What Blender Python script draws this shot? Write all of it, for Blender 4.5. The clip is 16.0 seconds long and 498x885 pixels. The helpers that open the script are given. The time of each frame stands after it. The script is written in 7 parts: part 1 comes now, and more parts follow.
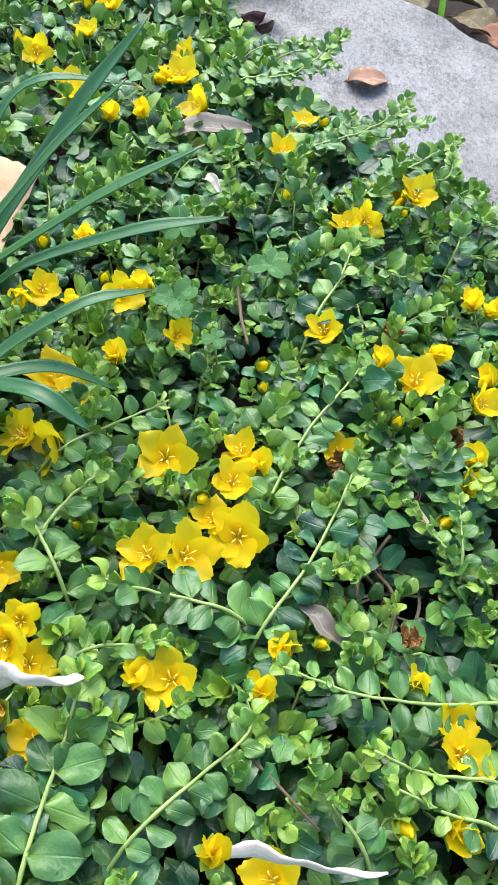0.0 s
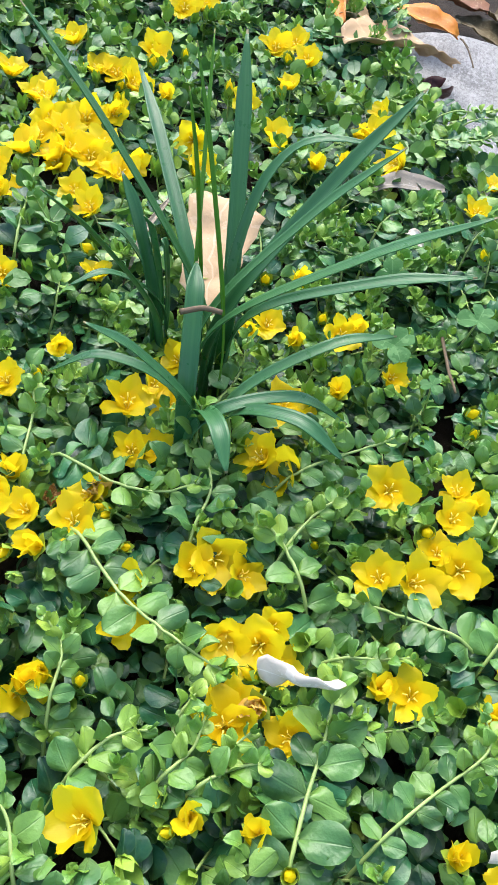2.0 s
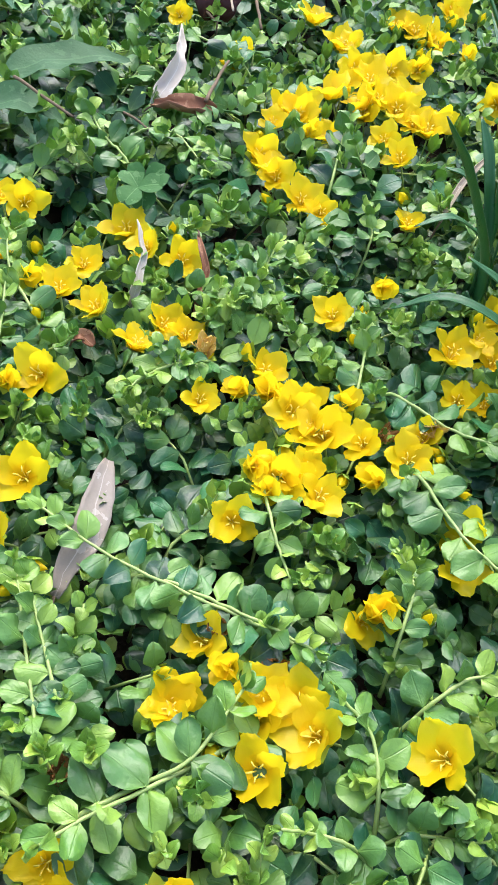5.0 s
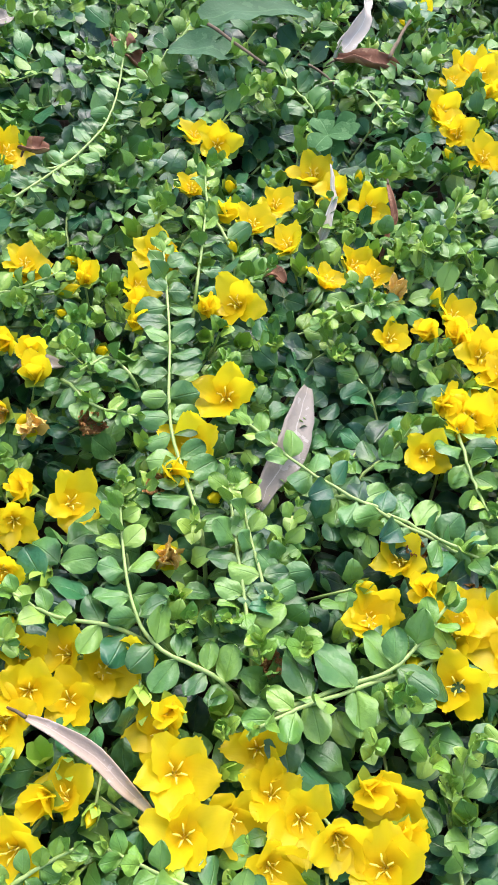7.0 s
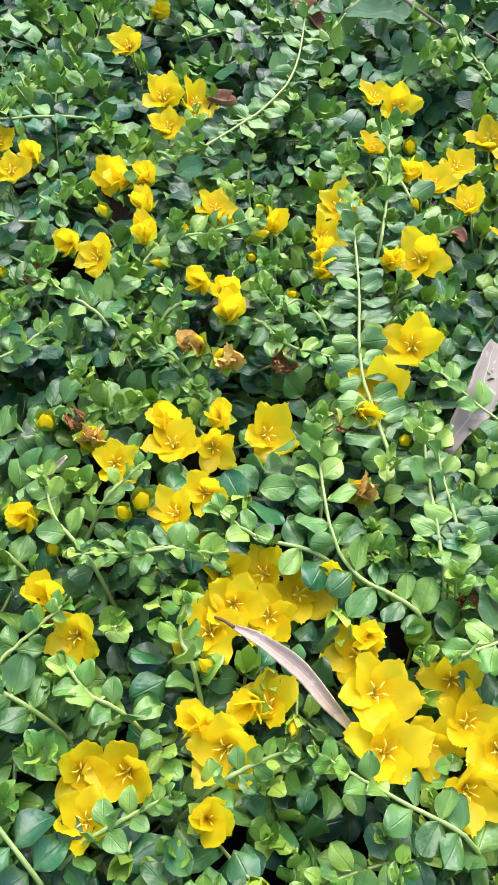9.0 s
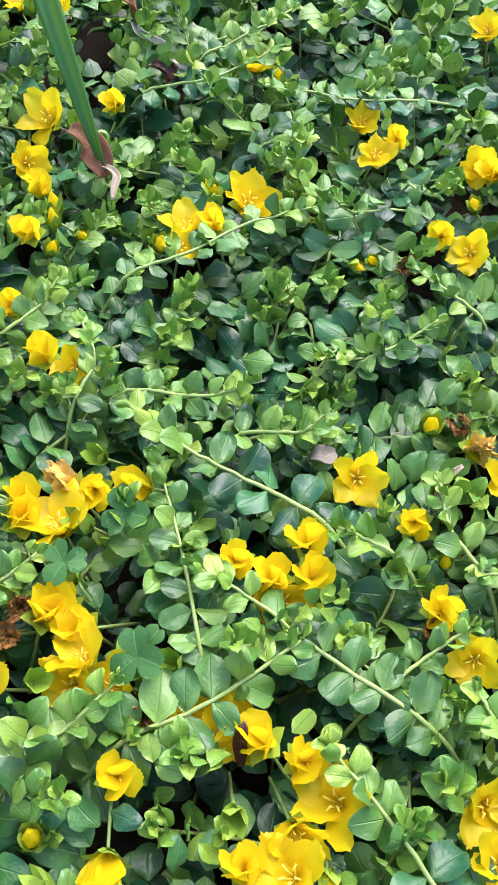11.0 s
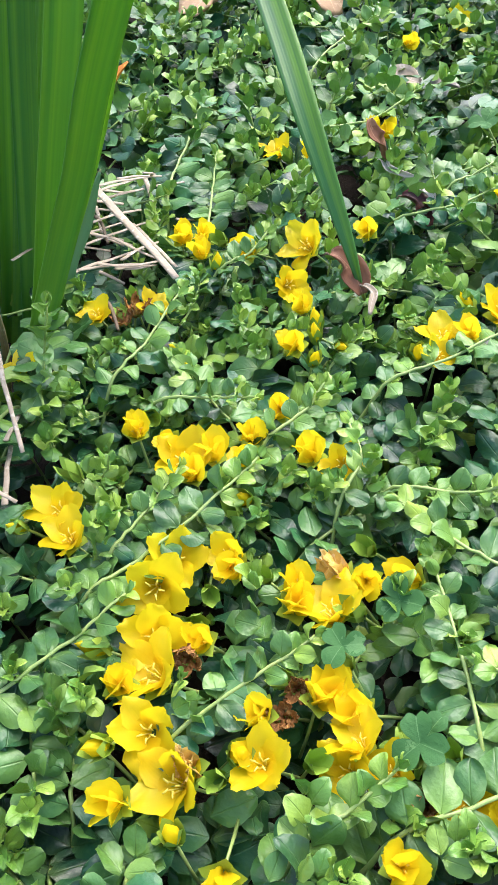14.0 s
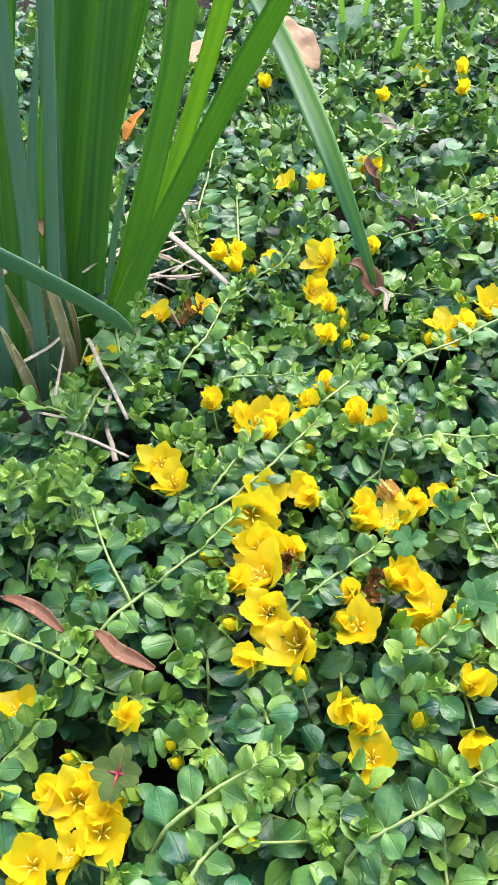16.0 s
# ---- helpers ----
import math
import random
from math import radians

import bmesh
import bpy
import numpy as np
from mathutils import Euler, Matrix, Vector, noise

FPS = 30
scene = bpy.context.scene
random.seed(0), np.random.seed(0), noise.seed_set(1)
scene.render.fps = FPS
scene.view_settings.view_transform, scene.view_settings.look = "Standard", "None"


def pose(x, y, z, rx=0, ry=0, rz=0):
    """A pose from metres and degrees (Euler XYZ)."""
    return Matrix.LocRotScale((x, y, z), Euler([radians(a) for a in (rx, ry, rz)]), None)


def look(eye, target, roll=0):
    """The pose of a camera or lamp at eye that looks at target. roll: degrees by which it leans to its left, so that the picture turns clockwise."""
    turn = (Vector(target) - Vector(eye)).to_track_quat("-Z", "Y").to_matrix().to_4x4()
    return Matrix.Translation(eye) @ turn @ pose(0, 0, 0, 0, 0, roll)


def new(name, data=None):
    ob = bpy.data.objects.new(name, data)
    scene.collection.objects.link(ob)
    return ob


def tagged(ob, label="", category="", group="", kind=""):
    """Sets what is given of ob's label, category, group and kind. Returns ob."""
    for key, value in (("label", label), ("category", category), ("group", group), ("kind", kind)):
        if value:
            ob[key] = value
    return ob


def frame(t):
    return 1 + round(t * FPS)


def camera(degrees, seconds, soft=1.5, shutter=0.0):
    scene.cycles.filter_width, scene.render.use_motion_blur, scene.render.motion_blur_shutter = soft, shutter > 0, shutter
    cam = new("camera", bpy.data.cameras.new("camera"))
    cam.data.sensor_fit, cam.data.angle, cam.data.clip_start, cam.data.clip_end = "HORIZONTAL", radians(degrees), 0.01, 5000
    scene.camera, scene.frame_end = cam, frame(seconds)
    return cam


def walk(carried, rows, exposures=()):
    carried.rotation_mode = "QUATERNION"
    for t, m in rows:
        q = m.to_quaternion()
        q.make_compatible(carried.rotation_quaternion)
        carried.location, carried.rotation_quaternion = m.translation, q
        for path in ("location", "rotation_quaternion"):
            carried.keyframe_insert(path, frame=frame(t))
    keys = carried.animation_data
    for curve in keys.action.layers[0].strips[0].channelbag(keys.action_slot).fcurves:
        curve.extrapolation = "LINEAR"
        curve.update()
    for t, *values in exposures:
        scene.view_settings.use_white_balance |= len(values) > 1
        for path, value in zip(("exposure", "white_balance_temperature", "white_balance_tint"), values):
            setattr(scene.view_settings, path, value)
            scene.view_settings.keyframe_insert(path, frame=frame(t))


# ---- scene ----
cam = camera(30.9, 16.0, 1.5)
PATH = [
    (0, (-0.0075, -0.0213, 0.3600), (0.0175, 1.5912, -1.5500), 8.8),
    (0.5, (-0.0287, -0.0250, 0.3700), (-0.0312, 1.5975, -1.5325), 9.2),
    (1, (-0.0537, -0.0400, 0.3837), (-0.0838, 1.6075, -1.4963), 10.2),
    (1.5, (-0.0813, -0.0500, 0.3850), (-0.1487, 1.6112, -1.4813), 10.6),
    (2, (-0.1025, -0.0612, 0.3775), (-0.2075, 1.6012, -1.4863), 11.0),
    (2.5, (-0.1237, -0.0713, 0.3725), (-0.2737, 1.5875, -1.4912), 11.1),
    (3, (-0.1388, -0.0725, 0.3675), (-0.3300, 1.5800, -1.4988), 11.2),
    (3.5, (-0.1537, -0.0800, 0.3662), (-0.3875, 1.5712, -1.4963), 11.3),
    (4, (-0.1725, -0.0863, 0.3625), (-0.4537, 1.5500, -1.5050), 11.2),
    (4.5, (-0.1888, -0.0938, 0.3500), (-0.5150, 1.5125, -1.5363), 11.3),
    (5, (-0.2063, -0.1075, 0.3387), (-0.5787, 1.4625, -1.5712), 11.3),
    (5.2, (-0.2138, -0.1137, 0.3363), (-0.6025, 1.4450, -1.5787), 11.4),
    (7.3, (-0.2488, -0.1663, 0.3225), (-0.8175, 1.2825, -1.6338), 9.9),
    (7.5, (-0.2525, -0.1725, 0.3213), (-0.8400, 1.2650, -1.6387), 9.7),
    (8, (-0.2587, -0.1862, 0.3187), (-0.8762, 1.2325, -1.6437), 9.7),
    (8.2, (-0.2600, -0.1900, 0.3163), (-0.8900, 1.2212, -1.6475), 9.6),
    (10.3, (-0.3337, -0.2325, 0.3000), (-1.2312, 0.9325, -1.7212), 4.4),
    (10.5, (-0.3450, -0.2375, 0.2963), (-1.2775, 0.8925, -1.7300), 3.7),
    (11, (-0.3587, -0.2513, 0.2975), (-1.3538, 0.8075, -1.7363), 2.8),
    (11.5, (-0.3762, -0.2625, 0.2963), (-1.4387, 0.7225, -1.7400), 1.8),
    (12, (-0.3825, -0.2725, 0.2925), (-1.5188, 0.6675, -1.7263), 1.1),
    (12.5, (-0.3825, -0.2775, 0.2925), (-1.6362, 0.6125, -1.6775), -1.9),
    (13, (-0.3750, -0.2825, 0.2925), (-1.7700, 0.5775, -1.5962), -5.5),
    (13.5, (-0.3725, -0.2838, 0.2925), (-1.8912, 0.5637, -1.5025), -8.6),
    (14, (-0.3612, -0.2875, 0.2950), (-1.9237, 0.5663, -1.4600), -10.1),
    (14.5, (-0.3438, -0.3125, 0.2888), (-1.9000, 0.5713, -1.4563), -11.0),
    (15, (-0.3337, -0.3425, 0.3213), (-1.8925, 0.6075, -1.3862), -11.0),
    (15.5, (-0.3275, -0.3712, 0.3400), (-1.8625, 0.6650, -1.3387), -9.0),
    (16, (-0.3237, -0.4050, 0.3475), (-1.8000, 0.6788, -1.3538), -6.3),
]
EXPOSURE = [(0, 1.61, 6300, 10), (2, 1.65, 6300, 10.5), (4, 1.67, 6300, 14), (8, 1.64, 6300, 17), (11, 1.74, 6300, 17), (16, 1.86, 6300, 18)]
SKY_STRENGTH = 0.118
SUN_STRENGTH = 1.2
walk(cam, [(t, look(eye, target, roll)) for t, eye, target, roll in PATH], EXPOSURE)

# ---- light ----
world = bpy.data.worlds.new("world")
scene.world = world
world.use_nodes = True
wn, wl = world.node_tree.nodes, world.node_tree.links
sky = wn.new("ShaderNodeTexSky")
sky.sky_type = "NISHITA"
sky.sun_disc = False
sky.sun_elevation, sky.sun_rotation = radians(57), radians(-20)
sky.air_density, sky.dust_density = 1.0, 3.0
wl.new(sky.outputs["Color"], wn["Background"].inputs["Color"])
wn["Background"].inputs["Strength"].default_value = SKY_STRENGTH
sun = new("sun", bpy.data.lights.new("sun", "SUN"))
sun.data.energy, sun.data.angle, sun.data.color = SUN_STRENGTH, radians(60), (1.0, 0.975, 0.95)
sun.matrix_world = look((-0.50, 1.4, 2.3), (0, 0, 0))


# ---- materials ----
class Nodes:
    """A small builder for node materials."""

    def __init__(self, name):
        self.mat = bpy.data.materials.new(name)
        self.mat.use_nodes = True
        self.n, self.l = self.mat.node_tree.nodes, self.mat.node_tree.links
        self.bsdf = self.n["Principled BSDF"]
        self.out = self.n["Material Output"]

    def add(self, kind, **values):
        node = self.n.new(kind)
        for key, value in values.items():
            node.inputs[key].default_value = value
        return node

    def link(self, a, b):
        self.l.new(a, b)

    def noise(self, scale, detail=3.0, rough=0.55, coords=None):
        node = self.add("ShaderNodeTexNoise", Scale=scale, Detail=detail, Roughness=rough)
        if coords is None:
            coords = self.n.new("ShaderNodeNewGeometry").outputs["Position"]
        self.link(coords, node.inputs["Vector"])
        return node.outputs["Fac"]

    def ramp(self, fac, *stops):
        node = self.n.new("ShaderNodeValToRGB")
        el = node.color_ramp.elements
        while len(el) < len(stops):
            el.new(0.5)
        for e, (p, c) in zip(el, stops):
            e.position, e.color = p, (*c, 1)
        self.link(fac, node.inputs["Fac"])
        return node.outputs["Color"]

    def mix(self, fac, a, b, blend="MIX"):
        node = self.n.new("ShaderNodeMix")
        node.data_type, node.blend_type = "RGBA", blend
        for socket, value in ((node.inputs[0], fac), (node.inputs[6], a), (node.inputs[7], b)):
            if isinstance(value, (int, float)):
                socket.default_value = value
            elif isinstance(value, tuple):
                socket.default_value = (*value, 1)
            else:
                self.link(value, socket)
        return node.outputs[2]

    def math(self, op, a, b=0.0, clamp=False):
        node = self.n.new("ShaderNodeMath")
        node.operation, node.use_clamp = op, clamp
        for i, value in enumerate((a, b)):
            if isinstance(value, (int, float)):
                node.inputs[i].default_value = value
            else:
                self.link(value, node.inputs[i])
        return node.outputs[0]

    def coords(self):
        return self.n.new("ShaderNodeTexCoord").outputs["Object"]

    def uv(self):
        node = self.n.new("ShaderNodeSeparateXYZ")
        self.link(self.n.new("ShaderNodeUVMap").outputs["UV"], node.inputs[0])
        return node.outputs["X"], node.outputs["Y"]

    def chance(self):
        """A value from 0 to 1 for each object and each loose piece of its mesh."""
        a = self.n.new("ShaderNodeObjectInfo").outputs["Random"]
        b = self.n.new("ShaderNodeNewGeometry").outputs["Random Per Island"]
        return self.math("FRACT", self.math("ADD", a, b))

    def bump(self, height, strength, distance):
        node = self.add("ShaderNodeBump", Strength=strength, Distance=distance)
        self.link(height, node.inputs["Height"])
        self.link(node.outputs["Normal"], self.bsdf.inputs["Normal"])
        return node.outputs["Normal"]

    def colour(self, c, rough, spec=0.5):
        if isinstance(c, tuple):
            self.bsdf.inputs["Base Color"].default_value = (*c, 1)
        else:
            self.link(c, self.bsdf.inputs["Base Color"])
        if isinstance(rough, (int, float)):
            self.bsdf.inputs["Roughness"].default_value = rough
        else:
            self.link(rough, self.bsdf.inputs["Roughness"])
        self.bsdf.inputs["Specular IOR Level"].default_value = spec

    def thin(self, c, amount):
        """Lets light through a thin leaf or petal."""
        glow = self.n.new("ShaderNodeBsdfTranslucent")
        if isinstance(c, tuple):
            glow.inputs["Color"].default_value = (*c, 1)
        else:
            self.link(c, glow.inputs["Color"])
        mixer = self.add("ShaderNodeMixShader", Fac=amount)
        self.link(self.bsdf.outputs[0], mixer.inputs[1])
        self.link(glow.outputs[0], mixer.inputs[2])
        self.link(mixer.outputs[0], self.out.inputs["Surface"])


def leaf_material():
    m = Nodes("creeping_leaf")
    u, v = m.uv()
    age = m.n.new("ShaderNodeAttribute")
    age.attribute_name = "age"
    luck = m.math("ADD", m.math("MULTIPLY", m.chance(), 0.75), m.math("MULTIPLY", m.noise(7.0, 2.0), 0.25))
    side = m.math("ABSOLUTE", m.math("SUBTRACT", u, 0.5))
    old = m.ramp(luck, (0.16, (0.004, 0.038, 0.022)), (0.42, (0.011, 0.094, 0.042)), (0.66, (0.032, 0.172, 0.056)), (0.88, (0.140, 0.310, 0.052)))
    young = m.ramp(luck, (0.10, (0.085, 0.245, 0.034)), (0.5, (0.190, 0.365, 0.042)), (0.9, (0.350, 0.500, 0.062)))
    # Age is leaf age plus the painted shade of the deep leaves.
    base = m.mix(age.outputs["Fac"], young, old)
    foot = m.math("MULTIPLY", m.math("SUBTRACT", 1.0, m.math("MULTIPLY", v, 2.2), True), m.math("SUBTRACT", 0.55, m.math("MULTIPLY", age.outputs["Fac"], 0.40)))
    base = m.mix(foot, base, (0.26, 0.42, 0.055))
    mottle = m.ramp(m.noise(330.0, 5.0, 0.7), (0.36, (0.0, 0.0, 0.0)), (0.66, (1.0, 1.0, 1.0)))
    base = m.mix(m.math("MULTIPLY", mottle, 0.5), base, m.mix(0.30, base, (0.10, 0.24, 0.07)))
    base = m.mix(m.ramp(m.noise(95.0, 3.0), (0.52, (0.0, 0.0, 0.0)), (0.72, (0.45, 0.45, 0.45))), base, m.mix(0.5, base, (0.16, 0.30, 0.05)))
    slant = m.math("SINE", m.math("MULTIPLY", m.math("SUBTRACT", v, m.math("MULTIPLY", side, 0.75)), 24.0))
    rib = m.math("SUBTRACT", 1.0, m.math("MULTIPLY", side, 26.0), True)
    base = m.mix(m.math("MULTIPLY", m.math("GREATER_THAN", slant, 0.97), 0.04), base, (0.12, 0.25, 0.06))
    base = m.mix(m.math("MULTIPLY", rib, 0.22), base, (0.14, 0.28, 0.06))
    rim = m.math("MULTIPLY", m.math("SUBTRACT", side, 0.46, True), 9.0)
    base = m.mix(rim, base, (0.16, 0.28, 0.08))
    scar = m.math("GREATER_THAN", m.noise(85.0, 4.0), 0.760)
    base = m.mix(m.math("MULTIPLY", scar, 0.6), base, (0.26, 0.27, 0.14))
    rough = m.math("ADD", 0.26, m.math("MULTIPLY", m.noise(150.0), 0.26))
    m.colour(base, rough, 0.58)
    pucker = m.math("SUBTRACT", m.math("MULTIPLY", m.math("ABSOLUTE", slant), -0.05), m.math("MULTIPLY", rib, 0.45))
    m.bump(m.math("ADD", pucker, m.math("ADD", m.math("MULTIPLY", m.noise(170.0, 2.5), 1.2), m.math("MULTIPLY", m.noise(700.0, 2.0), 0.25))), 0.45, 0.0012)
    m.thin(m.mix(0.4, base, (0.12, 0.36, 0.015)), 0.07)
    return m.mat


def stem_material(name, low, high, rough=0.45):
    m = Nodes(name)
    m.colour(m.mix(m.noise(90.0, 4.0), low, high), rough, 0.5)
    m.bump(m.noise(700.0, 2.0), 0.3, 0.0004)
    return m.mat


def petal_material():
    m = Nodes("petal")
    u, v = m.uv()
    luck = m.chance()
    base = m.ramp(luck, (0.0, (0.90, 0.65, 0.004)), (0.6, (0.92, 0.71, 0.008)), (1.0, (0.94, 0.76, 0.014)))
    base = m.mix(m.ramp(v, (0.0, (0.6, 0.6, 0.6)), (0.25, (0.0, 0.0, 0.0))), base, (0.92, 0.70, 0.01))
    lines = m.math("SINE", m.math("MULTIPLY", u, 75.0))
    base = m.mix(m.math("MULTIPLY", m.math("GREATER_THAN", lines, 0.75), 0.06), base, (0.80, 0.44, 0.0))
    m.colour(base, 0.42, 0.35)
    m.bump(m.math("ADD", m.math("MULTIPLY", lines, 0.06), m.noise(300.0, 3.0)), 0.3, 0.0006)
    m.thin((0.98, 0.84, 0.016), 0.55)
    return m.mat


def dry_material(name, dark, light, pale, rough=0.6, grain=55.0):
    m = Nodes(name)
    u, v = m.uv()
    side = m.math("ABSOLUTE", m.math("SUBTRACT", u, 0.5))
    base = m.mix(m.noise(grain, 5.0, 0.65), dark, light)
    base = m.mix(m.math("MULTIPLY", m.math("GREATER_THAN", m.noise(grain * 2.2, 4.0), 0.60), 0.5), base, pale)
    slant = m.math("SINE", m.math("MULTIPLY", m.math("SUBTRACT", v, m.math("MULTIPLY", side, 0.5)), 90.0))
    base = m.mix(m.math("MULTIPLY", m.math("GREATER_THAN", slant, 0.9), 0.03), base, pale)
    base = m.mix(m.math("MULTIPLY", m.math("LESS_THAN", side, 0.02), 0.6), base, pale)
    m.colour(base, rough, 0.35)
    m.bump(m.math("ADD", m.noise(grain * 6, 3.0), m.math("MULTIPLY", slant, 0.012)), 0.5, 0.0008)
    m.thin(base, 0.12)
    return m.mat


def blade_material(name, dark, light, strip, streaks, rough=0.36, amount=0.5, glow=0.40):
    """A long leaf with uneven lengthwise streaks and fine ribs."""
    m = Nodes(name)
    u, v = m.uv()
    luck = m.chance()
    along = m.n.new("ShaderNodeCombineXYZ")
    m.link(m.math("ADD", m.math("MULTIPLY", u, streaks), m.math("MULTIPLY", luck, 37.0)), along.inputs[0])
    m.link(m.math("MULTIPLY", v, 0.8), along.inputs[1])
    m.link(m.math("MULTIPLY", luck, 11.0), along.inputs[2])
    band = m.ramp(m.noise(1.0, 3.0, 0.6, along.outputs[0]), (0.42, (0.0, 0.0, 0.0)), (0.72, (1.0, 1.0, 1.0)))
    base = m.mix(luck, dark, light)
    base = m.mix(m.math("MULTIPLY", m.noise(28.0, 4.0), 0.5), base, m.mix(0.6, base, light))
    base = m.mix(m.math("MULTIPLY", band, amount), base, strip)
    ribs = m.math("SINE", m.math("MULTIPLY", u, 60.0))
    base = m.mix(m.math("MULTIPLY", m.math("ADD", ribs, 1.0), 0.02), base, strip)
    base = m.mix(m.math("MULTIPLY", m.math("SUBTRACT", 1.0, m.math("MULTIPLY", v, 5.0), True), 0.6), base, strip)
    base = m.mix(m.math("MULTIPLY", m.math("GREATER_THAN", v, 0.985), 0.7), base, (0.30, 0.22, 0.10))
    m.colour(base, m.math("ADD", rough, m.math("MULTIPLY", m.noise(120.0), 0.16)), 0.55)
    m.bump(m.math("ADD", m.math("MULTIPLY", ribs, 0.12), m.math("MULTIPLY", m.noise(350.0, 2.0), 0.4)), 0.3, 0.0005)
    m.thin(m.mix(0.5, base, strip), glow)
    return m.mat


def soil_material():
    m = Nodes("soil")
    c = m.coords()
    base = m.ramp(m.noise(38.0, 7.0, 0.7, c), (0.25, (0.012, 0.009, 0.007)), (0.55, (0.034, 0.024, 0.017)), (0.8, (0.080, 0.058, 0.040)))
    base = m.mix(m.math("MULTIPLY", m.noise(3.0, 3.0, 0.5, c), 0.4), base, (0.030, 0.022, 0.014))
    m.colour(base, 0.9, 0.25)
    m.bump(m.noise(160.0, 6.0, 0.75, c), 0.9, 0.004)
    return m.mat


def stone_material():
    m = Nodes("weathered_stone")
    long = m.n.new("ShaderNodeMapping")
    long.inputs["Scale"].default_value = (1.0, 0.5, 1.0)
    m.link(m.coords(), long.inputs["Vector"])
    c = long.outputs["Vector"]
    base = m.ramp(m.noise(26.0, 8.0, 0.72, c), (0.34, (0.30, 0.29, 0.275)), (0.5, (0.45, 0.445, 0.43)), (0.66, (0.58, 0.575, 0.565)))
    grains = m.noise(300.0, 5.0, 0.8, c)
    base = m.mix(m.math("MULTIPLY", m.math("GREATER_THAN", grains, 0.55), 0.6), base, (0.60, 0.60, 0.59))
    base = m.mix(m.math("MULTIPLY", m.math("LESS_THAN", grains, 0.44), 0.5), base, (0.17, 0.165, 0.16))
    stain = m.ramp(m.noise(7.0, 5.0, 0.6, c), (0.46, (0.0, 0.0, 0.0)), (0.66, (1.0, 1.0, 1.0)))
    base = m.mix(m.math("MULTIPLY", stain, 0.35), base, (0.24, 0.22, 0.19))
    m.colour(base, 0.85, 0.3)
    m.bump(m.math("ADD", m.noise(240.0, 6.0, 0.75, c), m.noise(45.0, 4.0, 0.6, c)), 1.0, 0.007)
    return m.mat


LEAF = leaf_material()
STEM = stem_material("young_stem", (0.20, 0.34, 0.070), (0.42, 0.52, 0.17))
CALYX = stem_material("calyx", (0.20, 0.37, 0.04), (0.40, 0.55, 0.08))
PETAL = petal_material()
STAMEN = stem_material("stamen", (0.93, 0.76, 0.06), (0.96, 0.84, 0.16), 0.6)
SPENT = dry_material("spent_petal", (0.20, 0.075, 0.02), (0.48, 0.24, 0.07), (0.70, 0.45, 0.16), 0.7, 140.0)
FADED = dry_material("faded_petal", (0.62, 0.36, 0.05), (0.80, 0.56, 0.14), (0.86, 0.70, 0.38), 0.6, 140.0)
CLOVER = dry_material("clover_leaf", (0.030, 0.120, 0.030), (0.065, 0.195, 0.042), (0.14, 0.29, 0.10), 0.7, 70.0)
OXALIS = dry_material("oxalis_leaf", (0.050, 0.090, 0.012), (0.085, 0.140, 0.020), (0.16, 0.15, 0.03), 0.7, 70.0)
RED_STALK = stem_material("red_stalk", (0.22, 0.03, 0.04), (0.36, 0.06, 0.06), 0.5)
VIOLET = dry_material("broad_leaf", (0.028, 0.095, 0.034), (0.050, 0.150, 0.050), (0.09, 0.20, 0.08), 0.65, 60.0)
LIRIOPE = blade_material("liriope_blade", (0.030, 0.142, 0.048), (0.062, 0.210, 0.068), (0.12, 0.29, 0.10), 3.0, 0.22, 0.35, 0.26)
IRIS = blade_material("iris_blade", (0.030, 0.165, 0.055), (0.085, 0.300, 0.058), (0.33, 0.58, 0.050), 4.0, 0.32, 0.6, 0.45)
BRIGHT_IRIS = blade_material("bright_iris_blade", (0.120, 0.360, 0.040), (0.200, 0.460, 0.045), (0.50, 0.72, 0.05), 4.0, 0.36, 0.8, 0.48)
DROOPING_IRIS = blade_material("drooping_iris_blade", (0.070, 0.200, 0.085), (0.090, 0.240, 0.100), (0.17, 0.36, 0.16), 3.0, 0.34, 0.5, 0.30)
GREY_IRIS = blade_material("grey_iris_blade", (0.130, 0.280, 0.145), (0.200, 0.370, 0.200), (0.27, 0.46, 0.25), 3.0, 0.40, 0.5, 0.40)
GRASS = blade_material("grass_blade", (0.07, 0.22, 0.02), (0.13, 0.34, 0.03), (0.22, 0.44, 0.05), 2.0, 0.36, 0.4, 0.40)
TAN = dry_material("tan_leaf", (0.50, 0.33, 0.17), (0.66, 0.46, 0.27), (0.72, 0.55, 0.36))
BROWN = dry_material("brown_leaf", (0.14, 0.055, 0.028), (0.34, 0.155, 0.075), (0.46, 0.26, 0.14))
LIGHT_BROWN = dry_material("light_brown_leaf", (0.24, 0.12, 0.07), (0.44, 0.25, 0.15), (0.60, 0.42, 0.28))
DARK = dry_material("dark_red_leaf", (0.035, 0.010, 0.009), (0.090, 0.024, 0.018), (0.15, 0.055, 0.032), 0.38)
ORANGE = dry_material("orange_leaf", (0.42, 0.10, 0.015), (0.72, 0.30, 0.02), (0.84, 0.46, 0.04), 0.45)
OLIVE = dry_material("olive_leaf", (0.10, 0.075, 0.035), (0.21, 0.165, 0.08), (0.28, 0.23, 0.13))
BEIGE = dry_material("beige_leaf", (0.36, 0.27, 0.19), (0.58, 0.47, 0.37), (0.70, 0.60, 0.50), 0.7)
WHITE = dry_material("bleached_leaf", (0.62, 0.53, 0.41), (0.84, 0.76, 0.65), (0.90, 0.85, 0.76), 0.8)
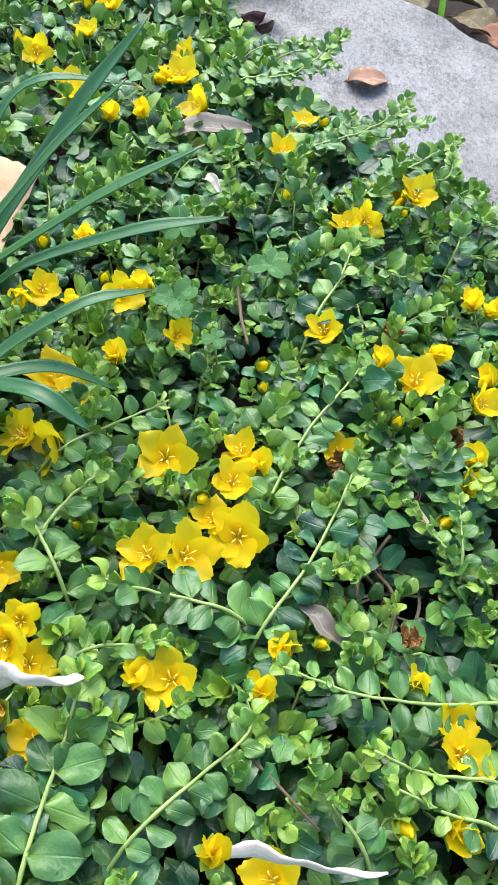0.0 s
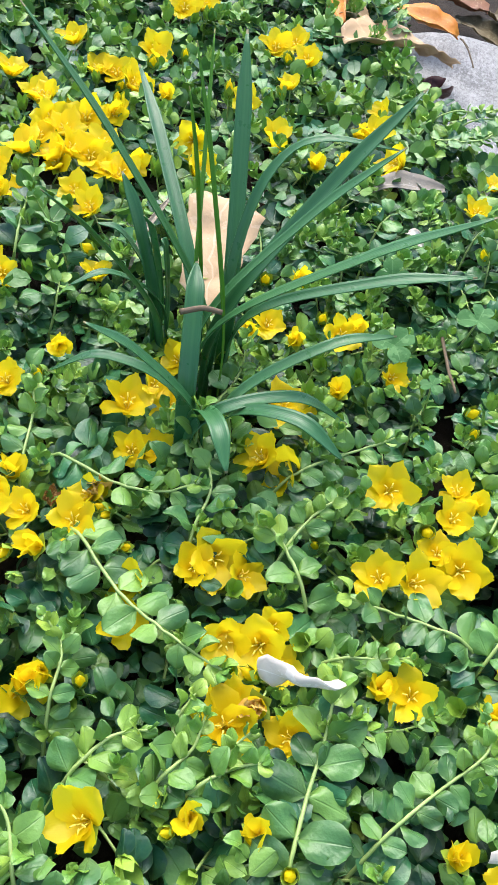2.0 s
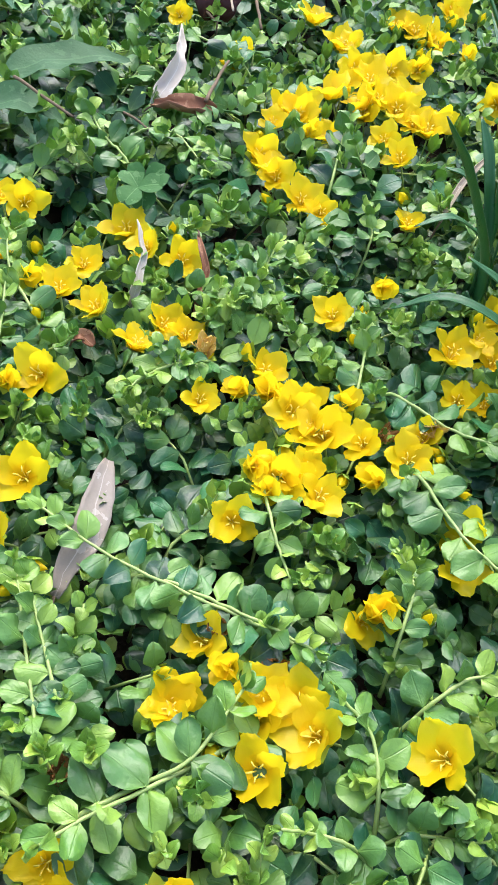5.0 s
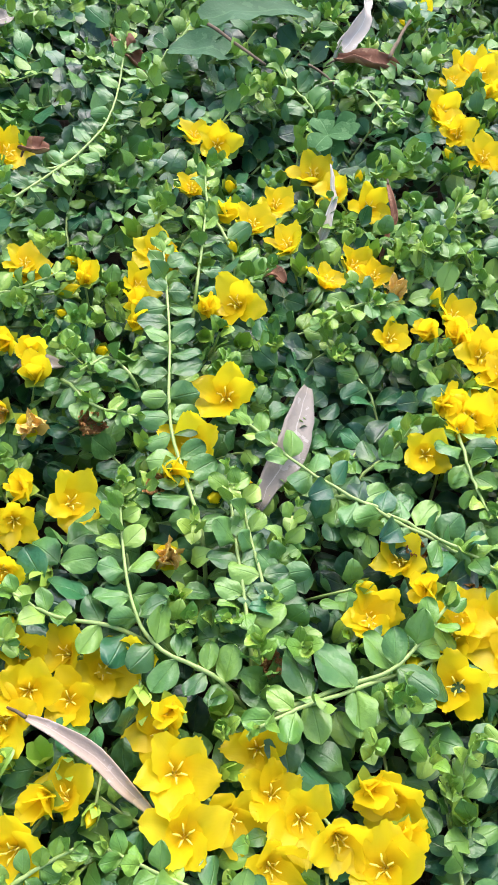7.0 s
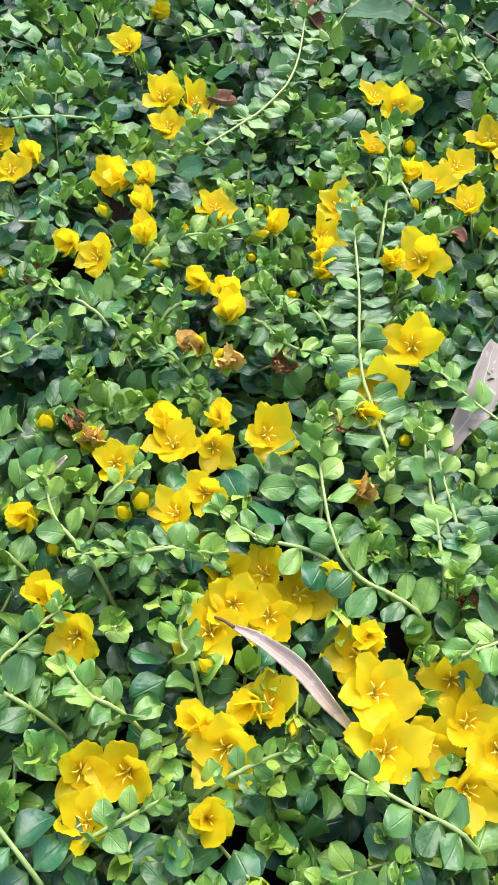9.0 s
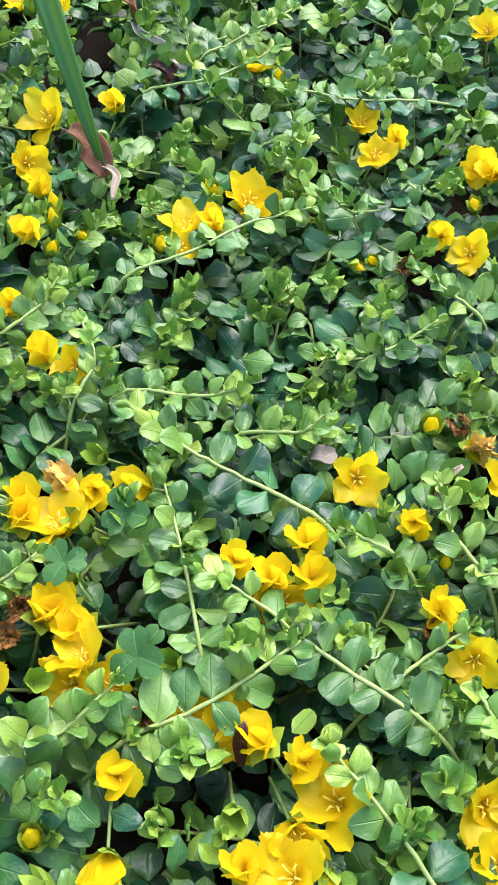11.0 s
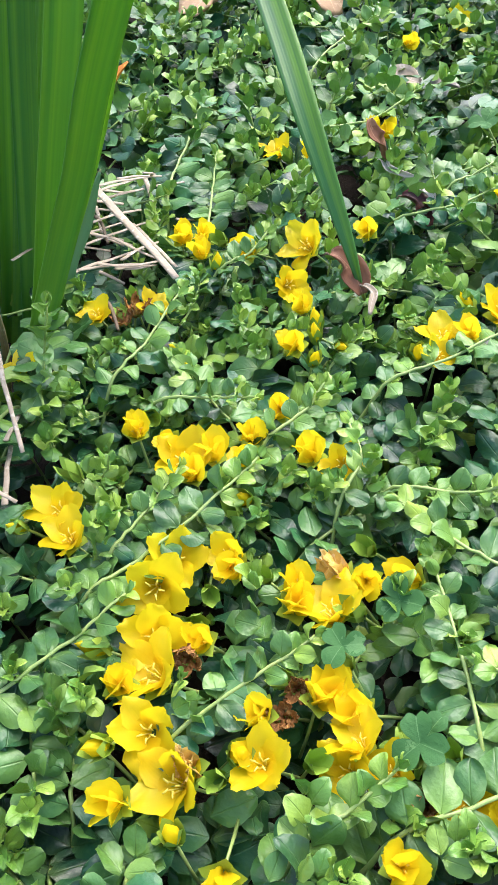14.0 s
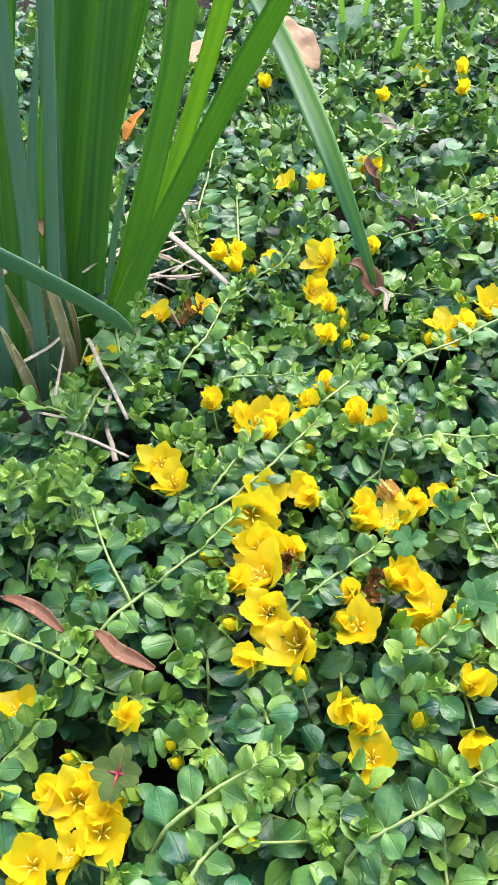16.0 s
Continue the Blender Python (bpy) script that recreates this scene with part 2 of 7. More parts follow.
GREY = dry_material("grey_leaf", (0.20, 0.17, 0.13), (0.36, 0.32, 0.26), (0.50, 0.46, 0.39))
BUFF = dry_material("buff_leaf", (0.34, 0.21, 0.10), (0.50, 0.33, 0.18), (0.58, 0.42, 0.25))
STRAW = dry_material("straw", (0.32, 0.25, 0.16), (0.58, 0.49, 0.36), (0.74, 0.67, 0.54), 0.65, 90.0)
SHEATH = dry_material("old_sheath", (0.28, 0.21, 0.07), (0.52, 0.44, 0.19), (0.60, 0.54, 0.30), 0.6, 90.0)
TWIG = stem_material("twig_bark", (0.085, 0.058, 0.034), (0.21, 0.15, 0.088), 0.85)
SOIL = soil_material()
STONE = stone_material()


# ---- shapes ----
rng = random.Random(11)


def curve_points(points, n):
    """n points on a smooth curve through the given ones."""
    p = [Vector(q) for q in points]
    if len(p) == 2:
        return [p[0].lerp(p[1], i / (n - 1)) for i in range(n)]
    p = [2 * p[0] - p[1], *p, 2 * p[-1] - p[-2]]
    out = []
    for i in range(n):
        s = i / (n - 1) * (len(p) - 3)
        k = min(int(s), len(p) - 4)
        f = s - k
        a, b, c, d = p[k:k + 4]
        out.append(0.5 * (2 * b + (c - a) * f + (2 * a - 5 * b + 4 * c - d) * f * f + (3 * b - a - 3 * c + d) * f ** 3))
    return out


def mesh_from(name, verts, faces, uvs=None, material=None, smooth=True, age=None):
    me = bpy.data.meshes.new(name)
    me.from_pydata([tuple(v) for v in verts], [], faces)
    if uvs is not None:
        layer = me.uv_layers.new(name="UVMap")
        for loop in me.loops:
            layer.data[loop.index].uv = uvs[loop.vertex_index]
    if age is not None:
        att = me.attributes.new("age", "FLOAT", "POINT")
        for d in att.data:
            d.value = age
    if material is not None:
        me.materials.append(material)
    if smooth:
        me.shade_smooth()
    me.update()
    return me


def part(name, me, parent, m=None, label=""):
    """Links a mesh as one part under a thing or under a part."""
    ob = new(name, me)
    ob.parent = parent
    if m is not None:
        ob.matrix_basis = m
    return tagged(ob, label)


def thing(name, m, label, category, group="", me=None):
    ob = new(name, me)
    ob.matrix_basis = m
    return tagged(ob, label, category, group)


def tube(points, radius, sides=6, taper=0.6, seg=None):
    """Verts, faces and uvs of a round stem along the points, thinner towards its end."""
    pts = [Vector(p) for p in points]
    verts, faces, uvs = [], [], []
    for i, p in enumerate(pts):
        ahead = (pts[min(i + 1, len(pts) - 1)] - pts[max(i - 1, 0)]).normalized()
        side = ahead.cross(Vector((0.13, 0.21, 0.97)))
        side = side.normalized() if side.length > 1e-4 else Vector((1, 0, 0))
        up = side.cross(ahead)
        f = i / (len(pts) - 1)
        r = radius * (1 - f * (1 - taper))
        for k in range(sides):
            a = math.tau * k / sides
            verts.append(p + (side * math.cos(a) + up * math.sin(a)) * r)
            uvs.append((k / sides, f))
        if i:
            o = (i - 1) * sides
            for k in range(sides):
                faces.append((o + k, o + (k + 1) % sides, o + sides + (k + 1) % sides, o + sides + k))
    faces.append(tuple(reversed(range(sides))))
    faces.append(tuple(range(len(verts) - sides, len(verts))))
    return verts, faces, uvs


def leaf_grid(rows, cols, seed, wide=0.86, fold=0.25, curl=0.10, wave=0.03):
    """A round leaf with a short stalk: one unit long, along +y, its face up."""
    r = random.Random(seed)
    verts, uvs, faces = [], [], []
    ph, lean = r.uniform(0, 6), r.uniform(-0.05, 0.05)
    for i in range(rows + 1):
        v = i / rows
        if i == 0:
            y, w = 0.0, 0.03
        else:
            s = (i - 1) / (rows - 1)
            s = 0.5 - 0.5 * math.cos(math.pi * (0.06 + 0.94 * s) ** 0.92)
            y = 0.14 + 0.86 * s
            w = 0.5 * wide * math.sqrt(max(0.0, 1 - abs(2 * s - 0.94) ** 2.25 / 1.06 ** 2.25)) if i < rows else 0.0
            w = max(w * (1.10 - 0.24 * s), 0.045 if i < rows else 0.012)
        for j in range(cols + 1):
            u = 2 * j / cols - 1
            edge = 1 + 0.05 * math.sin(ph + 7 * y + 2.5 * u) + 0.025 * math.sin(2 * ph + 19 * y)
            x = u * w * edge + lean * y * y
            z = fold * abs(u) ** 1.5 * w - curl * (y - 0.35) ** 2 + wave * math.sin(ph + 5.5 * y + 3 * u) * abs(u) - 0.03 * (max(0.0, abs(u) - 0.55) / 0.45) ** 2
            verts.append((x, y, z))
            uvs.append((j / cols, v))
    for i in range(rows):
        for j in range(cols):
            o = i * (cols + 1) + j
            faces.append((o, o + 1, o + cols + 2, o + cols + 1))
    return verts, faces, uvs


SHAPES = [dict(wide=rng.uniform(0.70, 0.88), fold=rng.uniform(0.08, 0.50) * rng.choice((1, 1, -0.7)), curl=rng.uniform(0.0, 0.45), wave=rng.uniform(0.05, 0.13)) for _ in range(9)]
FINE = [leaf_grid(6, 4, k, **s) for k, s in enumerate(SHAPES)]
COARSE = [leaf_grid(4, 2, k, **s) for k, s in enumerate(SHAPES)]


def canopy(x, y):
    """The uneven height of the leaf cover."""
    return 0.010 * noise.noise(Vector((x * 11, y * 11, 0.3))) + 0.009 * noise.noise(Vector((x * 27, y * 27, 4.1)))


def leaf_pose(at, ahead, up, length, spin=0.0):
    """Lays a unit leaf at a place, pointing ahead with its face towards up."""
    y = ahead.normalized()
    x = y.cross(up)
    x = x.normalized() if x.length > 1e-5 else Vector((1, 0, 0))
    z = x.cross(y)
    m = Matrix((x, y, z)).transposed() @ Matrix.Rotation(spin, 3, "Y")
    return Matrix.Translation(at) @ m.to_4x4() @ Matrix.Diagonal((length, length, length, 1))


def leaf_pairs(pts, size, r, gap=0.0115, tip=0.35, lift=0.25, wild=0.35):
    """Opposite leaves along a stem: (pose, youth from 1 at the base to 0 at the tip)."""
    out = []
    total = sum((b - a).length for a, b in zip(pts, pts[1:]))
    turn = r.randrange(2)
    done, want = 0.0, gap * r.uniform(0.3, 0.8)
    for i, (a, b) in enumerate(zip(pts, pts[1:])):
        seg = (b - a).length
        while want <= done + seg:
            at = a.lerp(b, (want - done) / max(seg, 1e-6))
            left = total - want
            grown = min(1.0, left / 0.042)
            ahead = (b - a).normalized()
            side = ahead.cross(Vector((0, 0, 1)))
            side = side.normalized() if side.length > 1e-3 else Vector((1, 0, 0))
            turn += 1
            if turn % 2 and grown < 0.85:
                side = (Matrix.Rotation(radians(90 if ahead.z > 0.5 else 55), 3, ahead) @ side).normalized()
            for s in (-1, 1):
                way = side * s * r.uniform(0.75, 1.1) + ahead * r.uniform(-0.1, 0.55) + ahead * (1 - grown) * 0.7
                way.z += r.uniform(-0.3, 0.4) + lift * (1 - grown) * 1.6
                up = Vector((r.uniform(-wild, wild), r.uniform(-wild, wild), 1.0)) + ahead * (0.9 * (1 - grown) if ahead.z > 0.4 else -0.15)
                length = size * (tip + (1 - tip) * grown ** 0.8) * r.uniform(0.82, 1.12)
                out.append((leaf_pose(at + side * s * 0.0006, way, up, length, r.uniform(-0.25, 0.25)), max(0.0, min(1.0, (left - 0.009) / 0.036))))
            want += gap * r.uniform(0.75, 1.3) * (0.42 + 0.58 * grown)
        done += seg
    for k in range(2):
        a = r.uniform(0, 6.28)
        way = (pts[-1] - pts[-2]).normalized() + Vector((math.cos(a) * 0.5, math.sin(a) * 0.5, 0.5))
        out.append((leaf_pose(pts[-1], way, Vector((math.cos(a), math.sin(a), 0.6)), size * tip * 0.8), 0.0))
    return out


# ---- ground ----
def ground():
    verts, faces = [], []
    lines = [(-1 if k < 0 else 1) * (abs(k) / 75) ** 2.6 * 40 for k in range(-75, 76)]
    for gy in lines:
        for gx in lines:
            x, y = gx - 0.4, gy + 0.25
            near = max(0.0, 1 - math.hypot(gx, gy) / 2.5)
            z = -0.064 + near * (0.010 * noise.noise(Vector((x * 8, y * 8, 1))) + 0.004 * noise.noise(Vector((x * 40, y * 40, 2))))
            low = max(0.0, min(1.0, (y - 0.80) / 0.25)) * max(0.0, min(1.0, (x + 0.25) / 0.2)) * near
            verts.append((x, y, z - 0.05 * low))
    w = len(lines)
    for j in range(w - 1):
        for i in range(w - 1):
            faces.append((j * w + i, j * w + i + 1, (j + 1) * w + i + 1, (j + 1) * w + i))
    ob = new("ground", mesh_from("ground", verts, faces, None, SOIL))
    return tagged(ob, "dark crumbly garden soil under the plants", "ground", kind="structure")


ground()


# ---- flower positions come first, so that the leaf cover can part round them ----
FLOWERS, BUDS, SPENTS = [], [], []


def flower(x, y, size, spread=0.5, dim=0):
    FLOWERS.append((x, y, size, spread, dim))


def bud(x, y, size):
    BUDS.append((x, y, size))


def spent(x, y, size):
    SPENTS.append((x, y, size))


flower(-0.006, 0.546, 0.0265, 0.62, 0)
flower(0.006, 0.589, 0.0221, 0.62, 0)
bud(0.002, 0.491, 0.0125)
flower(0.041, 0.470, 0.0244, 0.62, 0)
flower(0.053, 0.477, 0.0271, 0.62, 0)
flower(0.088, 0.513, 0.0307, 0.62, 0)
flower(0.062, 0.523, 0.0245, 0.62, 1)
flower(0.076, 0.513, 0.0245, 0.62, 1)
flower(0.031, 0.366, 0.0238, 0.62, 0)
flower(0.066, 0.347, 0.0210, 0.4, 0)
flower(0.084, 0.336, 0.0312, 0.62, 0)
flower(0.096, 0.359, 0.0210, 0.4, 0)
flower(0.125, 0.344, 0.0210, 0.4, 0)
flower(0.120, 0.324, 0.0246, 0.62, 0)
bud(0.073, 0.301, 0.0111)
flower(0.120, 0.408, 0.0210, 0.4, 0)
flower(0.132, 0.405, 0.0210, 0.4, 0)
flower(0.115, 0.285, 0.0210, 0.4, 0)
flower(0.109, 0.265, 0.0210, 0.4, 0)
flower(0.044, 0.282, 0.0245, 0.62, 1)
flower(0.097, 0.138, 0.0217, 0.62, 0)
flower(0.099, 0.126, 0.0242, 0.62, 0)
flower(0.081, 0.154, 0.0210, 0.4, 0)
flower(0.096, 0.096, 0.0210, 0.4, 0)
spent(0.080, 0.177, 0.0135)
bud(-0.003, 0.334, 0.0133)
bud(0.001, 0.316, 0.0097)
flower(-0.043, 0.258, 0.0330, 0.62, 0)
flower(-0.007, 0.270, 0.0247, 0.62, 0)
flower(0.003, 0.259, 0.0210, 0.4, 0)
flower(-0.008, 0.248, 0.0258, 0.62, 0)
flower(-0.015, 0.225, 0.0231, 0.62, 0)
flower(-0.002, 0.217, 0.0316, 0.62, 0)
flower(-0.024, 0.203, 0.0309, 0.62, 0)
flower(-0.043, 0.201, 0.0291, 0.62, 0)
flower(-0.036, 0.142, 0.0210, 0.4, 0)
flower(-0.022, 0.141, 0.0279, 0.62, 0)
flower(0.016, 0.142, 0.0210, 0.4, 0)
flower(0.024, 0.164, 0.0210, 0.15, 0)
bud(-0.076, 0.214, 0.0098)
flower(-0.081, 0.322, 0.0210, 0.4, 0)
flower(-0.051, 0.344, 0.0210, 0.62, 0)
flower(-0.086, 0.373, 0.0283, 0.62, 0)
flower(-0.076, 0.385, 0.0210, 0.4, 0)
flower(-0.073, 0.585, 0.0330, 0.62, 0)
flower(-0.092, 0.625, 0.0330, 0.62, 0)
flower(-0.092, 0.659, 0.0236, 0.62, 0)
flower(-0.106, 0.621, 0.0210, 0.4, 0)
flower(-0.132, 0.561, 0.0210, 0.4, 0)
flower(-0.111, 0.568, 0.0210, 0.4, 0)
flower(0.004, 0.077, 0.0210, 0.4, 0)
flower(0.026, 0.070, 0.0258, 0.62, 0)
spent(0.067, 0.375, 0.0200)
spent(0.107, 0.301, 0.0182)
spent(0.046, 0.274, 0.0156)
flower(-0.293, 0.564, 0.0232, 0.62, 0)
flower(-0.330, 0.634, 0.0279, 0.62, 0)
flower(-0.312, 0.630, 0.0309, 0.62, 0)
flower(-0.294, 0.683, 0.0330, 0.62, 0)
flower(-0.285, 0.619, 0.0214, 0.62, 0)
flower(-0.265, 0.490, 0.0323, 0.62, 0)
flower(-0.260, 0.507, 0.0246, 0.62, 0)
flower(-0.228, 0.555, 0.0330, 0.62, 0)
flower(-0.213, 0.517, 0.0330, 0.62, 0)
flower(-0.264, 0.612, 0.0210, 0.4, 0)
flower(-0.291, 0.773, 0.0330, 0.62, 0)
flower(-0.278, 0.793, 0.0318, 0.62, 0)
flower(-0.197, 0.739, 0.0330, 0.62, 0)
flower(-0.181, 0.753, 0.0330, 0.62, 0)
flower(-0.166, 0.725, 0.0300, 0.62, 0)
flower(-0.173, 0.673, 0.0223, 0.62, 0)
flower(-0.203, 0.630, 0.0277, 0.62, 0)
flower(-0.169, 0.589, 0.0296, 0.62, 0)
flower(-0.165, 0.572, 0.0210, 0.4, 0)
flower(-0.132, 0.367, 0.0233, 0.62, 0)
flower(-0.143, 0.358, 0.0210, 0.4, 0)
flower(-0.120, 0.420, 0.0210, 0.4, 0)
flower(-0.113, 0.360, 0.0210, 0.4, 0)
flower(-0.195, 0.277, 0.0330, 0.62, 0)
flower(-0.184, 0.293, 0.0213, 0.62, 0)
flower(-0.173, 0.285, 0.0245, 0.62, 1)
flower(-0.178, 0.322, 0.0245, 0.62, 1)
flower(-0.110, 0.307, 0.0330, 0.62, 1)
flower(-0.097, 0.297, 0.0245, 0.62, 1)
flower(-0.116, 0.259, 0.0304, 0.62, 0)
flower(-0.100, 0.255, 0.0330, 0.62, 0)
flower(-0.184, 0.248, 0.0245, 0.62, 1)
flower(-0.171, 0.252, 0.0245, 0.62, 1)
flower(-0.197, 0.191, 0.0277, 0.62, 0)
flower(-0.195, 0.206, 0.0210, 0.62, 0)
flower(-0.191, 0.212, 0.0210, -1, 0)
bud(-0.170, 0.184, 0.0095)
flower(-0.124, 0.192, 0.0330, 0.62, 1)
flower(-0.108, 0.187, 0.0245, 0.62, 1)
flower(-0.133, 0.184, 0.0245, 0.62, 1)
flower(-0.160, 0.165, 0.0245, 0.62, 1)
flower(-0.158, 0.144, 0.0245, 0.62, 1)
flower(-0.109, 0.145, 0.0274, 0.62, 0)
flower(-0.094, 0.146, 0.0325, 0.62, 0)
flower(-0.089, 0.158, 0.0210, 0.62, 0)
flower(-0.100, 0.117, 0.0261, 0.62, 0)
flower(-0.100, 0.106, 0.0330, 0.62, 0)
flower(-0.089, 0.117, 0.0210, -1, 0)
flower(-0.072, 0.111, 0.0245, 0.62, 1)
bud(-0.121, 0.074, 0.0127)
flower(-0.105, 0.065, 0.0210, 0.4, 0)
bud(-0.111, 0.060, 0.0065)
flower(-0.078, 0.066, 0.0210, 0.4, 0)
flower(-0.082, 0.143, 0.0245, 0.62, 1)
flower(-0.390, 0.600, 0.0330, 0.62, 0)
flower(-0.358, 0.572, 0.0330, 0.62, 0)
flower(-0.363, 0.671, 0.0294, 0.62, 0)
flower(-0.293, 0.618, 0.0330, 0.62, 0)
flower(-0.289, 0.676, 0.0227, 0.62, 0)
flower(-0.479, 0.536, 0.0236, 0.62, 0)
flower(-0.529, 0.559, 0.0210, 0.4, 0)
flower(-0.415, 0.513, 0.0210, 0.4, 0)
flower(-0.321, 0.530, 0.0330, 0.62, 0)
flower(-0.336, 0.541, 0.0330, 0.62, 0)
flower(-0.307, 0.507, 0.0330, 0.62, 0)
flower(-0.289, 0.522, 0.0330, 0.62, 0)
flower(-0.277, 0.494, 0.0274, 0.62, 0)
flower(-0.336, 0.516, 0.0283, 0.62, 0)
flower(-0.312, 0.555, 0.0330, 0.62, 0)
flower(-0.317, 0.497, 0.0304, 0.62, 0)
flower(-0.363, 0.457, 0.0268, 0.62, 0)
flower(-0.353, 0.471, 0.0271, 0.62, 0)
flower(-0.346, 0.385, 0.0247, 0.62, 0)
flower(-0.351, 0.571, 0.0269, 0.62, 0)
flower(-0.340, 0.496, 0.0330, 0.62, 0)
flower(-0.292, 0.502, 0.0330, 0.62, 0)
flower(-0.292, 0.572, 0.0296, 0.62, 0)
flower(-0.313, 0.491, 0.0278, 0.62, 1)
flower(-0.289, 0.458, 0.0265, 0.62, 0)
flower(-0.273, 0.444, 0.0286, 0.62, 0)
flower(-0.351, 0.455, 0.0330, 0.62, 0)
flower(-0.363, 0.436, 0.0236, 0.62, 0)
flower(-0.336, 0.436, 0.0210, 0.4, 0)
flower(-0.326, 0.451, 0.0245, 0.62, 1)
flower(-0.356, 0.394, 0.0325, 0.62, 0)
flower(-0.338, 0.377, 0.0269, 0.62, 0)
flower(-0.315, 0.361, 0.0287, 0.62, 0)
flower(-0.300, 0.356, 0.0237, 0.62, 0)
bud(-0.332, 0.355, 0.0114)
flower(-0.249, 0.384, 0.0245, 0.62, 1)
flower(-0.245, 0.305, 0.0210, 0.4, 0)
flower(-0.264, 0.271, 0.0254, 0.62, 0)
flower(-0.355, 0.270, 0.0281, 0.62, 0)
flower(-0.341, 0.218, 0.0261, 0.62, 0)
flower(-0.328, 0.217, 0.0220, 0.62, 0)
flower(-0.348, 0.200, 0.0255, 0.62, 0)
flower(-0.314, 0.208, 0.0210, -1, 0)
flower(-0.281, 0.212, 0.0256, 0.62, 0)
flower(-0.288, 0.194, 0.0210, 0.4, 0)
flower(-0.275, 0.199, 0.0210, 0.4, 0)
flower(-0.266, 0.198, 0.0210, 0.4, 0)
flower(-0.303, 0.179, 0.0226, 0.62, 0)
flower(-0.258, 0.191, 0.0285, 0.62, 0)
flower(-0.241, 0.185, 0.0330, 0.62, 0)
flower(-0.249, 0.187, 0.0226, 0.62, 0)
flower(-0.236, 0.193, 0.0227, 0.62, 0)
flower(-0.254, 0.203, 0.0212, 0.62, 0)
flower(-0.237, 0.211, 0.0210, 0.4, 0)
flower(-0.221, 0.188, 0.0243, 0.62, 0)
spent(-0.212, 0.201, 0.0131)
flower(-0.209, 0.169, 0.0210, 0.4, 0)
flower(-0.261, 0.157, 0.0210, 0.4, 0)
flower(-0.250, 0.148, 0.0302, 0.62, 0)
flower(-0.252, 0.140, 0.0210, 0.4, 0)
flower(-0.244, 0.154, 0.0215, 0.62, 0)
flower(-0.241, 0.162, 0.0217, 0.62, 0)
flower(-0.229, 0.149, 0.0265, 0.62, 0)
flower(-0.263, 0.149, 0.0210, 0.4, 0)
flower(-0.260, 0.117, 0.0254, 0.62, 0)
flower(-0.187, 0.102, 0.0210, 0.4, 0)
flower(-0.184, 0.108, 0.0210, 0.4, 0)
flower(-0.190, 0.100, 0.0245, 0.62, 1)
flower(-0.249, 0.059, 0.0245, 0.62, 0)
spent(-0.245, 0.068, 0.0111)
flower(-0.249, 0.037, 0.0245, 0.62, 1)
flower(-0.235, 0.052, 0.0210, 0.4, 0)
flower(-0.218, 0.047, 0.0252, 0.62, 0)
flower(-0.204, 0.051, 0.0268, 0.62, 0)
flower(-0.217, 0.039, 0.0245, 0.62, 1)
flower(-0.194, 0.040, 0.0305, 0.62, 0)
flower(-0.209, 0.019, 0.0294, 0.62, 0)
spent(-0.220, 0.061, 0.0112)
flower(-0.146, 0.052, 0.0307, 0.62, 0)
bud(-0.260, 0.039, 0.0089)
flower(-0.249, 0.030, 0.0245, 0.62, 1)
flower(-0.568, 0.184, 0.0306, 0.62, 0)
flower(-0.548, 0.189, 0.0305, 0.62, 0)
flower(-0.550, 0.165, 0.0245, 0.62, 1)
flower(-0.527, 0.115, 0.0210, 0.4, 0)
flower(-0.629, 0.259, 0.0210, 0.4, 0)
flower(-0.472, 0.270, 0.0230, 0.62, 0)
flower(-0.455, 0.268, 0.0273, 0.62, 0)
flower(-0.446, 0.222, 0.0215, 0.62, 0)
flower(-0.398, 0.285, 0.0321, 0.62, 1)
flower(-0.378, 0.269, 0.0264, 0.62, 0)
flower(-0.400, 0.239, 0.0236, 0.62, 0)
flower(-0.402, 0.215, 0.0251, 0.62, 0)
flower(-0.379, 0.211, 0.0268, 0.62, 0)
flower(-0.420, 0.213, 0.0210, 0.15, 0)
flower(-0.434, 0.163, 0.0260, 0.62, 0)
flower(-0.424, 0.164, 0.0210, 0.4, 0)
flower(-0.427, 0.137, 0.0232, 0.62, 0)
flower(-0.421, 0.126, 0.0210, 0.15, 0)
flower(-0.414, 0.116, 0.0210, 0.4, 0)
flower(-0.380, 0.154, 0.0308, 0.62, 0)
flower(-0.484, 0.119, 0.0233, 0.62, 0)
flower(-0.481, 0.119, 0.0245, 0.62, 1)
flower(-0.452, 0.126, 0.0210, 0.4, 0)
flower(-0.513, 0.097, 0.0210, 0.4, 0)
flower(-0.500, 0.080, 0.0210, 0.15, 0)
flower(-0.458, 0.069, 0.0210, 0.4, 0)
flower(-0.444, 0.070, 0.0210, 0.4, 0)
flower(-0.433, 0.059, 0.0210, 0.15, 0)
bud(-0.422, 0.093, 0.0116)
bud(-0.448, 0.103, 0.0082)
flower(-0.434, 0.033, 0.0210, -1, 0)
flower(-0.417, 0.033, 0.0210, -1, 0)
spent(-0.400, 0.049, 0.0173)
flower(-0.354, 0.098, 0.0318, 0.62, 0)
flower(-0.352, 0.063, 0.0319, 0.62, 0)
flower(-0.351, 0.046, 0.0210, 0.4, 0)
bud(-0.330, 0.049, 0.0136)
flower(-0.379, 0.011, 0.0268, 0.62, 0)
flower(-0.408, -0.018, 0.0246, 0.62, 0)
flower(-0.393, -0.009, 0.0216, 0.62, 0)
flower(-0.400, 0.005, 0.0210, 0.4, 0)
flower(-0.417, -0.010, 0.0210, 0.4, 0)
spent(-0.353, 0.039, 0.0149)
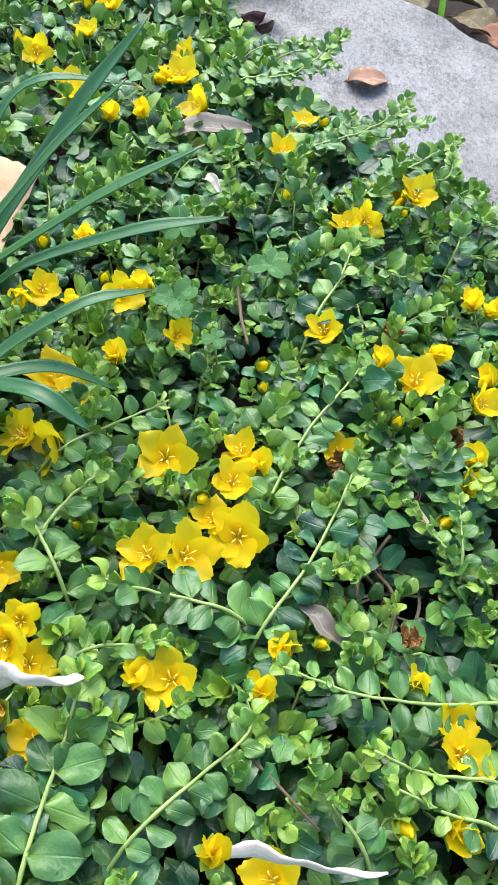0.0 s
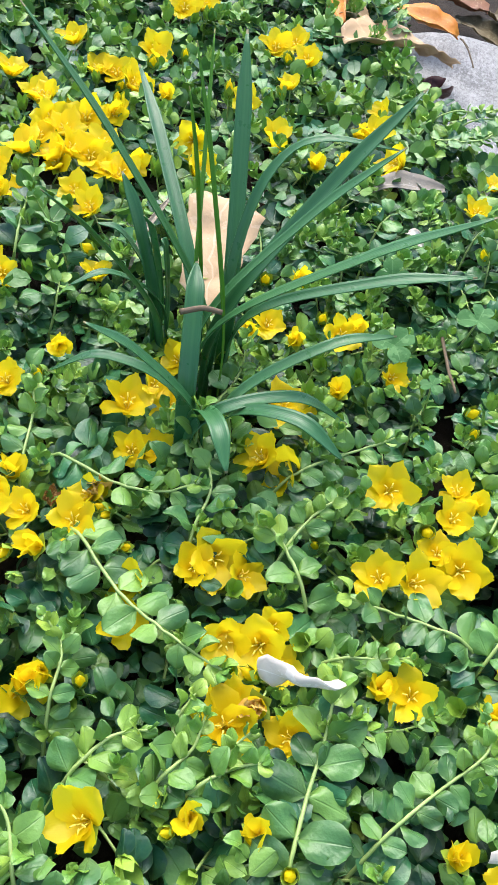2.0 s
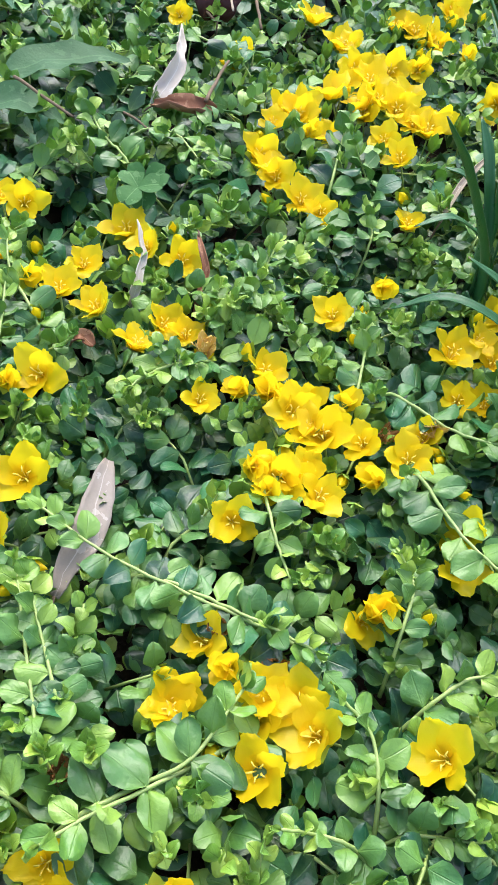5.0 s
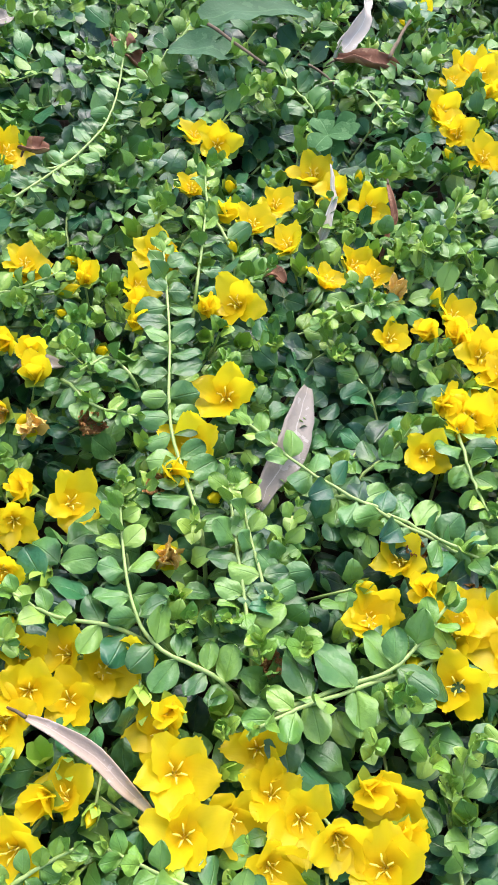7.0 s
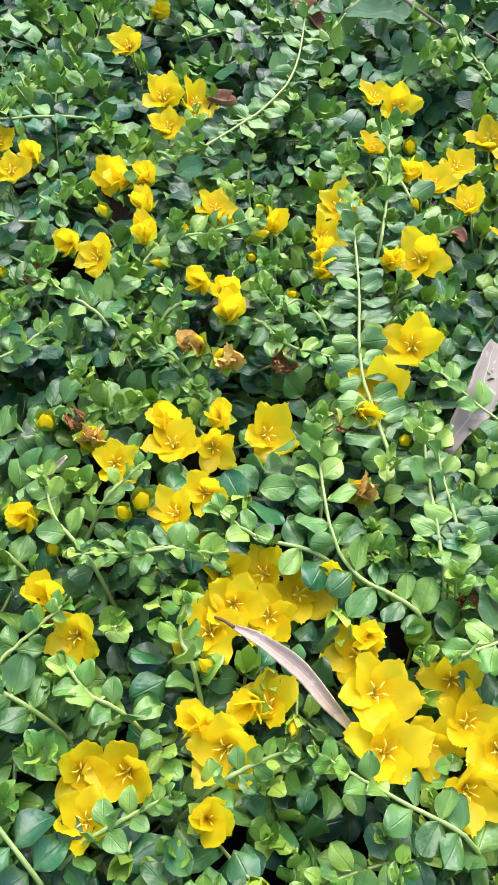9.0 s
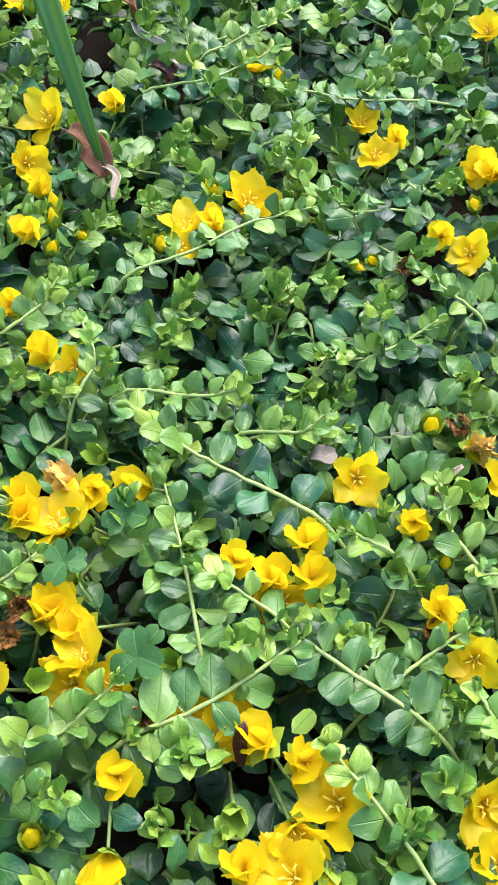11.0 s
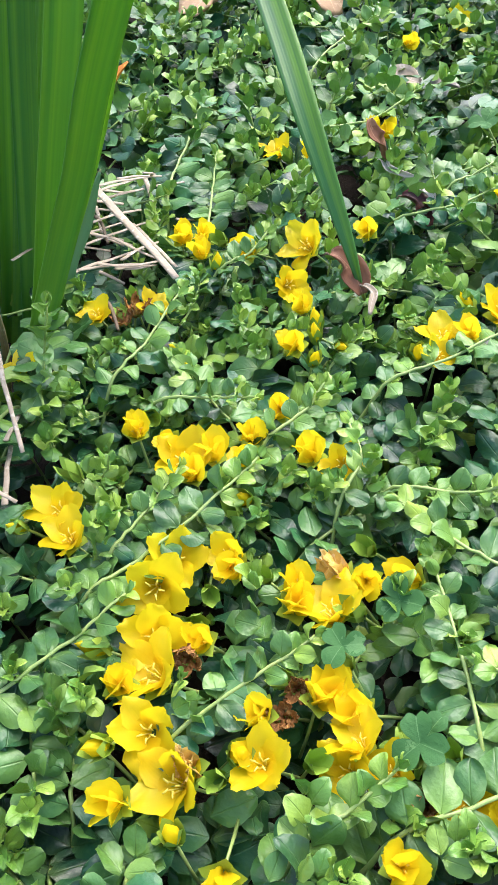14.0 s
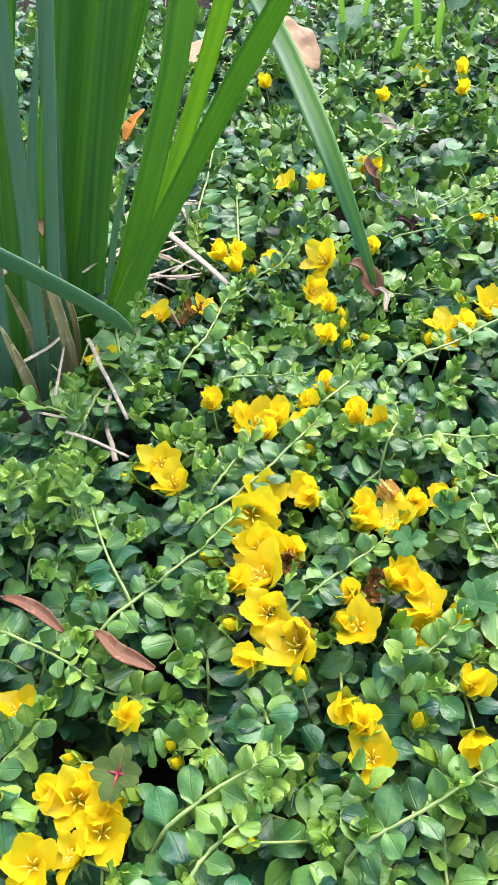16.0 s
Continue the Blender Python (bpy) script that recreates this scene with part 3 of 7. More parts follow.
flower(-0.383, -0.030, 0.0223, 0.62, 0)
flower(-0.387, -0.045, 0.0218, 0.62, 0)
flower(-0.331, 0.008, 0.0210, -1, 0)
flower(-0.358, -0.052, 0.0245, 0.62, 1)
flower(-0.344, -0.044, 0.0245, 0.62, 1)
flower(-0.344, -0.065, 0.0245, 0.62, 0)
flower(-0.346, -0.078, 0.0280, 0.62, 0)
flower(-0.328, -0.042, 0.0245, 0.62, 1)
flower(-0.322, -0.033, 0.0245, 0.62, 1)
flower(-0.332, -0.058, 0.0245, 0.62, 1)
flower(-0.297, -0.045, 0.0210, 0.4, 0)
flower(-0.297, -0.052, 0.0245, 0.62, 1)
flower(-0.284, -0.063, 0.0301, 0.62, 0)
flower(-0.264, -0.039, 0.0245, 0.62, 1)
flower(-0.252, -0.050, 0.0245, 0.62, 1)
flower(-0.271, -0.079, 0.0289, 0.62, 0)
flower(-0.260, -0.065, 0.0245, 0.62, 1)
flower(-0.239, -0.055, 0.0256, 0.62, 0)
flower(-0.225, -0.055, 0.0253, 0.62, 0)
flower(-0.215, -0.033, 0.0276, 0.62, 0)
flower(-0.223, -0.034, 0.0210, 0.15, 0)
flower(-0.209, -0.055, 0.0313, 0.62, 0)
flower(-0.206, -0.042, 0.0210, 0.4, 0)
flower(-0.218, -0.077, 0.0218, 0.62, 0)
flower(-0.241, -0.072, 0.0245, 0.62, 1)
flower(-0.318, -0.093, 0.0210, 0.4, 0)
flower(-0.314, -0.087, 0.0245, 0.62, 1)
flower(-0.328, -0.109, 0.0210, 0.4, 0)
flower(-0.316, -0.111, 0.0269, 0.62, 0)
bud(-0.303, -0.084, 0.0071)
flower(-0.391, 0.145, 0.0210, 0.4, 0)
spent(-0.274, -0.009, 0.0132)
flower(-0.616, 0.211, 0.0233, 0.62, 0)
flower(-0.308, -0.132, 0.0210, 0.4, 0)
flower(-0.608, 0.089, 0.0221, 0.62, 0)
flower(-0.585, 0.090, 0.0210, 0.4, 0)
flower(-0.585, 0.074, 0.0234, 0.62, 0)
bud(-0.612, 0.037, 0.0130)
flower(-0.689, 0.090, 0.0245, 0.62, 1)
flower(-0.543, 0.106, 0.0234, 0.62, 0)
flower(-0.534, 0.105, 0.0210, 0.4, 0)
flower(-0.603, -0.000, 0.0311, 0.62, 0)
flower(-0.611, -0.034, 0.0267, 0.62, 0)
flower(-0.602, -0.024, 0.0210, 0.4, 0)
flower(-0.600, -0.047, 0.0210, 0.62, 0)
bud(-0.542, 0.007, 0.0063)
bud(-0.534, 0.016, 0.0077)
flower(-0.523, 0.049, 0.0210, 0.4, 0)
flower(-0.507, 0.051, 0.0232, 0.62, 0)
spent(-0.522, 0.022, 0.0150)
flower(-0.420, -0.041, 0.0221, 0.62, 0)
flower(-0.435, -0.038, 0.0210, -1, 0)
spent(-0.445, -0.032, 0.0141)
flower(-0.459, -0.083, 0.0232, 0.62, 0)
flower(-0.431, -0.083, 0.0210, 0.4, 0)
bud(-0.413, -0.086, 0.0077)
flower(-0.466, -0.141, 0.0210, 0.4, 0)
flower(-0.452, -0.136, 0.0210, 0.15, 0)
flower(-0.443, -0.125, 0.0210, 0.15, 0)
flower(-0.454, -0.116, 0.0210, 0.15, 0)
flower(-0.445, -0.138, 0.0245, 0.62, 1)
flower(-0.383, -0.109, 0.0219, 0.62, 0)
flower(-0.402, -0.103, 0.0210, 0.15, 0)
flower(-0.514, -0.146, 0.0210, 0.15, 0)
bud(-0.401, -0.055, 0.0119)
flower(-0.431, -0.186, 0.0245, 0.62, 1)
flower(-0.440, -0.189, 0.0245, 0.62, 1)
flower(-0.423, -0.183, 0.0245, 0.62, 1)
flower(-0.414, -0.180, 0.0210, 0.15, 0)
flower(-0.400, -0.175, 0.0210, 0.4, 0)
flower(-0.385, -0.177, 0.0278, 0.62, 0)
flower(-0.386, -0.193, 0.0237, 0.62, 0)
flower(-0.380, -0.202, 0.0275, 0.62, 0)
flower(-0.391, -0.210, 0.0210, 0.4, 0)
flower(-0.351, -0.143, 0.0245, 0.62, 1)
flower(-0.339, -0.135, 0.0245, 0.62, 1)
flower(-0.339, -0.155, 0.0215, 0.62, 0)
spent(-0.400, -0.109, 0.0097)
flower(-0.826, 0.025, 0.0254, 0.62, 0)
flower(-0.802, 0.038, 0.0210, 0.15, 0)
flower(-0.798, 0.086, 0.0210, 0.4, 0)
flower(-0.790, 0.090, 0.0210, 0.4, 0)
flower(-0.723, -0.031, 0.0321, 0.62, 0)
flower(-0.709, 0.003, 0.0210, 0.4, 0)
flower(-0.679, -0.068, 0.0210, 0.4, 0)
flower(-0.707, -0.056, 0.0245, 0.62, 1)
bud(-0.657, -0.077, 0.0122)
bud(-0.648, -0.071, 0.0064)
flower(-0.657, -0.091, 0.0210, 0.15, 0)
bud(-0.644, -0.090, 0.0119)
flower(-0.752, -0.153, 0.0219, 0.62, 0)
flower(-0.736, -0.126, 0.0227, 0.62, 0)
spent(-0.739, -0.144, 0.0130)
flower(-0.776, -0.067, 0.0210, 0.15, 0)
flower(-0.763, -0.077, 0.0210, 0.4, 0)
flower(-0.783, -0.077, 0.0210, 0.15, 0)
flower(-0.744, -0.057, 0.0210, 0.15, 0)
bud(-0.693, -0.134, 0.0122)
bud(-0.682, -0.139, 0.0099)
flower(-0.624, -0.125, 0.0210, 0.4, 0)
flower(-0.658, -0.183, 0.0210, 0.4, 0)
flower(-0.642, -0.176, 0.0210, 0.4, 0)
flower(-0.627, -0.177, 0.0301, 0.62, 0)
flower(-0.616, -0.178, 0.0210, 0.4, 0)
flower(-0.621, -0.164, 0.0210, 0.15, 0)
flower(-0.610, -0.154, 0.0210, 0.4, 0)
flower(-0.618, -0.145, 0.0210, 0.4, 0)
flower(-0.592, -0.132, 0.0210, 0.15, 0)
flower(-0.577, -0.126, 0.0224, 0.62, 0)
flower(-0.570, -0.192, 0.0217, 0.62, 0)
flower(-0.563, -0.194, 0.0210, 0.4, 0)
bud(-0.519, -0.133, 0.0063)
flower(-0.582, -0.210, 0.0303, 0.62, 0)
flower(-0.575, -0.224, 0.0324, 0.62, 0)
flower(-0.539, -0.181, 0.0210, 0.4, 0)
flower(-0.522, -0.178, 0.0300, 0.62, 0)
flower(-0.524, -0.159, 0.0210, 0.4, 0)
flower(-0.533, -0.165, 0.0210, -1, 0)
flower(-0.533, -0.186, 0.0210, 0.15, 0)
flower(-0.555, -0.236, 0.0270, 0.62, 0)
flower(-0.544, -0.223, 0.0210, 0.4, 0)
spent(-0.541, -0.229, 0.0163)
flower(-0.543, -0.245, 0.0327, 0.62, 0)
flower(-0.548, -0.256, 0.0210, 0.4, 0)
flower(-0.525, -0.258, 0.0275, 0.62, 0)
flower(-0.503, -0.261, 0.0300, 0.62, 0)
flower(-0.505, -0.224, 0.0210, 0.4, 0)
bud(-0.501, -0.238, 0.0148)
flower(-0.490, -0.234, 0.0255, 0.62, 0)
flower(-0.496, -0.203, 0.0210, 0.15, 0)
flower(-0.495, -0.197, 0.0210, 0.15, 0)
flower(-0.484, -0.197, 0.0210, 0.4, 0)
flower(-0.475, -0.204, 0.0221, 0.62, 0)
flower(-0.472, -0.212, 0.0245, 0.62, 1)
spent(-0.501, -0.216, 0.0088)
spent(-0.506, -0.206, 0.0095)
flower(-0.462, -0.202, 0.0245, 0.62, 1)
flower(-0.511, -0.280, 0.0210, 0.15, 0)
flower(-0.467, -0.266, 0.0210, 0.15, 0)
flower(-0.455, -0.266, 0.0210, 0.4, 0)
flower(-0.437, -0.220, 0.0210, 0.4, 0)
spent(-0.448, -0.200, 0.0097)
flower(-0.506, -0.254, 0.0210, -1, 0)
flower(-0.640, -0.234, 0.0279, 0.62, 0)
flower(-0.623, -0.238, 0.0271, 0.62, 0)
bud(-0.643, -0.250, 0.0103)
flower(-0.739, -0.205, 0.0268, 0.62, 0)
flower(-0.526, -0.336, 0.0210, 0.15, 0)
bud(-0.504, -0.329, 0.0092)
bud(-0.496, -0.331, 0.0074)
flower(-0.445, -0.272, 0.0245, 0.62, 1)
flower(-0.419, -0.240, 0.0210, 0.15, 0)
bud(-0.418, -0.251, 0.0085)
flower(-0.988, 0.149, 0.0210, 0.4, 0)
spent(-0.742, -0.135, 0.0185)
flower(-0.509, -0.372, 0.0280, 0.62, 0)
flower(-0.492, -0.371, 0.0272, 0.62, 0)
flower(-0.499, -0.398, 0.0266, 0.62, 0)
flower(-0.492, -0.385, 0.0211, 0.62, 0)
flower(-0.498, -0.363, 0.0210, 0.4, 0)
flower(-0.512, -0.365, 0.0210, 0.4, 0)
flower(-0.519, -0.378, 0.0210, 0.4, 0)
bud(-0.526, -0.361, 0.0104)
flower(-0.565, -0.368, 0.0245, 0.62, 1)
bud(-0.451, -0.329, 0.0124)
flower(-0.861, 0.284, 0.0210, 0.4, 0)
flower(-0.835, 0.253, 0.0210, 0.4, 0)
flower(-0.883, 0.197, 0.0210, 0.4, 0)
flower(-0.895, 0.261, 0.0245, 0.62, 1)
bud(-0.489, -0.270, 0.0129)


# ---- the leaf cover ----
STONE_EDGE = [(-0.30, 1.25), (-0.10, 1.02), (-0.075, 0.850), (-0.02, 0.735), (0.025, 0.690), (0.087, 0.660), (0.144, 0.625), (0.20, 0.57), (0.32, 0.52), (0.75, 0.47)]


def bare(x, y):
    """How far a place lies inside the stone and the leaf litter, in metres."""
    if x < -0.30:
        return -1.0
    for (xa, ya), (xb, yb) in zip(STONE_EDGE, STONE_EDGE[1:]):
        if xa <= x <= xb:
            return y - (ya + (yb - ya) * (x - xa) / (xb - xa))
    return -1.0


HOLES = [(0.080, 0.222, 0.021, 0.80), (0.072, 0.238, 0.014, 0.8), (-0.003, 0.326, 0.012, 0.7), (-0.487, -0.217, 0.014, 0.95), (-0.479, -0.232, 0.010, 0.8), (-0.498, -0.218, 0.010, 0.9), (-0.409, -0.037, 0.008, 0.6), (-0.260, 0.853, 0.021, 0.7), (-0.676, -0.107, 0.008, 0.6), (-0.018, 0.385, 0.011, 0.7), (-0.777, -0.256, 0.028, 0.8), (-0.153, 0.316, 0.009, 0.5), (-0.314, 0.018, 0.009, 0.5), (-0.869, -0.184, 0.032, 0.9), (-0.199, 0.344, 0.0125, 0.8), (-0.278, 0.034, 0.011, 0.75), (-0.290, 0.060, 0.009, 0.7), (-0.265, 0.017, 0.008, 0.7), (-0.317, 0.087, 0.01, 0.8), (-0.201, 0.279, 0.010, 0.6), (-0.006, 0.386, 0.010, 0.7), (0.000, 0.314, 0.008, 0.6)]
HOLES += [(x, y, 0.0095, 0.65) for x, y in ((-0.039, 0.134), (0.001, 0.112), (-0.099, 0.168), (0.019, 0.108), (0.052, 0.107), (-0.272, 0.025), (-0.295, 0.048), (-0.227, -0.015), (-0.337, -0.091), (-0.422, -0.041), (-0.384, 0.213), (-0.352, 0.132), (-0.410, 0.095), (-0.273, 0.044), (-0.568, -0.211), (-0.551, -0.196), (-0.474, -0.282), (-0.577, -0.269), (-0.533, -0.345), (-0.498, -0.336), (-0.203, 0.161), (-0.298, 0.012), (-0.160, 0.105))]
CLUMPS = [(-0.150, 0.285, 0.022), (-0.800, -0.215, 0.052)]
grid = {}
for fx, fy, fs, spread, dim in FLOWERS:
    grid.setdefault((round(fx / 0.03), round(fy / 0.03)), []).append((fx, fy, fs * (0.40 if dim else 0.52), dim))


def covered(p, size):
    """Whether a leaf at p would hide a flower or fill an open spot."""
    gx, gy = round(p.x / 0.03), round(p.y / 0.03)
    for i in (-1, 0, 1):
        for j in (-1, 0, 1):
            for fx, fy, fr, dim in grid.get((gx + i, gy + j), ()):
                if math.hypot(p.x - fx, p.y - fy) < fr and p.z > (-0.004 if dim else -0.011):
                    return True
    return False


def open_spot(x, y):
    for hx, hy, hr, hard in HOLES:
        if math.hypot(x - hx, y - hy) < hr * (1 + 0.35 * noise.noise(Vector((x * 60, y * 60, 7)))):
            return hard
    return 0.0


class Bulk:
    """Collects many copies of small shapes into one mesh."""

    def __init__(self):
        self.v, self.f, self.u, self.a, self.mat, self.count = [], [], [], [], [], 0

    def add(self, shape, m, age, slot):
        verts, faces, uvs = shape
        a = np.array(m)
        self.v.append(verts @ a[:3, :3].T + a[:3, 3])
        self.f.append(faces + self.count)
        self.u.append(uvs[faces.ravel()])
        self.a.append(np.full(len(verts), age, dtype=np.float32))
        self.mat.append(np.full(len(faces), slot, dtype=np.int32))
        self.count += len(verts)

    def mesh(self, name, materials):
        v, f = np.concatenate(self.v), np.concatenate(self.f)
        me = bpy.data.meshes.new(name)
        me.vertices.add(len(v))
        me.vertices.foreach_set("co", v.astype(np.float32).ravel())
        me.loops.add(f.size)
        me.loops.foreach_set("vertex_index", f.astype(np.int32).ravel())
        me.polygons.add(len(f))
        me.polygons.foreach_set("loop_start", np.arange(0, f.size, 4, dtype=np.int32))
        for m in materials:
            me.materials.append(m)
        me.polygons.foreach_set("material_index", np.concatenate(self.mat))
        me.uv_layers.new(name="UVMap").data.foreach_set("uv", np.concatenate(self.u).astype(np.float32).ravel())
        me.attributes.new("age", "FLOAT", "POINT").data.foreach_set("value", np.concatenate(self.a))
        me.update(calc_edges=True)
        me.shade_smooth()
        return me


def packed(shape):
    return np.array(shape[0], dtype=float), np.array(shape[1], dtype=np.int64), np.array(shape[2], dtype=float)


FINE_P, COARSE_P = [packed(s) for s in FINE], [packed(s) for s in COARSE]


def near_path(x, y):
    """Distance from the strip over which the camera passes close."""
    ax, ay, bx, by = 0.02, 0.30, -0.55, -0.20
    f = max(0.0, min(1.0, ((x - ax) * (bx - ax) + (y - ay) * (by - ay)) / ((bx - ax) ** 2 + (by - ay) ** 2)))
    return math.hypot(x - ax - f * (bx - ax), y - ay - f * (by - ay))


def leaf_cover():
    r = random.Random(5)
    bulk = Bulk()

    def strand(x, y, fine, size, deep, gap=0.0090):
        go = r.uniform(0, math.tau)
        length = r.uniform(0.05, 0.10)
        bend = r.uniform(-1.4, 1.4)
        top = canopy(x, y) + (r.uniform(-0.058, -0.036) if deep else r.triangular(-0.024, 0.014, 0.001))
        steps = 9
        rise = 0.0 if deep else r.choice((0.003, 0.012, 0.018))
        curlup = 0.0 if rise < 0.01 else 0.75
        pts, px, py = [], x - math.cos(go) * length * 0.5, y - math.sin(go) * length * 0.5
        for i in range(steps + 1):
            f = i / steps
            z = -0.050 + (top + 0.050) * min(1.0, f * 2.2) ** 0.7 + (rise * max(0.0, f - 0.55) ** 2 / 0.2)
            z -= 0.05 * max(0.0, min(1.0, 1 + bare(px, py) / 0.10)) if px > -0.15 else 0.0
            pts.append(Vector((px, py, z + r.uniform(-0.0015, 0.0015))))
            a = go + bend * f
            go_on = 1.0 if f < 0.6 or deep else 1.0 - curlup * (f - 0.6) / 0.4
            px, py = px + go_on * math.cos(a) * length / steps, py + go_on * math.sin(a) * length / steps
        tone = r.random()
        for m, grown in leaf_pairs(pts, size, r, gap=gap, tip=0.48, lift=0.45, wild=0.8):
            p = m.translation
            mid = p + m.col[1].to_3d() * 0.5
            if bare(mid.x, mid.y) > 0.015 + 0.02 * tone or covered(mid, size):
                continue
            hole = open_spot(mid.x, mid.y)
            if hole and (r.random() < hole):
                continue
            if any(math.hypot(mid.x - cx, mid.y - cy) < cr for cx, cy, cr in CLUMPS):
                continue
            k = r.randrange(9)
            # Deep leaves count as older: their darker green paints shade into the gaps.
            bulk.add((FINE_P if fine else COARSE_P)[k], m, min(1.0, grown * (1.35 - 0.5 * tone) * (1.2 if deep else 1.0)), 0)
        inside = [q for q in pts if bare(q.x, q.y) < 0.02 and not open_spot(q.x, q.y) and not covered(q, size)]
        if len(inside) == len(pts):
            v, f, u = tube([q - Vector((0, 0, 0.003)) for q in (pts if fine else pts[::3])], 0.0010, 4 if fine else 3, 0.6)
            bulk.add((np.array([tuple(q) for q in v]), np.array(f[:-2]), np.array(u)), Matrix.Identity(4), 0.5, 1)

    def field(x0, x1, y0, y1, step, test, fine, deep):
        ny, nx = int((y1 - y0) / step), int((x1 - x0) / step)
        for j in range(ny):
            for i in range(nx):
                x, y = x0 + (i + r.random()) * step, y0 + (j + r.random()) * step
                if bare(x, y) < 0.01 and test(x, y):
                    thick = 0.5 + 0.5 * noise.noise(Vector((x * 7, y * 7, 9)))
                    grown = 0.93 if fine else 1.12
                    strand(x, y, fine, grown * (r.uniform(0.0116, 0.0164) + 0.003 * thick), deep, 0.0090 * grown)

    field(-0.95, 0.35, -0.55, 0.75, 0.0245, lambda x, y: near_path(x, y) < 0.25, True, False)
    field(-0.95, 0.35, -0.55, 0.75, 0.056, lambda x, y: near_path(x, y) < 0.25, False, True)
    field(-1.65, 0.45, -0.75, 1.25, 0.0290, lambda x, y: 0.25 <= near_path(x, y) < 0.85 and y > -0.35 + (x + 0.5) * -0.35, False, False)
    field(-1.65, 0.45, -0.75, 1.25, 0.064, lambda x, y: 0.25 <= near_path(x, y) < 0.85 and y > -0.35 + (x + 0.5) * -0.35, False, True)
    field(-1.9, 0.75, -1.0, 1.45, 0.068, lambda x, y: near_path(x, y) >= 0.85 or (near_path(x, y) >= 0.25 and y <= -0.35 + (x + 0.5) * -0.35), False, False)
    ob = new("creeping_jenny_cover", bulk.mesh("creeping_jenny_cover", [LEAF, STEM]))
    tagged(ob, "dense mat of round glossy green creeping jenny leaves", "ground cover", kind="stuff")


leaf_cover()


# ---- flowers ----
def petal_mesh(seed, rise0, rise1, ragged=0.045, crumple=0.0, material=None):
    """A pointed petal one unit long from the flower's middle: it rises steeply first, then spreads."""
    r = random.Random(seed)
    rows, cols = 8, 6
    verts, uvs, faces = [], [], []
    y = z = 0.0
    ph, lean, wide = r.uniform(0, 6), r.uniform(-0.08, 0.08), r.uniform(0.19, 0.25)
    for i in range(rows + 1):
        f = i / rows
        w = 0.13 + wide * math.sin(math.pi * min(1.0, 0.02 + 0.96 * f) ** 1.15) ** 0.9
        w *= 1 - 0.42 * f ** 4
        if i == rows:
            w = 0.11
        for j in range(cols + 1):
            u = 2 * j / cols - 1
            tooth = (0.022 * (j % 2) + 0.07 * (1 - abs(u)) - 0.05) if i == rows else 0.0
            torn = r.uniform(-ragged, ragged) if abs(u) > 0.9 and i > 3 or i == rows else 0.0
            cup = 0.34 * u * u * w * (1.3 - f) + 0.05 * math.sin(ph + 7 * f + 3 * u) * f
            verts.append((u * (w + torn) + lean * f * f + crumple * r.uniform(-0.1, 0.1), y + torn * 0.7 + tooth * math.cos(radians(rise1)) + crumple * r.uniform(-0.1, 0.1), z + cup + tooth * math.sin(radians(rise1)) + crumple * r.uniform(-0.15, 0.15)))
            uvs.append((j / cols, f))
        a = radians(rise0 + (rise1 - rise0) * min(1.0, f * 1.25))
        y, z = y + math.cos(a) / rows, z + math.sin(a) / rows
    for i in range(rows):
        for j in range(cols):
            o = i * (cols + 1) + j
            faces.append((o, o + 1, o + cols + 2, o + cols + 1))
    return mesh_from("petal", verts, faces, uvs, material)


OPEN_PETALS = [petal_mesh(k, 52, rise, 0.022, 0.0, PETAL) for k, rise in enumerate((24, 38, 50, 14, 30, 44))]
CUP_PETALS = [petal_mesh(10 + k, 78, rise, 0.022, 0.0, PETAL) for k, rise in enumerate((55, 64, 74))]
FADED_PETALS = [petal_mesh(30 + k, 75, rise, 0.06, 0.45, FADED) for k, rise in enumerate((70, 100))]
SPENT_PETALS = [petal_mesh(40 + k, 40, rise, 0.08, 1.0, SPENT) for k, rise in enumerate((60, 95))]


def stamens_mesh():
    verts, faces, uvs = [], [], []
    for k in range(5):
        a = math.tau * k / 5 + 0.3
        d = Vector((math.cos(a), math.sin(a), 0))
        v, f, u = tube([d * 0.03, d * 0.07 + Vector((0, 0, 0.20)), d * 0.13 + Vector((0, 0, 0.40))], 0.014, 4, 0.9)
        o = len(verts)
        verts += v
        uvs += u
        faces += [tuple(i + o for i in q) for q in f]
        v, f, u = tube([d * 0.09 + Vector((0, 0, 0.40)), d * 0.21 + Vector((0, 0, 0.44))], 0.024, 5, 0.6)
        o = len(verts)
        verts += v
        uvs += u
        faces += [tuple(i + o for i in q) for q in f]
    return mesh_from("stamen_star", verts, faces, uvs, STAMEN)


def calyx_mesh(rise0, rise1, seed):
    """Five pointed green sepals."""
    r = random.Random(seed)
    verts, faces, uvs = [], [], []
    for k in range(5):
        a = math.tau * k / 5 + 0.63
        turn = Matrix.Rotation(a, 3, "Z")
        y, z, o = 0.0, -0.06, len(verts)
        for i in range(5):
            f = i / 4
            w = 0.035 + 0.17 * math.sin(math.pi * (0.12 + 0.88 * f) ** 0.8) if i < 4 else 0.01
            for u in (-1, 0, 1):
                verts.append(turn @ Vector((u * w, y, z + 0.16 * abs(u) * w)))
                uvs.append((0.5 + u / 2, f))
            t = radians(rise0 + (rise1 - rise0) * f + r.uniform(-6, 6))
            y, z = y + math.cos(t) * 0.15, z + math.sin(t) * 0.15
        for i in range(4):
            for j in range(2):
                q = o + i * 3 + j
                faces.append((q, q + 1, q + 4, q + 3))
    return mesh_from("calyx", verts, faces, uvs, CALYX)


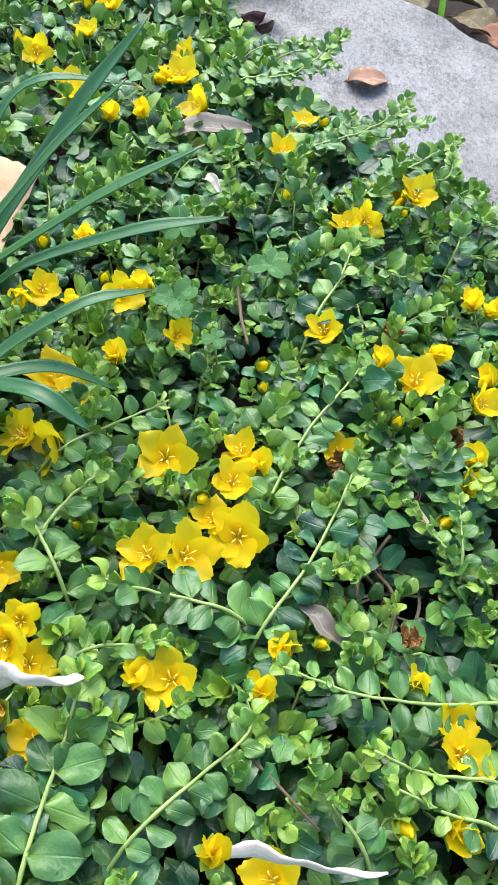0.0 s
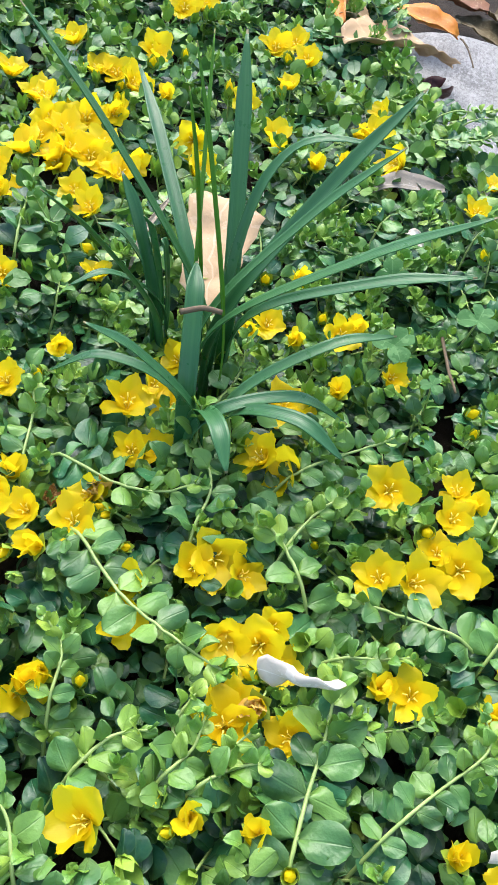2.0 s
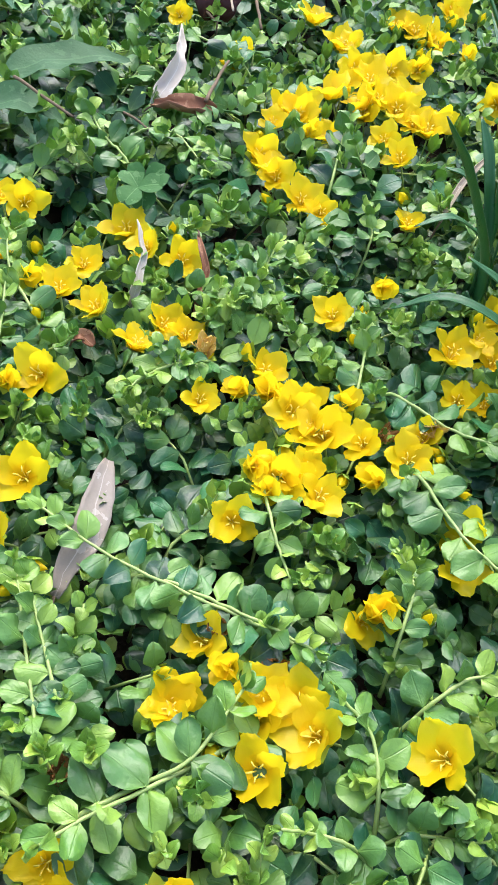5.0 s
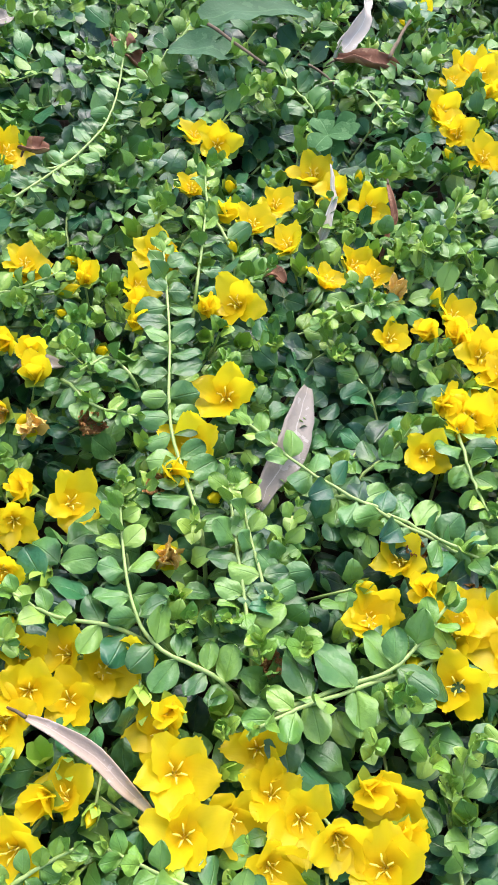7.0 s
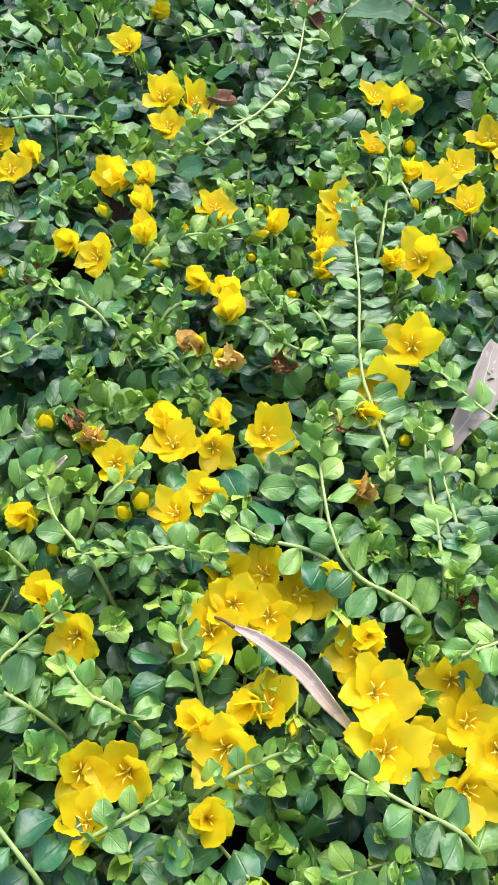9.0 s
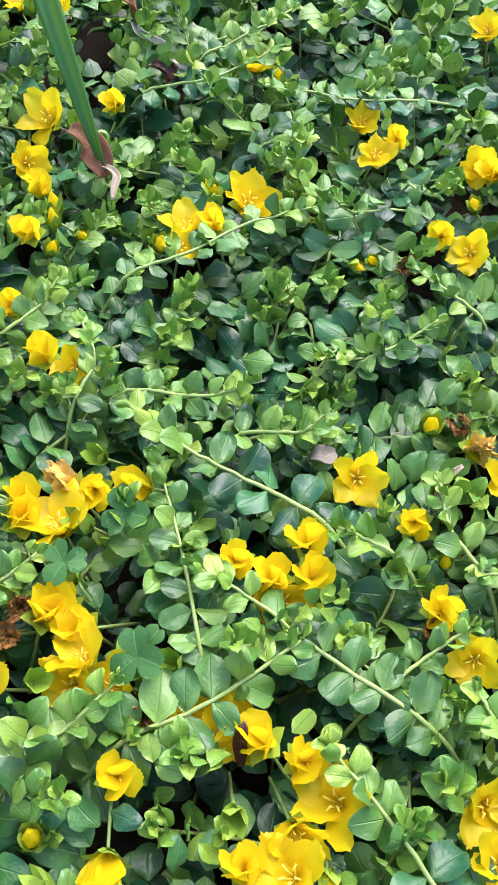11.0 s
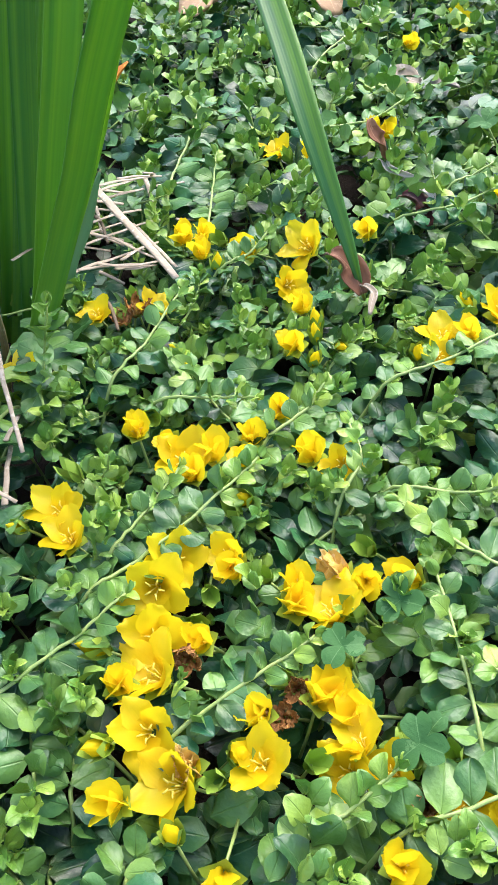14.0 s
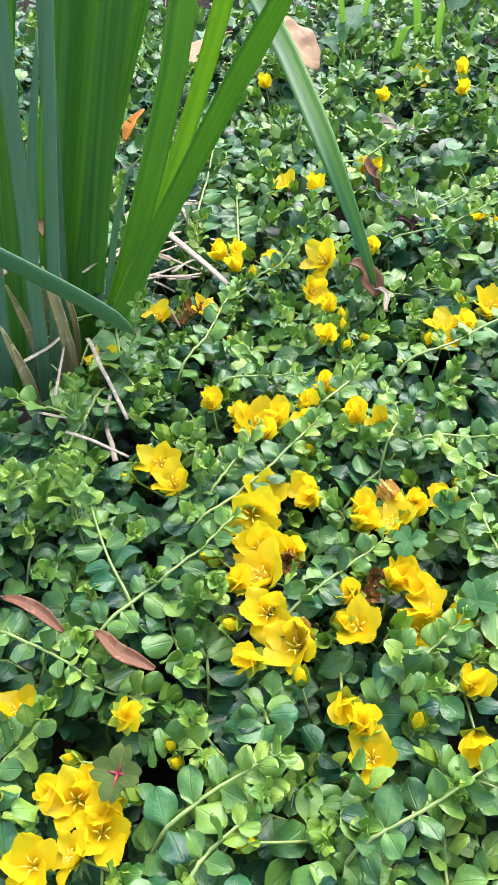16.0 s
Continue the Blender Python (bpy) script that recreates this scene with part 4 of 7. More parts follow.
def throat_mesh():
    """The small bowl where the petals join."""
    verts, faces, uvs = [(0, 0, 0.04)], [], [(0.5, 0.5)]
    for i, (w, z) in enumerate(((0.11, 0.10), (0.23, 0.24), (0.34, 0.38))):
        for k in range(10):
            a = math.tau * k / 10
            verts.append((math.cos(a) * w, math.sin(a) * w, z))
            uvs.append((k / 10, 0.5))
            if i:
                o = 1 + (i - 1) * 10
                faces.append((o + k, o + (k + 1) % 10, o + 10 + (k + 1) % 10, o + 10 + k))
            else:
                faces.append((0, 1 + (k + 1) % 10, 1 + k))
    return mesh_from("throat", verts, faces, uvs, PETAL)


THROAT = throat_mesh()
STAMENS = stamens_mesh()
FLOWER_CALYX, BUD_CALYX = calyx_mesh(40, 20, 1), calyx_mesh(45, 95, 2)
PEDICELS = [mesh_from("pedicel", *tube([(0.1 * k, -0.20, -1.1), (0.05 * k, -0.12, -0.6), (0, 0, -0.03)], 0.045, 5, 0.8), STEM) for k in (-1, 1, 2)]


def bud_mesh():
    verts, faces, uvs = tube([(0, 0, 0), (0, 0, 0.12), (0, 0, 0.3), (0, 0, 0.52), (0.01, 0.0, 0.70), (0.02, 0, 0.82)], 1.0, 10, 1.0)
    for i, w in enumerate((0.05, 0.12, 0.175, 0.155, 0.09, 0.015)):
        for k in range(10):
            p = verts[i * 10 + k]
            c = Vector((0, 0, p.z))
            verts[i * 10 + k] = c + (p - c).normalized() * w * (1 + 0.10 * math.cos(k * math.pi + i)) if (p - c).length > 1e-6 else p
    return mesh_from("bud_petals", verts, faces, uvs, PETAL)


BUD_PETALS = bud_mesh()


def tilt_pose(x, y, z, r, most):
    """Upright, leaning mostly towards the light on the open side of the bed."""
    az = r.gauss(-0.25 - 1.2 * x, 0.75)
    lean = abs(r.gauss(0.44, 0.26)) * most
    return Matrix.Translation((x, y, z)) @ Matrix.Rotation(lean, 4, Vector((-math.sin(az - math.pi / 2), math.cos(az - math.pi / 2), 0))) @ Matrix.Rotation(r.uniform(0, 6.28), 4, "Z")


def build_flower(x, y, size, spread, dim):
    r = random.Random(int(x * 9100 + y * 37000))
    faded = spread < 0
    label = "withering pale yellow creeping jenny flower" if faded else "cup-shaped yellow creeping jenny flower with five petals" if spread > 0.3 else "half-closed yellow creeping jenny flower"
    pose_up = tilt_pose(x, y, (0.003 if dim else 0.009) + r.uniform(-0.001, 0.002), r, 1.0)
    reach = 1.07 * min(size, 0.033) * (0.60 if spread > 0.55 else 0.66 if spread > 0.3 else 0.72)
    pose_up.translation -= pose_up.col[2].to_3d() * 0.36 * reach
    root = thing("creeping_jenny_flower", pose_up, label, "flower", "creeping jenny flowers")
    kinds = FADED_PETALS if faded else OPEN_PETALS if spread > 0.55 else CUP_PETALS
    for k in range(5):
        s = reach * r.uniform(0.92, 1.10)
        m = Matrix.Rotation(math.tau * k / 5 + r.uniform(-0.12, 0.12), 4, "Z") @ Matrix.Rotation(r.uniform(-0.10, 0.16), 4, "X") @ Matrix.Rotation(0.16, 4, "Y") @ Matrix.Diagonal((s * r.uniform(0.95, 1.15), s, s, 1))
        part("petal", r.choice(kinds), root, m)
    if spread > 0.3 or faded:
        part("throat", THROAT, root, Matrix.Diagonal((reach, reach, reach, 1)))
        part("stamen_star", STAMENS, root, Matrix.Diagonal((reach, reach, reach, 1)), "pale yellow stamens")
    part("calyx", FLOWER_CALYX, root, Matrix.Diagonal((reach, reach, reach, 1)), "pointed light green sepals")
    part("pedicel", r.choice(PEDICELS), root, Matrix.Diagonal((0.017, 0.017, 0.030, 1)))


def build_bud(x, y, size, ripe=True):
    r = random.Random(int(x * 7100 + y * 33000))
    root = thing("flower_bud", tilt_pose(x, y, canopy(x, y) * 0.35 + 0.004, r, 1.2), "yellow flower bud between pointed green sepals" if ripe else "unopened light green flower bud", "flower bud", "creeping jenny buds")
    s = max(0.012, size * 1.25)
    if ripe:
        part("bud_petals", BUD_PETALS, root, Matrix.Diagonal((s, s, s, 1)), "furled yellow petals")
    part("calyx", BUD_CALYX, root, Matrix.Diagonal((s * 0.95, s * 0.95, s * 1.5, 1)))
    part("pedicel", r.choice(PEDICELS), root, Matrix.Diagonal((0.017, 0.017, 0.028, 1)))


def build_spent(x, y, size):
    r = random.Random(int(x * 5100 + y * 31000))
    root = thing("spent_flower", tilt_pose(x, y, canopy(x, y) * 0.35 + 0.005, r, 1.0), "shrivelled brown spent flower on its stalk", "spent flower", "spent flowers")
    s = max(0.010, size * 0.7)
    for k in range(5):
        part("petal", r.choice(SPENT_PETALS), root, Matrix.Rotation(math.tau * k / 5, 4, "Z") @ Matrix.Diagonal((s * 0.7, s, s, 1)))
    part("calyx", BUD_CALYX, root, Matrix.Diagonal((s, s, s * 0.8, 1)))
    part("pedicel", r.choice(PEDICELS), root, Matrix.Diagonal((0.017, 0.017, 0.028, 1)))


for row in FLOWERS:
    build_flower(*row)
    if rng.random() < 0.85:
        turn, off = rng.uniform(0, 6.28), rng.uniform(0.014, 0.026)
        bx, by, length, ripe = row[0] + math.cos(turn) * off, row[1] + math.sin(turn) * off, rng.uniform(0.0105, 0.0155), rng.random() < 0.28
        if all(math.hypot(bx - q[0], by - q[1]) > 0.0115 for q in FLOWERS):
            build_bud(bx, by, length, ripe)
for row in BUDS:
    build_bud(*row)
for row in SPENTS:
    build_spent(*row)


# ---- runners, leaf by leaf ----
def leaf_objects(age, seeds):
    out = []
    for k in seeds:
        shape = leaf_grid(9, 6, k, **SHAPES[k % 9])
        me = mesh_from("leaf", shape[0], shape[1], shape[2], LEAF, True, age)
        out.append(me)
    return out


AGES = [(0.0, leaf_objects(0.0, (0, 3, 5))), (0.4, leaf_objects(0.4, (1, 4, 7))), (0.75, leaf_objects(0.7, (2, 6, 8, 0))), (9, leaf_objects(1.0, (1, 3, 5, 8)))]


def runner(points, size):
    r = random.Random(int(abs(points[1][0] * 7919 + points[1][1] * 104729)))
    pts = curve_points(points, 5 * len(points))
    for p in pts[2:]:
        p.z += r.uniform(-0.0008, 0.0008)
    start = pts[0]
    root = thing("creeping_jenny_runner", Matrix.Translation(start), "trailing creeping jenny stem with paired round green leaves", "runner", "creeping jenny runners")
    local = [p - start for p in pts]
    size *= 0.93
    thick = 0.0007 + size * 0.024
    part("stem", mesh_from("stem", *tube(local, thick, 7, 0.55), STEM), root, None, "pale green stem")
    tone = r.uniform(0.0, 0.30)
    for m, grown in leaf_pairs(local, size, r, gap=size * 0.78, tip=0.5, lift=0.35, wild=0.6):
        age = grown * (1 - tone)
        pool = next(meshes for limit, meshes in AGES if age <= limit + 0.15)
        part("leaf", r.choice(pool), root, m)


for foot, top, size in (((-0.716, -0.206), (-0.706, -0.190, 0.062), 0.0135), ((-0.640, -0.292), (-0.632, -0.284, 0.052), 0.0150), ((-0.662, -0.318), (-0.650, -0.310, 0.050), 0.0150), ((-0.690, -0.258), (-0.684, -0.250, 0.052), 0.0135)):
    runner([(*foot, -0.030), (*foot, 0.000), ((foot[0] + top[0]) / 2, (foot[1] + top[1]) / 2, top[2] * 0.55), top], size)


# ---- stone ----
STONE_PLAN = [(-0.125, 0.955), (-0.04, 1.035), (0.06, 1.0), (0.13, 0.945), (0.20, 0.885), (0.34, 0.80), (0.50, 0.69), (0.47, 0.50), (0.27, 0.45), (0.12, 0.53), (-0.01, 0.66), (-0.085, 0.80)]


def stone():
    verts, faces, n = [], [], 120
    cx, cy = 0.19, 0.74

    def reach(a):
        d = Vector((math.cos(a), math.sin(a)))
        for (xa, ya), (xb, yb) in zip(STONE_PLAN, STONE_PLAN[1:] + STONE_PLAN[:1]):
            p, q = Vector((xa - cx, ya - cy)), Vector((xb - xa, yb - ya))
            cross = d.x * q.y - d.y * q.x
            if abs(cross) > 1e-9:
                t, s = (p.x * q.y - p.y * q.x) / cross, (p.x * d.y - p.y * d.x) / cross
                if t > 0 and -1e-6 <= s <= 1 + 1e-6:
                    return t
        return 0.2

    far = [reach(math.tau * k / n) for k in range(n)]
    far = [sum(far[(k + o) % n] for o in (-2, -1, 0, 1, 2)) / 5 for k in range(n)]
    rings = 44
    for i in range(rings + 1):
        f = i / rings
        t = min(1.0, f / 0.8)
        for k in range(n):
            a = math.tau * k / n
            q = far[k] * (t + (0.03 * math.sin((f - 0.8) / 0.2 * math.pi) if f > 0.8 else 0))
            q *= 1 + 0.02 * noise.noise(Vector((math.cos(a) * 6, math.sin(a) * 6, 2 + f)))
            x, y = cx + q * math.cos(a), cy + q * math.sin(a)
            drop = 0.30 * max(0.0, t - 0.82) ** 2 + (0.15 * (f - 0.8) / 0.2 if f > 0.8 else 0)
            z = -0.046 - drop - 0.02 * (y - 0.75) + 0.007 * noise.noise(Vector((x * 9, y * 9, 5))) + 0.004 * noise.noise(Vector((x * 26, y * 26, 6))) + 0.0016 * noise.noise(Vector((x * 90, y * 90, 7)))
            verts.append((x, y, z))
    for i in range(rings):
        for k in range(n):
            faces.append((i * n + k, i * n + (k + 1) % n, (i + 1) * n + (k + 1) % n, (i + 1) * n + k))
    thing("garden_stone", Matrix.Identity(4), "large flat weathered light grey garden stone", "stone", "", mesh_from("garden_stone", verts, faces, None, STONE))


stone()


# ---- makers of single things ----
def ribbon(points, width, n, cup, profile, twist=0.0, facing=None):
    """A leaf or blade along a curve: cup bends its sides up, profile(f) gives its share of the width."""
    pts = curve_points(points, n + 1)
    verts, faces, uvs, cols = [], [], [], 6
    side0 = None
    for i, p in enumerate(pts):
        f = i / n
        ahead = (pts[min(i + 1, n)] - pts[max(i - 1, 0)]).normalized()
        side = ahead.cross(Vector((0, 0, 1))) if facing is None else facing - ahead * facing.dot(ahead)
        if side.length < 0.2 and side0 is not None:
            side = side0 - ahead * side0.dot(ahead)
        side = side.normalized() if side.length > 1e-4 else Vector((1, 0, 0))
        if side0 is not None and side.dot(side0) < 0:
            side = -side
        side0 = side
        side = Matrix.Rotation(twist * f, 3, ahead) @ side
        up = side.cross(ahead)
        w = width * 0.5 * profile(f)
        for j in range(cols + 1):
            u = 2 * j / cols - 1
            a = cup * u
            x, z = (w * math.sin(a) / cup, w * (1 - math.cos(a)) / cup) if abs(cup) > 0.05 else (w * u, 0)
            verts.append(p + side * x + up * z)
            uvs.append((j / cols, f))
    for i in range(n):
        for j in range(cols):
            o = i * (cols + 1) + j
            faces.append((o, o + 1, o + cols + 2, o + cols + 1))
    return verts, faces, uvs


def thick_mesh(name, shape, thickness, material):
    """Gives a ribbon two faces and an edge."""
    verts, faces, uvs = shape
    me = mesh_from(name, verts, faces, uvs, material)
    bm = bmesh.new()
    bm.from_mesh(me)
    bmesh.ops.solidify(bm, geom=bm.faces[:], thickness=thickness)
    bm.to_mesh(me)
    bm.free()
    me.shade_smooth()
    return me


def dry_leaf(base, tip, width, material, label, bend, cup):
    r = random.Random(label + str(base))
    a, b = Vector(base), Vector(tip)
    span = b - a
    mid = a.lerp(b, 0.5) + Vector((-span.y, span.x, 0)) * bend * r.choice((-0.6, 0.6)) + Vector((0, 0, 0.16 * abs(bend) * span.length + 0.001))
    q1, q2 = a.lerp(mid, 0.5) + Vector((0, 0, 0.002)), mid.lerp(b, 0.5)
    turn = r.uniform(-0.5, 0.5)
    if "broad smooth" in label:
        turn = 0.1

        def form(f):
            return (0.34 + 0.74 * f ** 0.8) * min(1.0, (1 - f) * 9 + 0.55)
    elif material is WHITE:
        turn = 1.3

        def form(f):
            return min(1.0, 0.45 + 6 * f) * (1 - 0.55 * f) * min(1.0, (1 - f) * 8 + 0.15)
    else:
        def form(f):
            return 0.10 + 0.95 * math.sin(math.pi * (0.04 + 0.92 * f)) ** 0.75
    shape = ribbon([a, q1, mid, q2, b], width * (1 + 0.12 * cup), 14, cup, form, turn, Vector((0.2, 0.5, 1.0)) if "bleached white" in label and "standing" not in label else None)
    for p in shape[0]:
        p += Vector((noise.noise(p * 90), noise.noise(p * 90 + Vector((5, 0, 0))), noise.noise(p * 70 + Vector((0, 7, 0))))) * width * (0.26 if material is WHITE else 0.11 if cup < 1.3 else 0.20)
    me = thick_mesh("dry_leaf", ([p - a for p in shape[0]], shape[1], shape[2]), 0.0005, material)
    ob = thing("dry_leaf", Matrix.Translation(a), label, "dry leaf", "dry leaves", me)
    if material is WHITE:
        return
    v, f, u = tube([Vector((0, 0, 0)), (q1 - a) * 0.06 - span * 0.10 + Vector((0, 0, -0.002)), -span * 0.16 + Vector((0, 0, -0.005))], 0.0008, 5, 0.7)
    part("leaf_stalk", mesh_from("leaf_stalk", v, f, u, TWIG), ob)


def stalk(points, radius, material, label):
    a = Vector(points[0])
    pts = curve_points([Vector(p) - a for p in points], 12)
    flat = material is STRAW
    if flat:
        pts = [(pts[0].lerp(pts[-1], i / 11) * 0.7 + p * 0.3) for i, p in enumerate(pts)]
    verts, faces, uvs = tube(pts, radius * (1.25 if flat else 1.0), 7, 0.75)
    for k, p in enumerate(verts):
        if flat:
            p.z = pts[k // 7].z + (p.z - pts[k // 7].z) * 0.3
        p += Vector((noise.noise(p * 60), noise.noise(p * 60 + Vector((3, 0, 0))), noise.noise(p * 60 + Vector((0, 3, 0))))) * radius * 0.6
    thing("dry_stalk" if material is STRAW else "twig", Matrix.Translation(a), label, "dry stalk" if material is STRAW else "twig", "", mesh_from("stalk", verts, faces, uvs, material))


def heart_leaflet(material):
    """A notched clover leaflet, one unit long along +y."""
    verts, faces, uvs, rows, cols = [], [], [], 6, 6
    for i in range(rows + 1):
        f = i / rows
        for j in range(cols + 1):
            u = 2 * j / cols - 1
            w = 0.52 * math.sin(math.pi * (0.02 + 0.78 * f)) ** 0.8
            y = f * (1 - 0.20 * (1 - abs(u)) ** 1.5 * f ** 3)
            y -= 0.16 * u ** 4 * f ** 2
            verts.append((u * w, y, 0.22 * abs(u) * w + 0.06 * math.sin(f * 3)))
            uvs.append((j / cols, f))
    for i in range(rows):
        for j in range(cols):
            o = i * (cols + 1) + j
            faces.append((o, o + 1, o + cols + 2, o + cols + 1))
    return mesh_from("leaflet", verts, faces, uvs, material)


CLOVER_LEAFLET, OXALIS_LEAFLET = heart_leaflet(CLOVER), heart_leaflet(OXALIS)


def clover(at, size, red=False):
    r = random.Random(str(at))
    label = "reddish green oxalis leaf with red veins" if red else "soft green clover leaf with three notched leaflets"
    root = thing("oxalis_leaf" if red else "clover_leaf", Matrix.Translation(at) @ Matrix.Rotation(r.uniform(0.15, 0.65), 4, "X") @ Matrix.Rotation(r.uniform(0, 6), 4, "Z"), label, "clover", "clover leaves")
    n = 4 if red else 3
    for k in range(n):
        m = Matrix.Rotation(math.tau * k / n, 4, "Z") @ Matrix.Rotation(r.uniform(-0.1, 0.25), 4, "X") @ Matrix.Diagonal((size * (0.40 if red else 0.50), size * 0.52, size * 0.52, 1))
        part("leaflet", OXALIS_LEAFLET if red else CLOVER_LEAFLET, root, m)
        if red:
            part("vein", mesh_from("vein", *tube([(0, 0, 0.0008), (0, size * 0.3, size * 0.045)], 0.0009, 4, 0.3), RED_STALK), root, Matrix.Rotation(math.tau * k / n, 4, "Z"), "red vein")
    part("stalk", mesh_from("stalk", *tube([(0.004, -0.006, -0.05), (0.001, -0.002, -0.02), (0, 0, 0)], 0.0008, 5, 0.8), RED_STALK if red else STEM), root)


def broad_leaf(base, tip, width):
    a = Vector(base)
    span = Vector(tip) - a
    pts = [Vector((0, 0, 0)), span * 0.3 + Vector((0, 0, 0.006)), span * 0.7 + Vector((0, 0, 0.006)), span]
    shape = ribbon(pts, width, 14, 0.5, lambda f: 0.02 + math.sin(math.pi * (1 - (1 - f) ** 1.5) * 0.97 + 0.05) ** 0.7 if f < 0.97 else 0.05)
    for p in shape[0]:
        p.z += 0.004 * noise.noise(p * 70) + 0.0015 * noise.noise(p * 200)
    root = thing("broad_leaf", Matrix.Translation(a), "large soft matt green leaf on a thin stalk", "leaf", "broad leaves")
    part("leaf_blade", mesh_from("leaf_blade", shape[0], shape[1], shape[2], VIOLET), root)
    part("leaf_stalk", mesh_from("leaf_stalk", *tube([(0, 0, 0), -span * 0.15 + Vector((0, 0, -0.02)), -span * 0.2 + Vector((0, 0, -0.07))], 0.0011, 5, 0.9), STEM), root)


def blade_profile(f):
    return (0.55 + 0.45 * min(1.0, f * 3.5)) * min(1.0, (1 - f) * 4.5 + 0.03) ** 0.75


def liriope_tuft(at):
    return thing("liriope_tuft", Matrix.Translation(at), "tuft of arching dark green strap-shaped liriope leaves", "grass tuft")


def liriope_blade(root, points, width, material=None):
    a = root.matrix_basis.translation
    shape = ribbon([Vector(p) - a for p in points], width, 20, 0.65, blade_profile, 0.15)
    part("blade", thick_mesh("blade", shape, 0.0005, material or LIRIOPE), root, None, "thin light green grass blade" if material else "")


def iris_clump(at):
    return thing("iris_clump", Matrix.Translation(at), "tall clump of sword-shaped green iris leaves", "iris")


def iris_blade(root, points, width, material=None):
    a = root.matrix_basis.translation
    r = random.Random(str(points[0]))
    facing = Matrix.Rotation(r.uniform(-0.45, 0.45), 3, "Z") @ Vector((0.59, 0.81, 0))
    shape = ribbon([Vector(p) - a for p in points], width, 24, 0.45, lambda f: 0.9 * min(1.0, (1 - f) * (14 if material is DROOPING_IRIS else 3.2) + 0.02) ** 0.8 + 0.1 * (1 - f), 0.0, facing)
    part("blade", thick_mesh("blade", shape, 0.0009, material or IRIS), root, None, "broken green leaf drooping to the ground" if material is DROOPING_IRIS else "greyish green sword-shaped leaf" if material is GREY_IRIS else "bright yellow-green young leaf" if material is BRIGHT_IRIS else "dark green leaf bent down to the ground" if material else "")


def iris_sheath(root, base, tip, width):
    a = root.matrix_basis.translation
    p, q = Vector(base) - a, Vector(tip) - a
    shape = ribbon([p, p.lerp(q, 0.5) + Vector((0.006, 0.004, 0)), q], width, 12, 0.8, blade_profile, 0.5, Vector((0.59, 0.81, 0)))
    part("dry_sheath", thick_mesh("dry_sheath", shape, 0.0006, SHEATH), root, None, "dry straw-coloured old leaf base")


def grass_blade(base, tip, width):
    a, b = Vector(base), Vector(tip)
    d = b - a
    shape = ribbon([Vector((0, 0, -0.03)), d * 0.4 + Vector((0, 0, 0.01)), d], width, 12, 0.5, blade_profile)
    thing("grass_blade", Matrix.Translation(a), "single narrow green grass blade", "grass", "grass blades", mesh_from("grass_blade", *shape, GRASS))


# ---- runners that lie on the leaf cover ----
runner([(-0.150, 0.241, -0.030), (-0.150, 0.241, 0.000), (-0.150, 0.250, 0.022), (-0.150, 0.255, 0.042)], 0.0181)
runner([(-0.133, 0.254, -0.030), (-0.133, 0.254, 0.000), (-0.134, 0.263, 0.018), (-0.138, 0.263, 0.034)], 0.0160)
runner([(-0.166, 0.265, -0.030), (-0.166, 0.265, 0.000), (-0.167, 0.259, 0.020), (-0.169, 0.260, 0.030)], 0.0156)
runner([(0.006, 0.159, -0.014), (0.015, 0.174, 0.010), (0.031, 0.204, 0.013), (0.043, 0.236, 0.017), (0.053, 0.270, 0.020)], 0.0141)
runner([(0.005, 0.225, -0.013), (0.011, 0.242, 0.010), (0.025, 0.282, 0.013), (0.039, 0.307, 0.017), (0.052, 0.330, 0.020)], 0.0139)
runner([(-0.065, 0.039, -0.014), (-0.063, 0.057, 0.010), (-0.061, 0.083, 0.013), (-0.058, 0.106, 0.017), (-0.057, 0.132, 0.020)], 0.0218)
runner([(-0.038, 0.063, -0.014), (-0.027, 0.077, 0.010), (-0.009, 0.098, 0.013), (0.012, 0.121, 0.017), (0.008, 0.136, 0.020)], 0.0124)
runner([(-0.110, 0.240, -0.014), (-0.096, 0.251, 0.010), (-0.067, 0.273, 0.015), (-0.046, 0.286, 0.020)], 0.0146)
runner([(0.133, 0.156, -0.015), (0.116, 0.151, 0.010), (0.095, 0.146, 0.013), (0.056, 0.143, 0.017), (0.023, 0.149, 0.020)], 0.0142)
runner([(0.131, 0.117, -0.015), (0.113, 0.117, 0.010), (0.082, 0.115, 0.015), (0.061, 0.119, 0.020)], 0.0126)
runner([(0.106, 0.201, -0.017), (0.104, 0.219, 0.010), (0.103, 0.234, 0.015), (0.101, 0.254, 0.020)], 0.0099)
runner([(0.112, 0.209, -0.017), (0.099, 0.221, 0.010), (0.087, 0.232, 0.015), (0.077, 0.241, 0.020)], 0.0104)
runner([(-0.062, 0.629, -0.014), (-0.045, 0.634, 0.010), (-0.007, 0.644, 0.015), (0.025, 0.699, 0.020)], 0.0138)
runner([(-0.006, 0.540, -0.014), (0.009, 0.549, 0.010), (0.047, 0.574, 0.015), (0.082, 0.610, 0.020)], 0.0120)
runner([(0.038, 0.488, -0.014), (0.050, 0.501, 0.010), (0.088, 0.544, 0.015), (0.114, 0.572, 0.020)], 0.0123)
runner([(-0.041, 0.646, -0.014), (-0.024, 0.653, 0.010), (0.010, 0.667, 0.015), (0.030, 0.711, 0.020)], 0.0124)
runner([(0.019, 0.360, -0.015), (0.026, 0.377, 0.010), (0.037, 0.404, 0.015), (0.044, 0.432, 0.020)], 0.0149)
runner([(0.061, 0.273, -0.016), (0.078, 0.276, 0.010), (0.100, 0.279, 0.015), (0.117, 0.253, 0.020)], 0.0130)
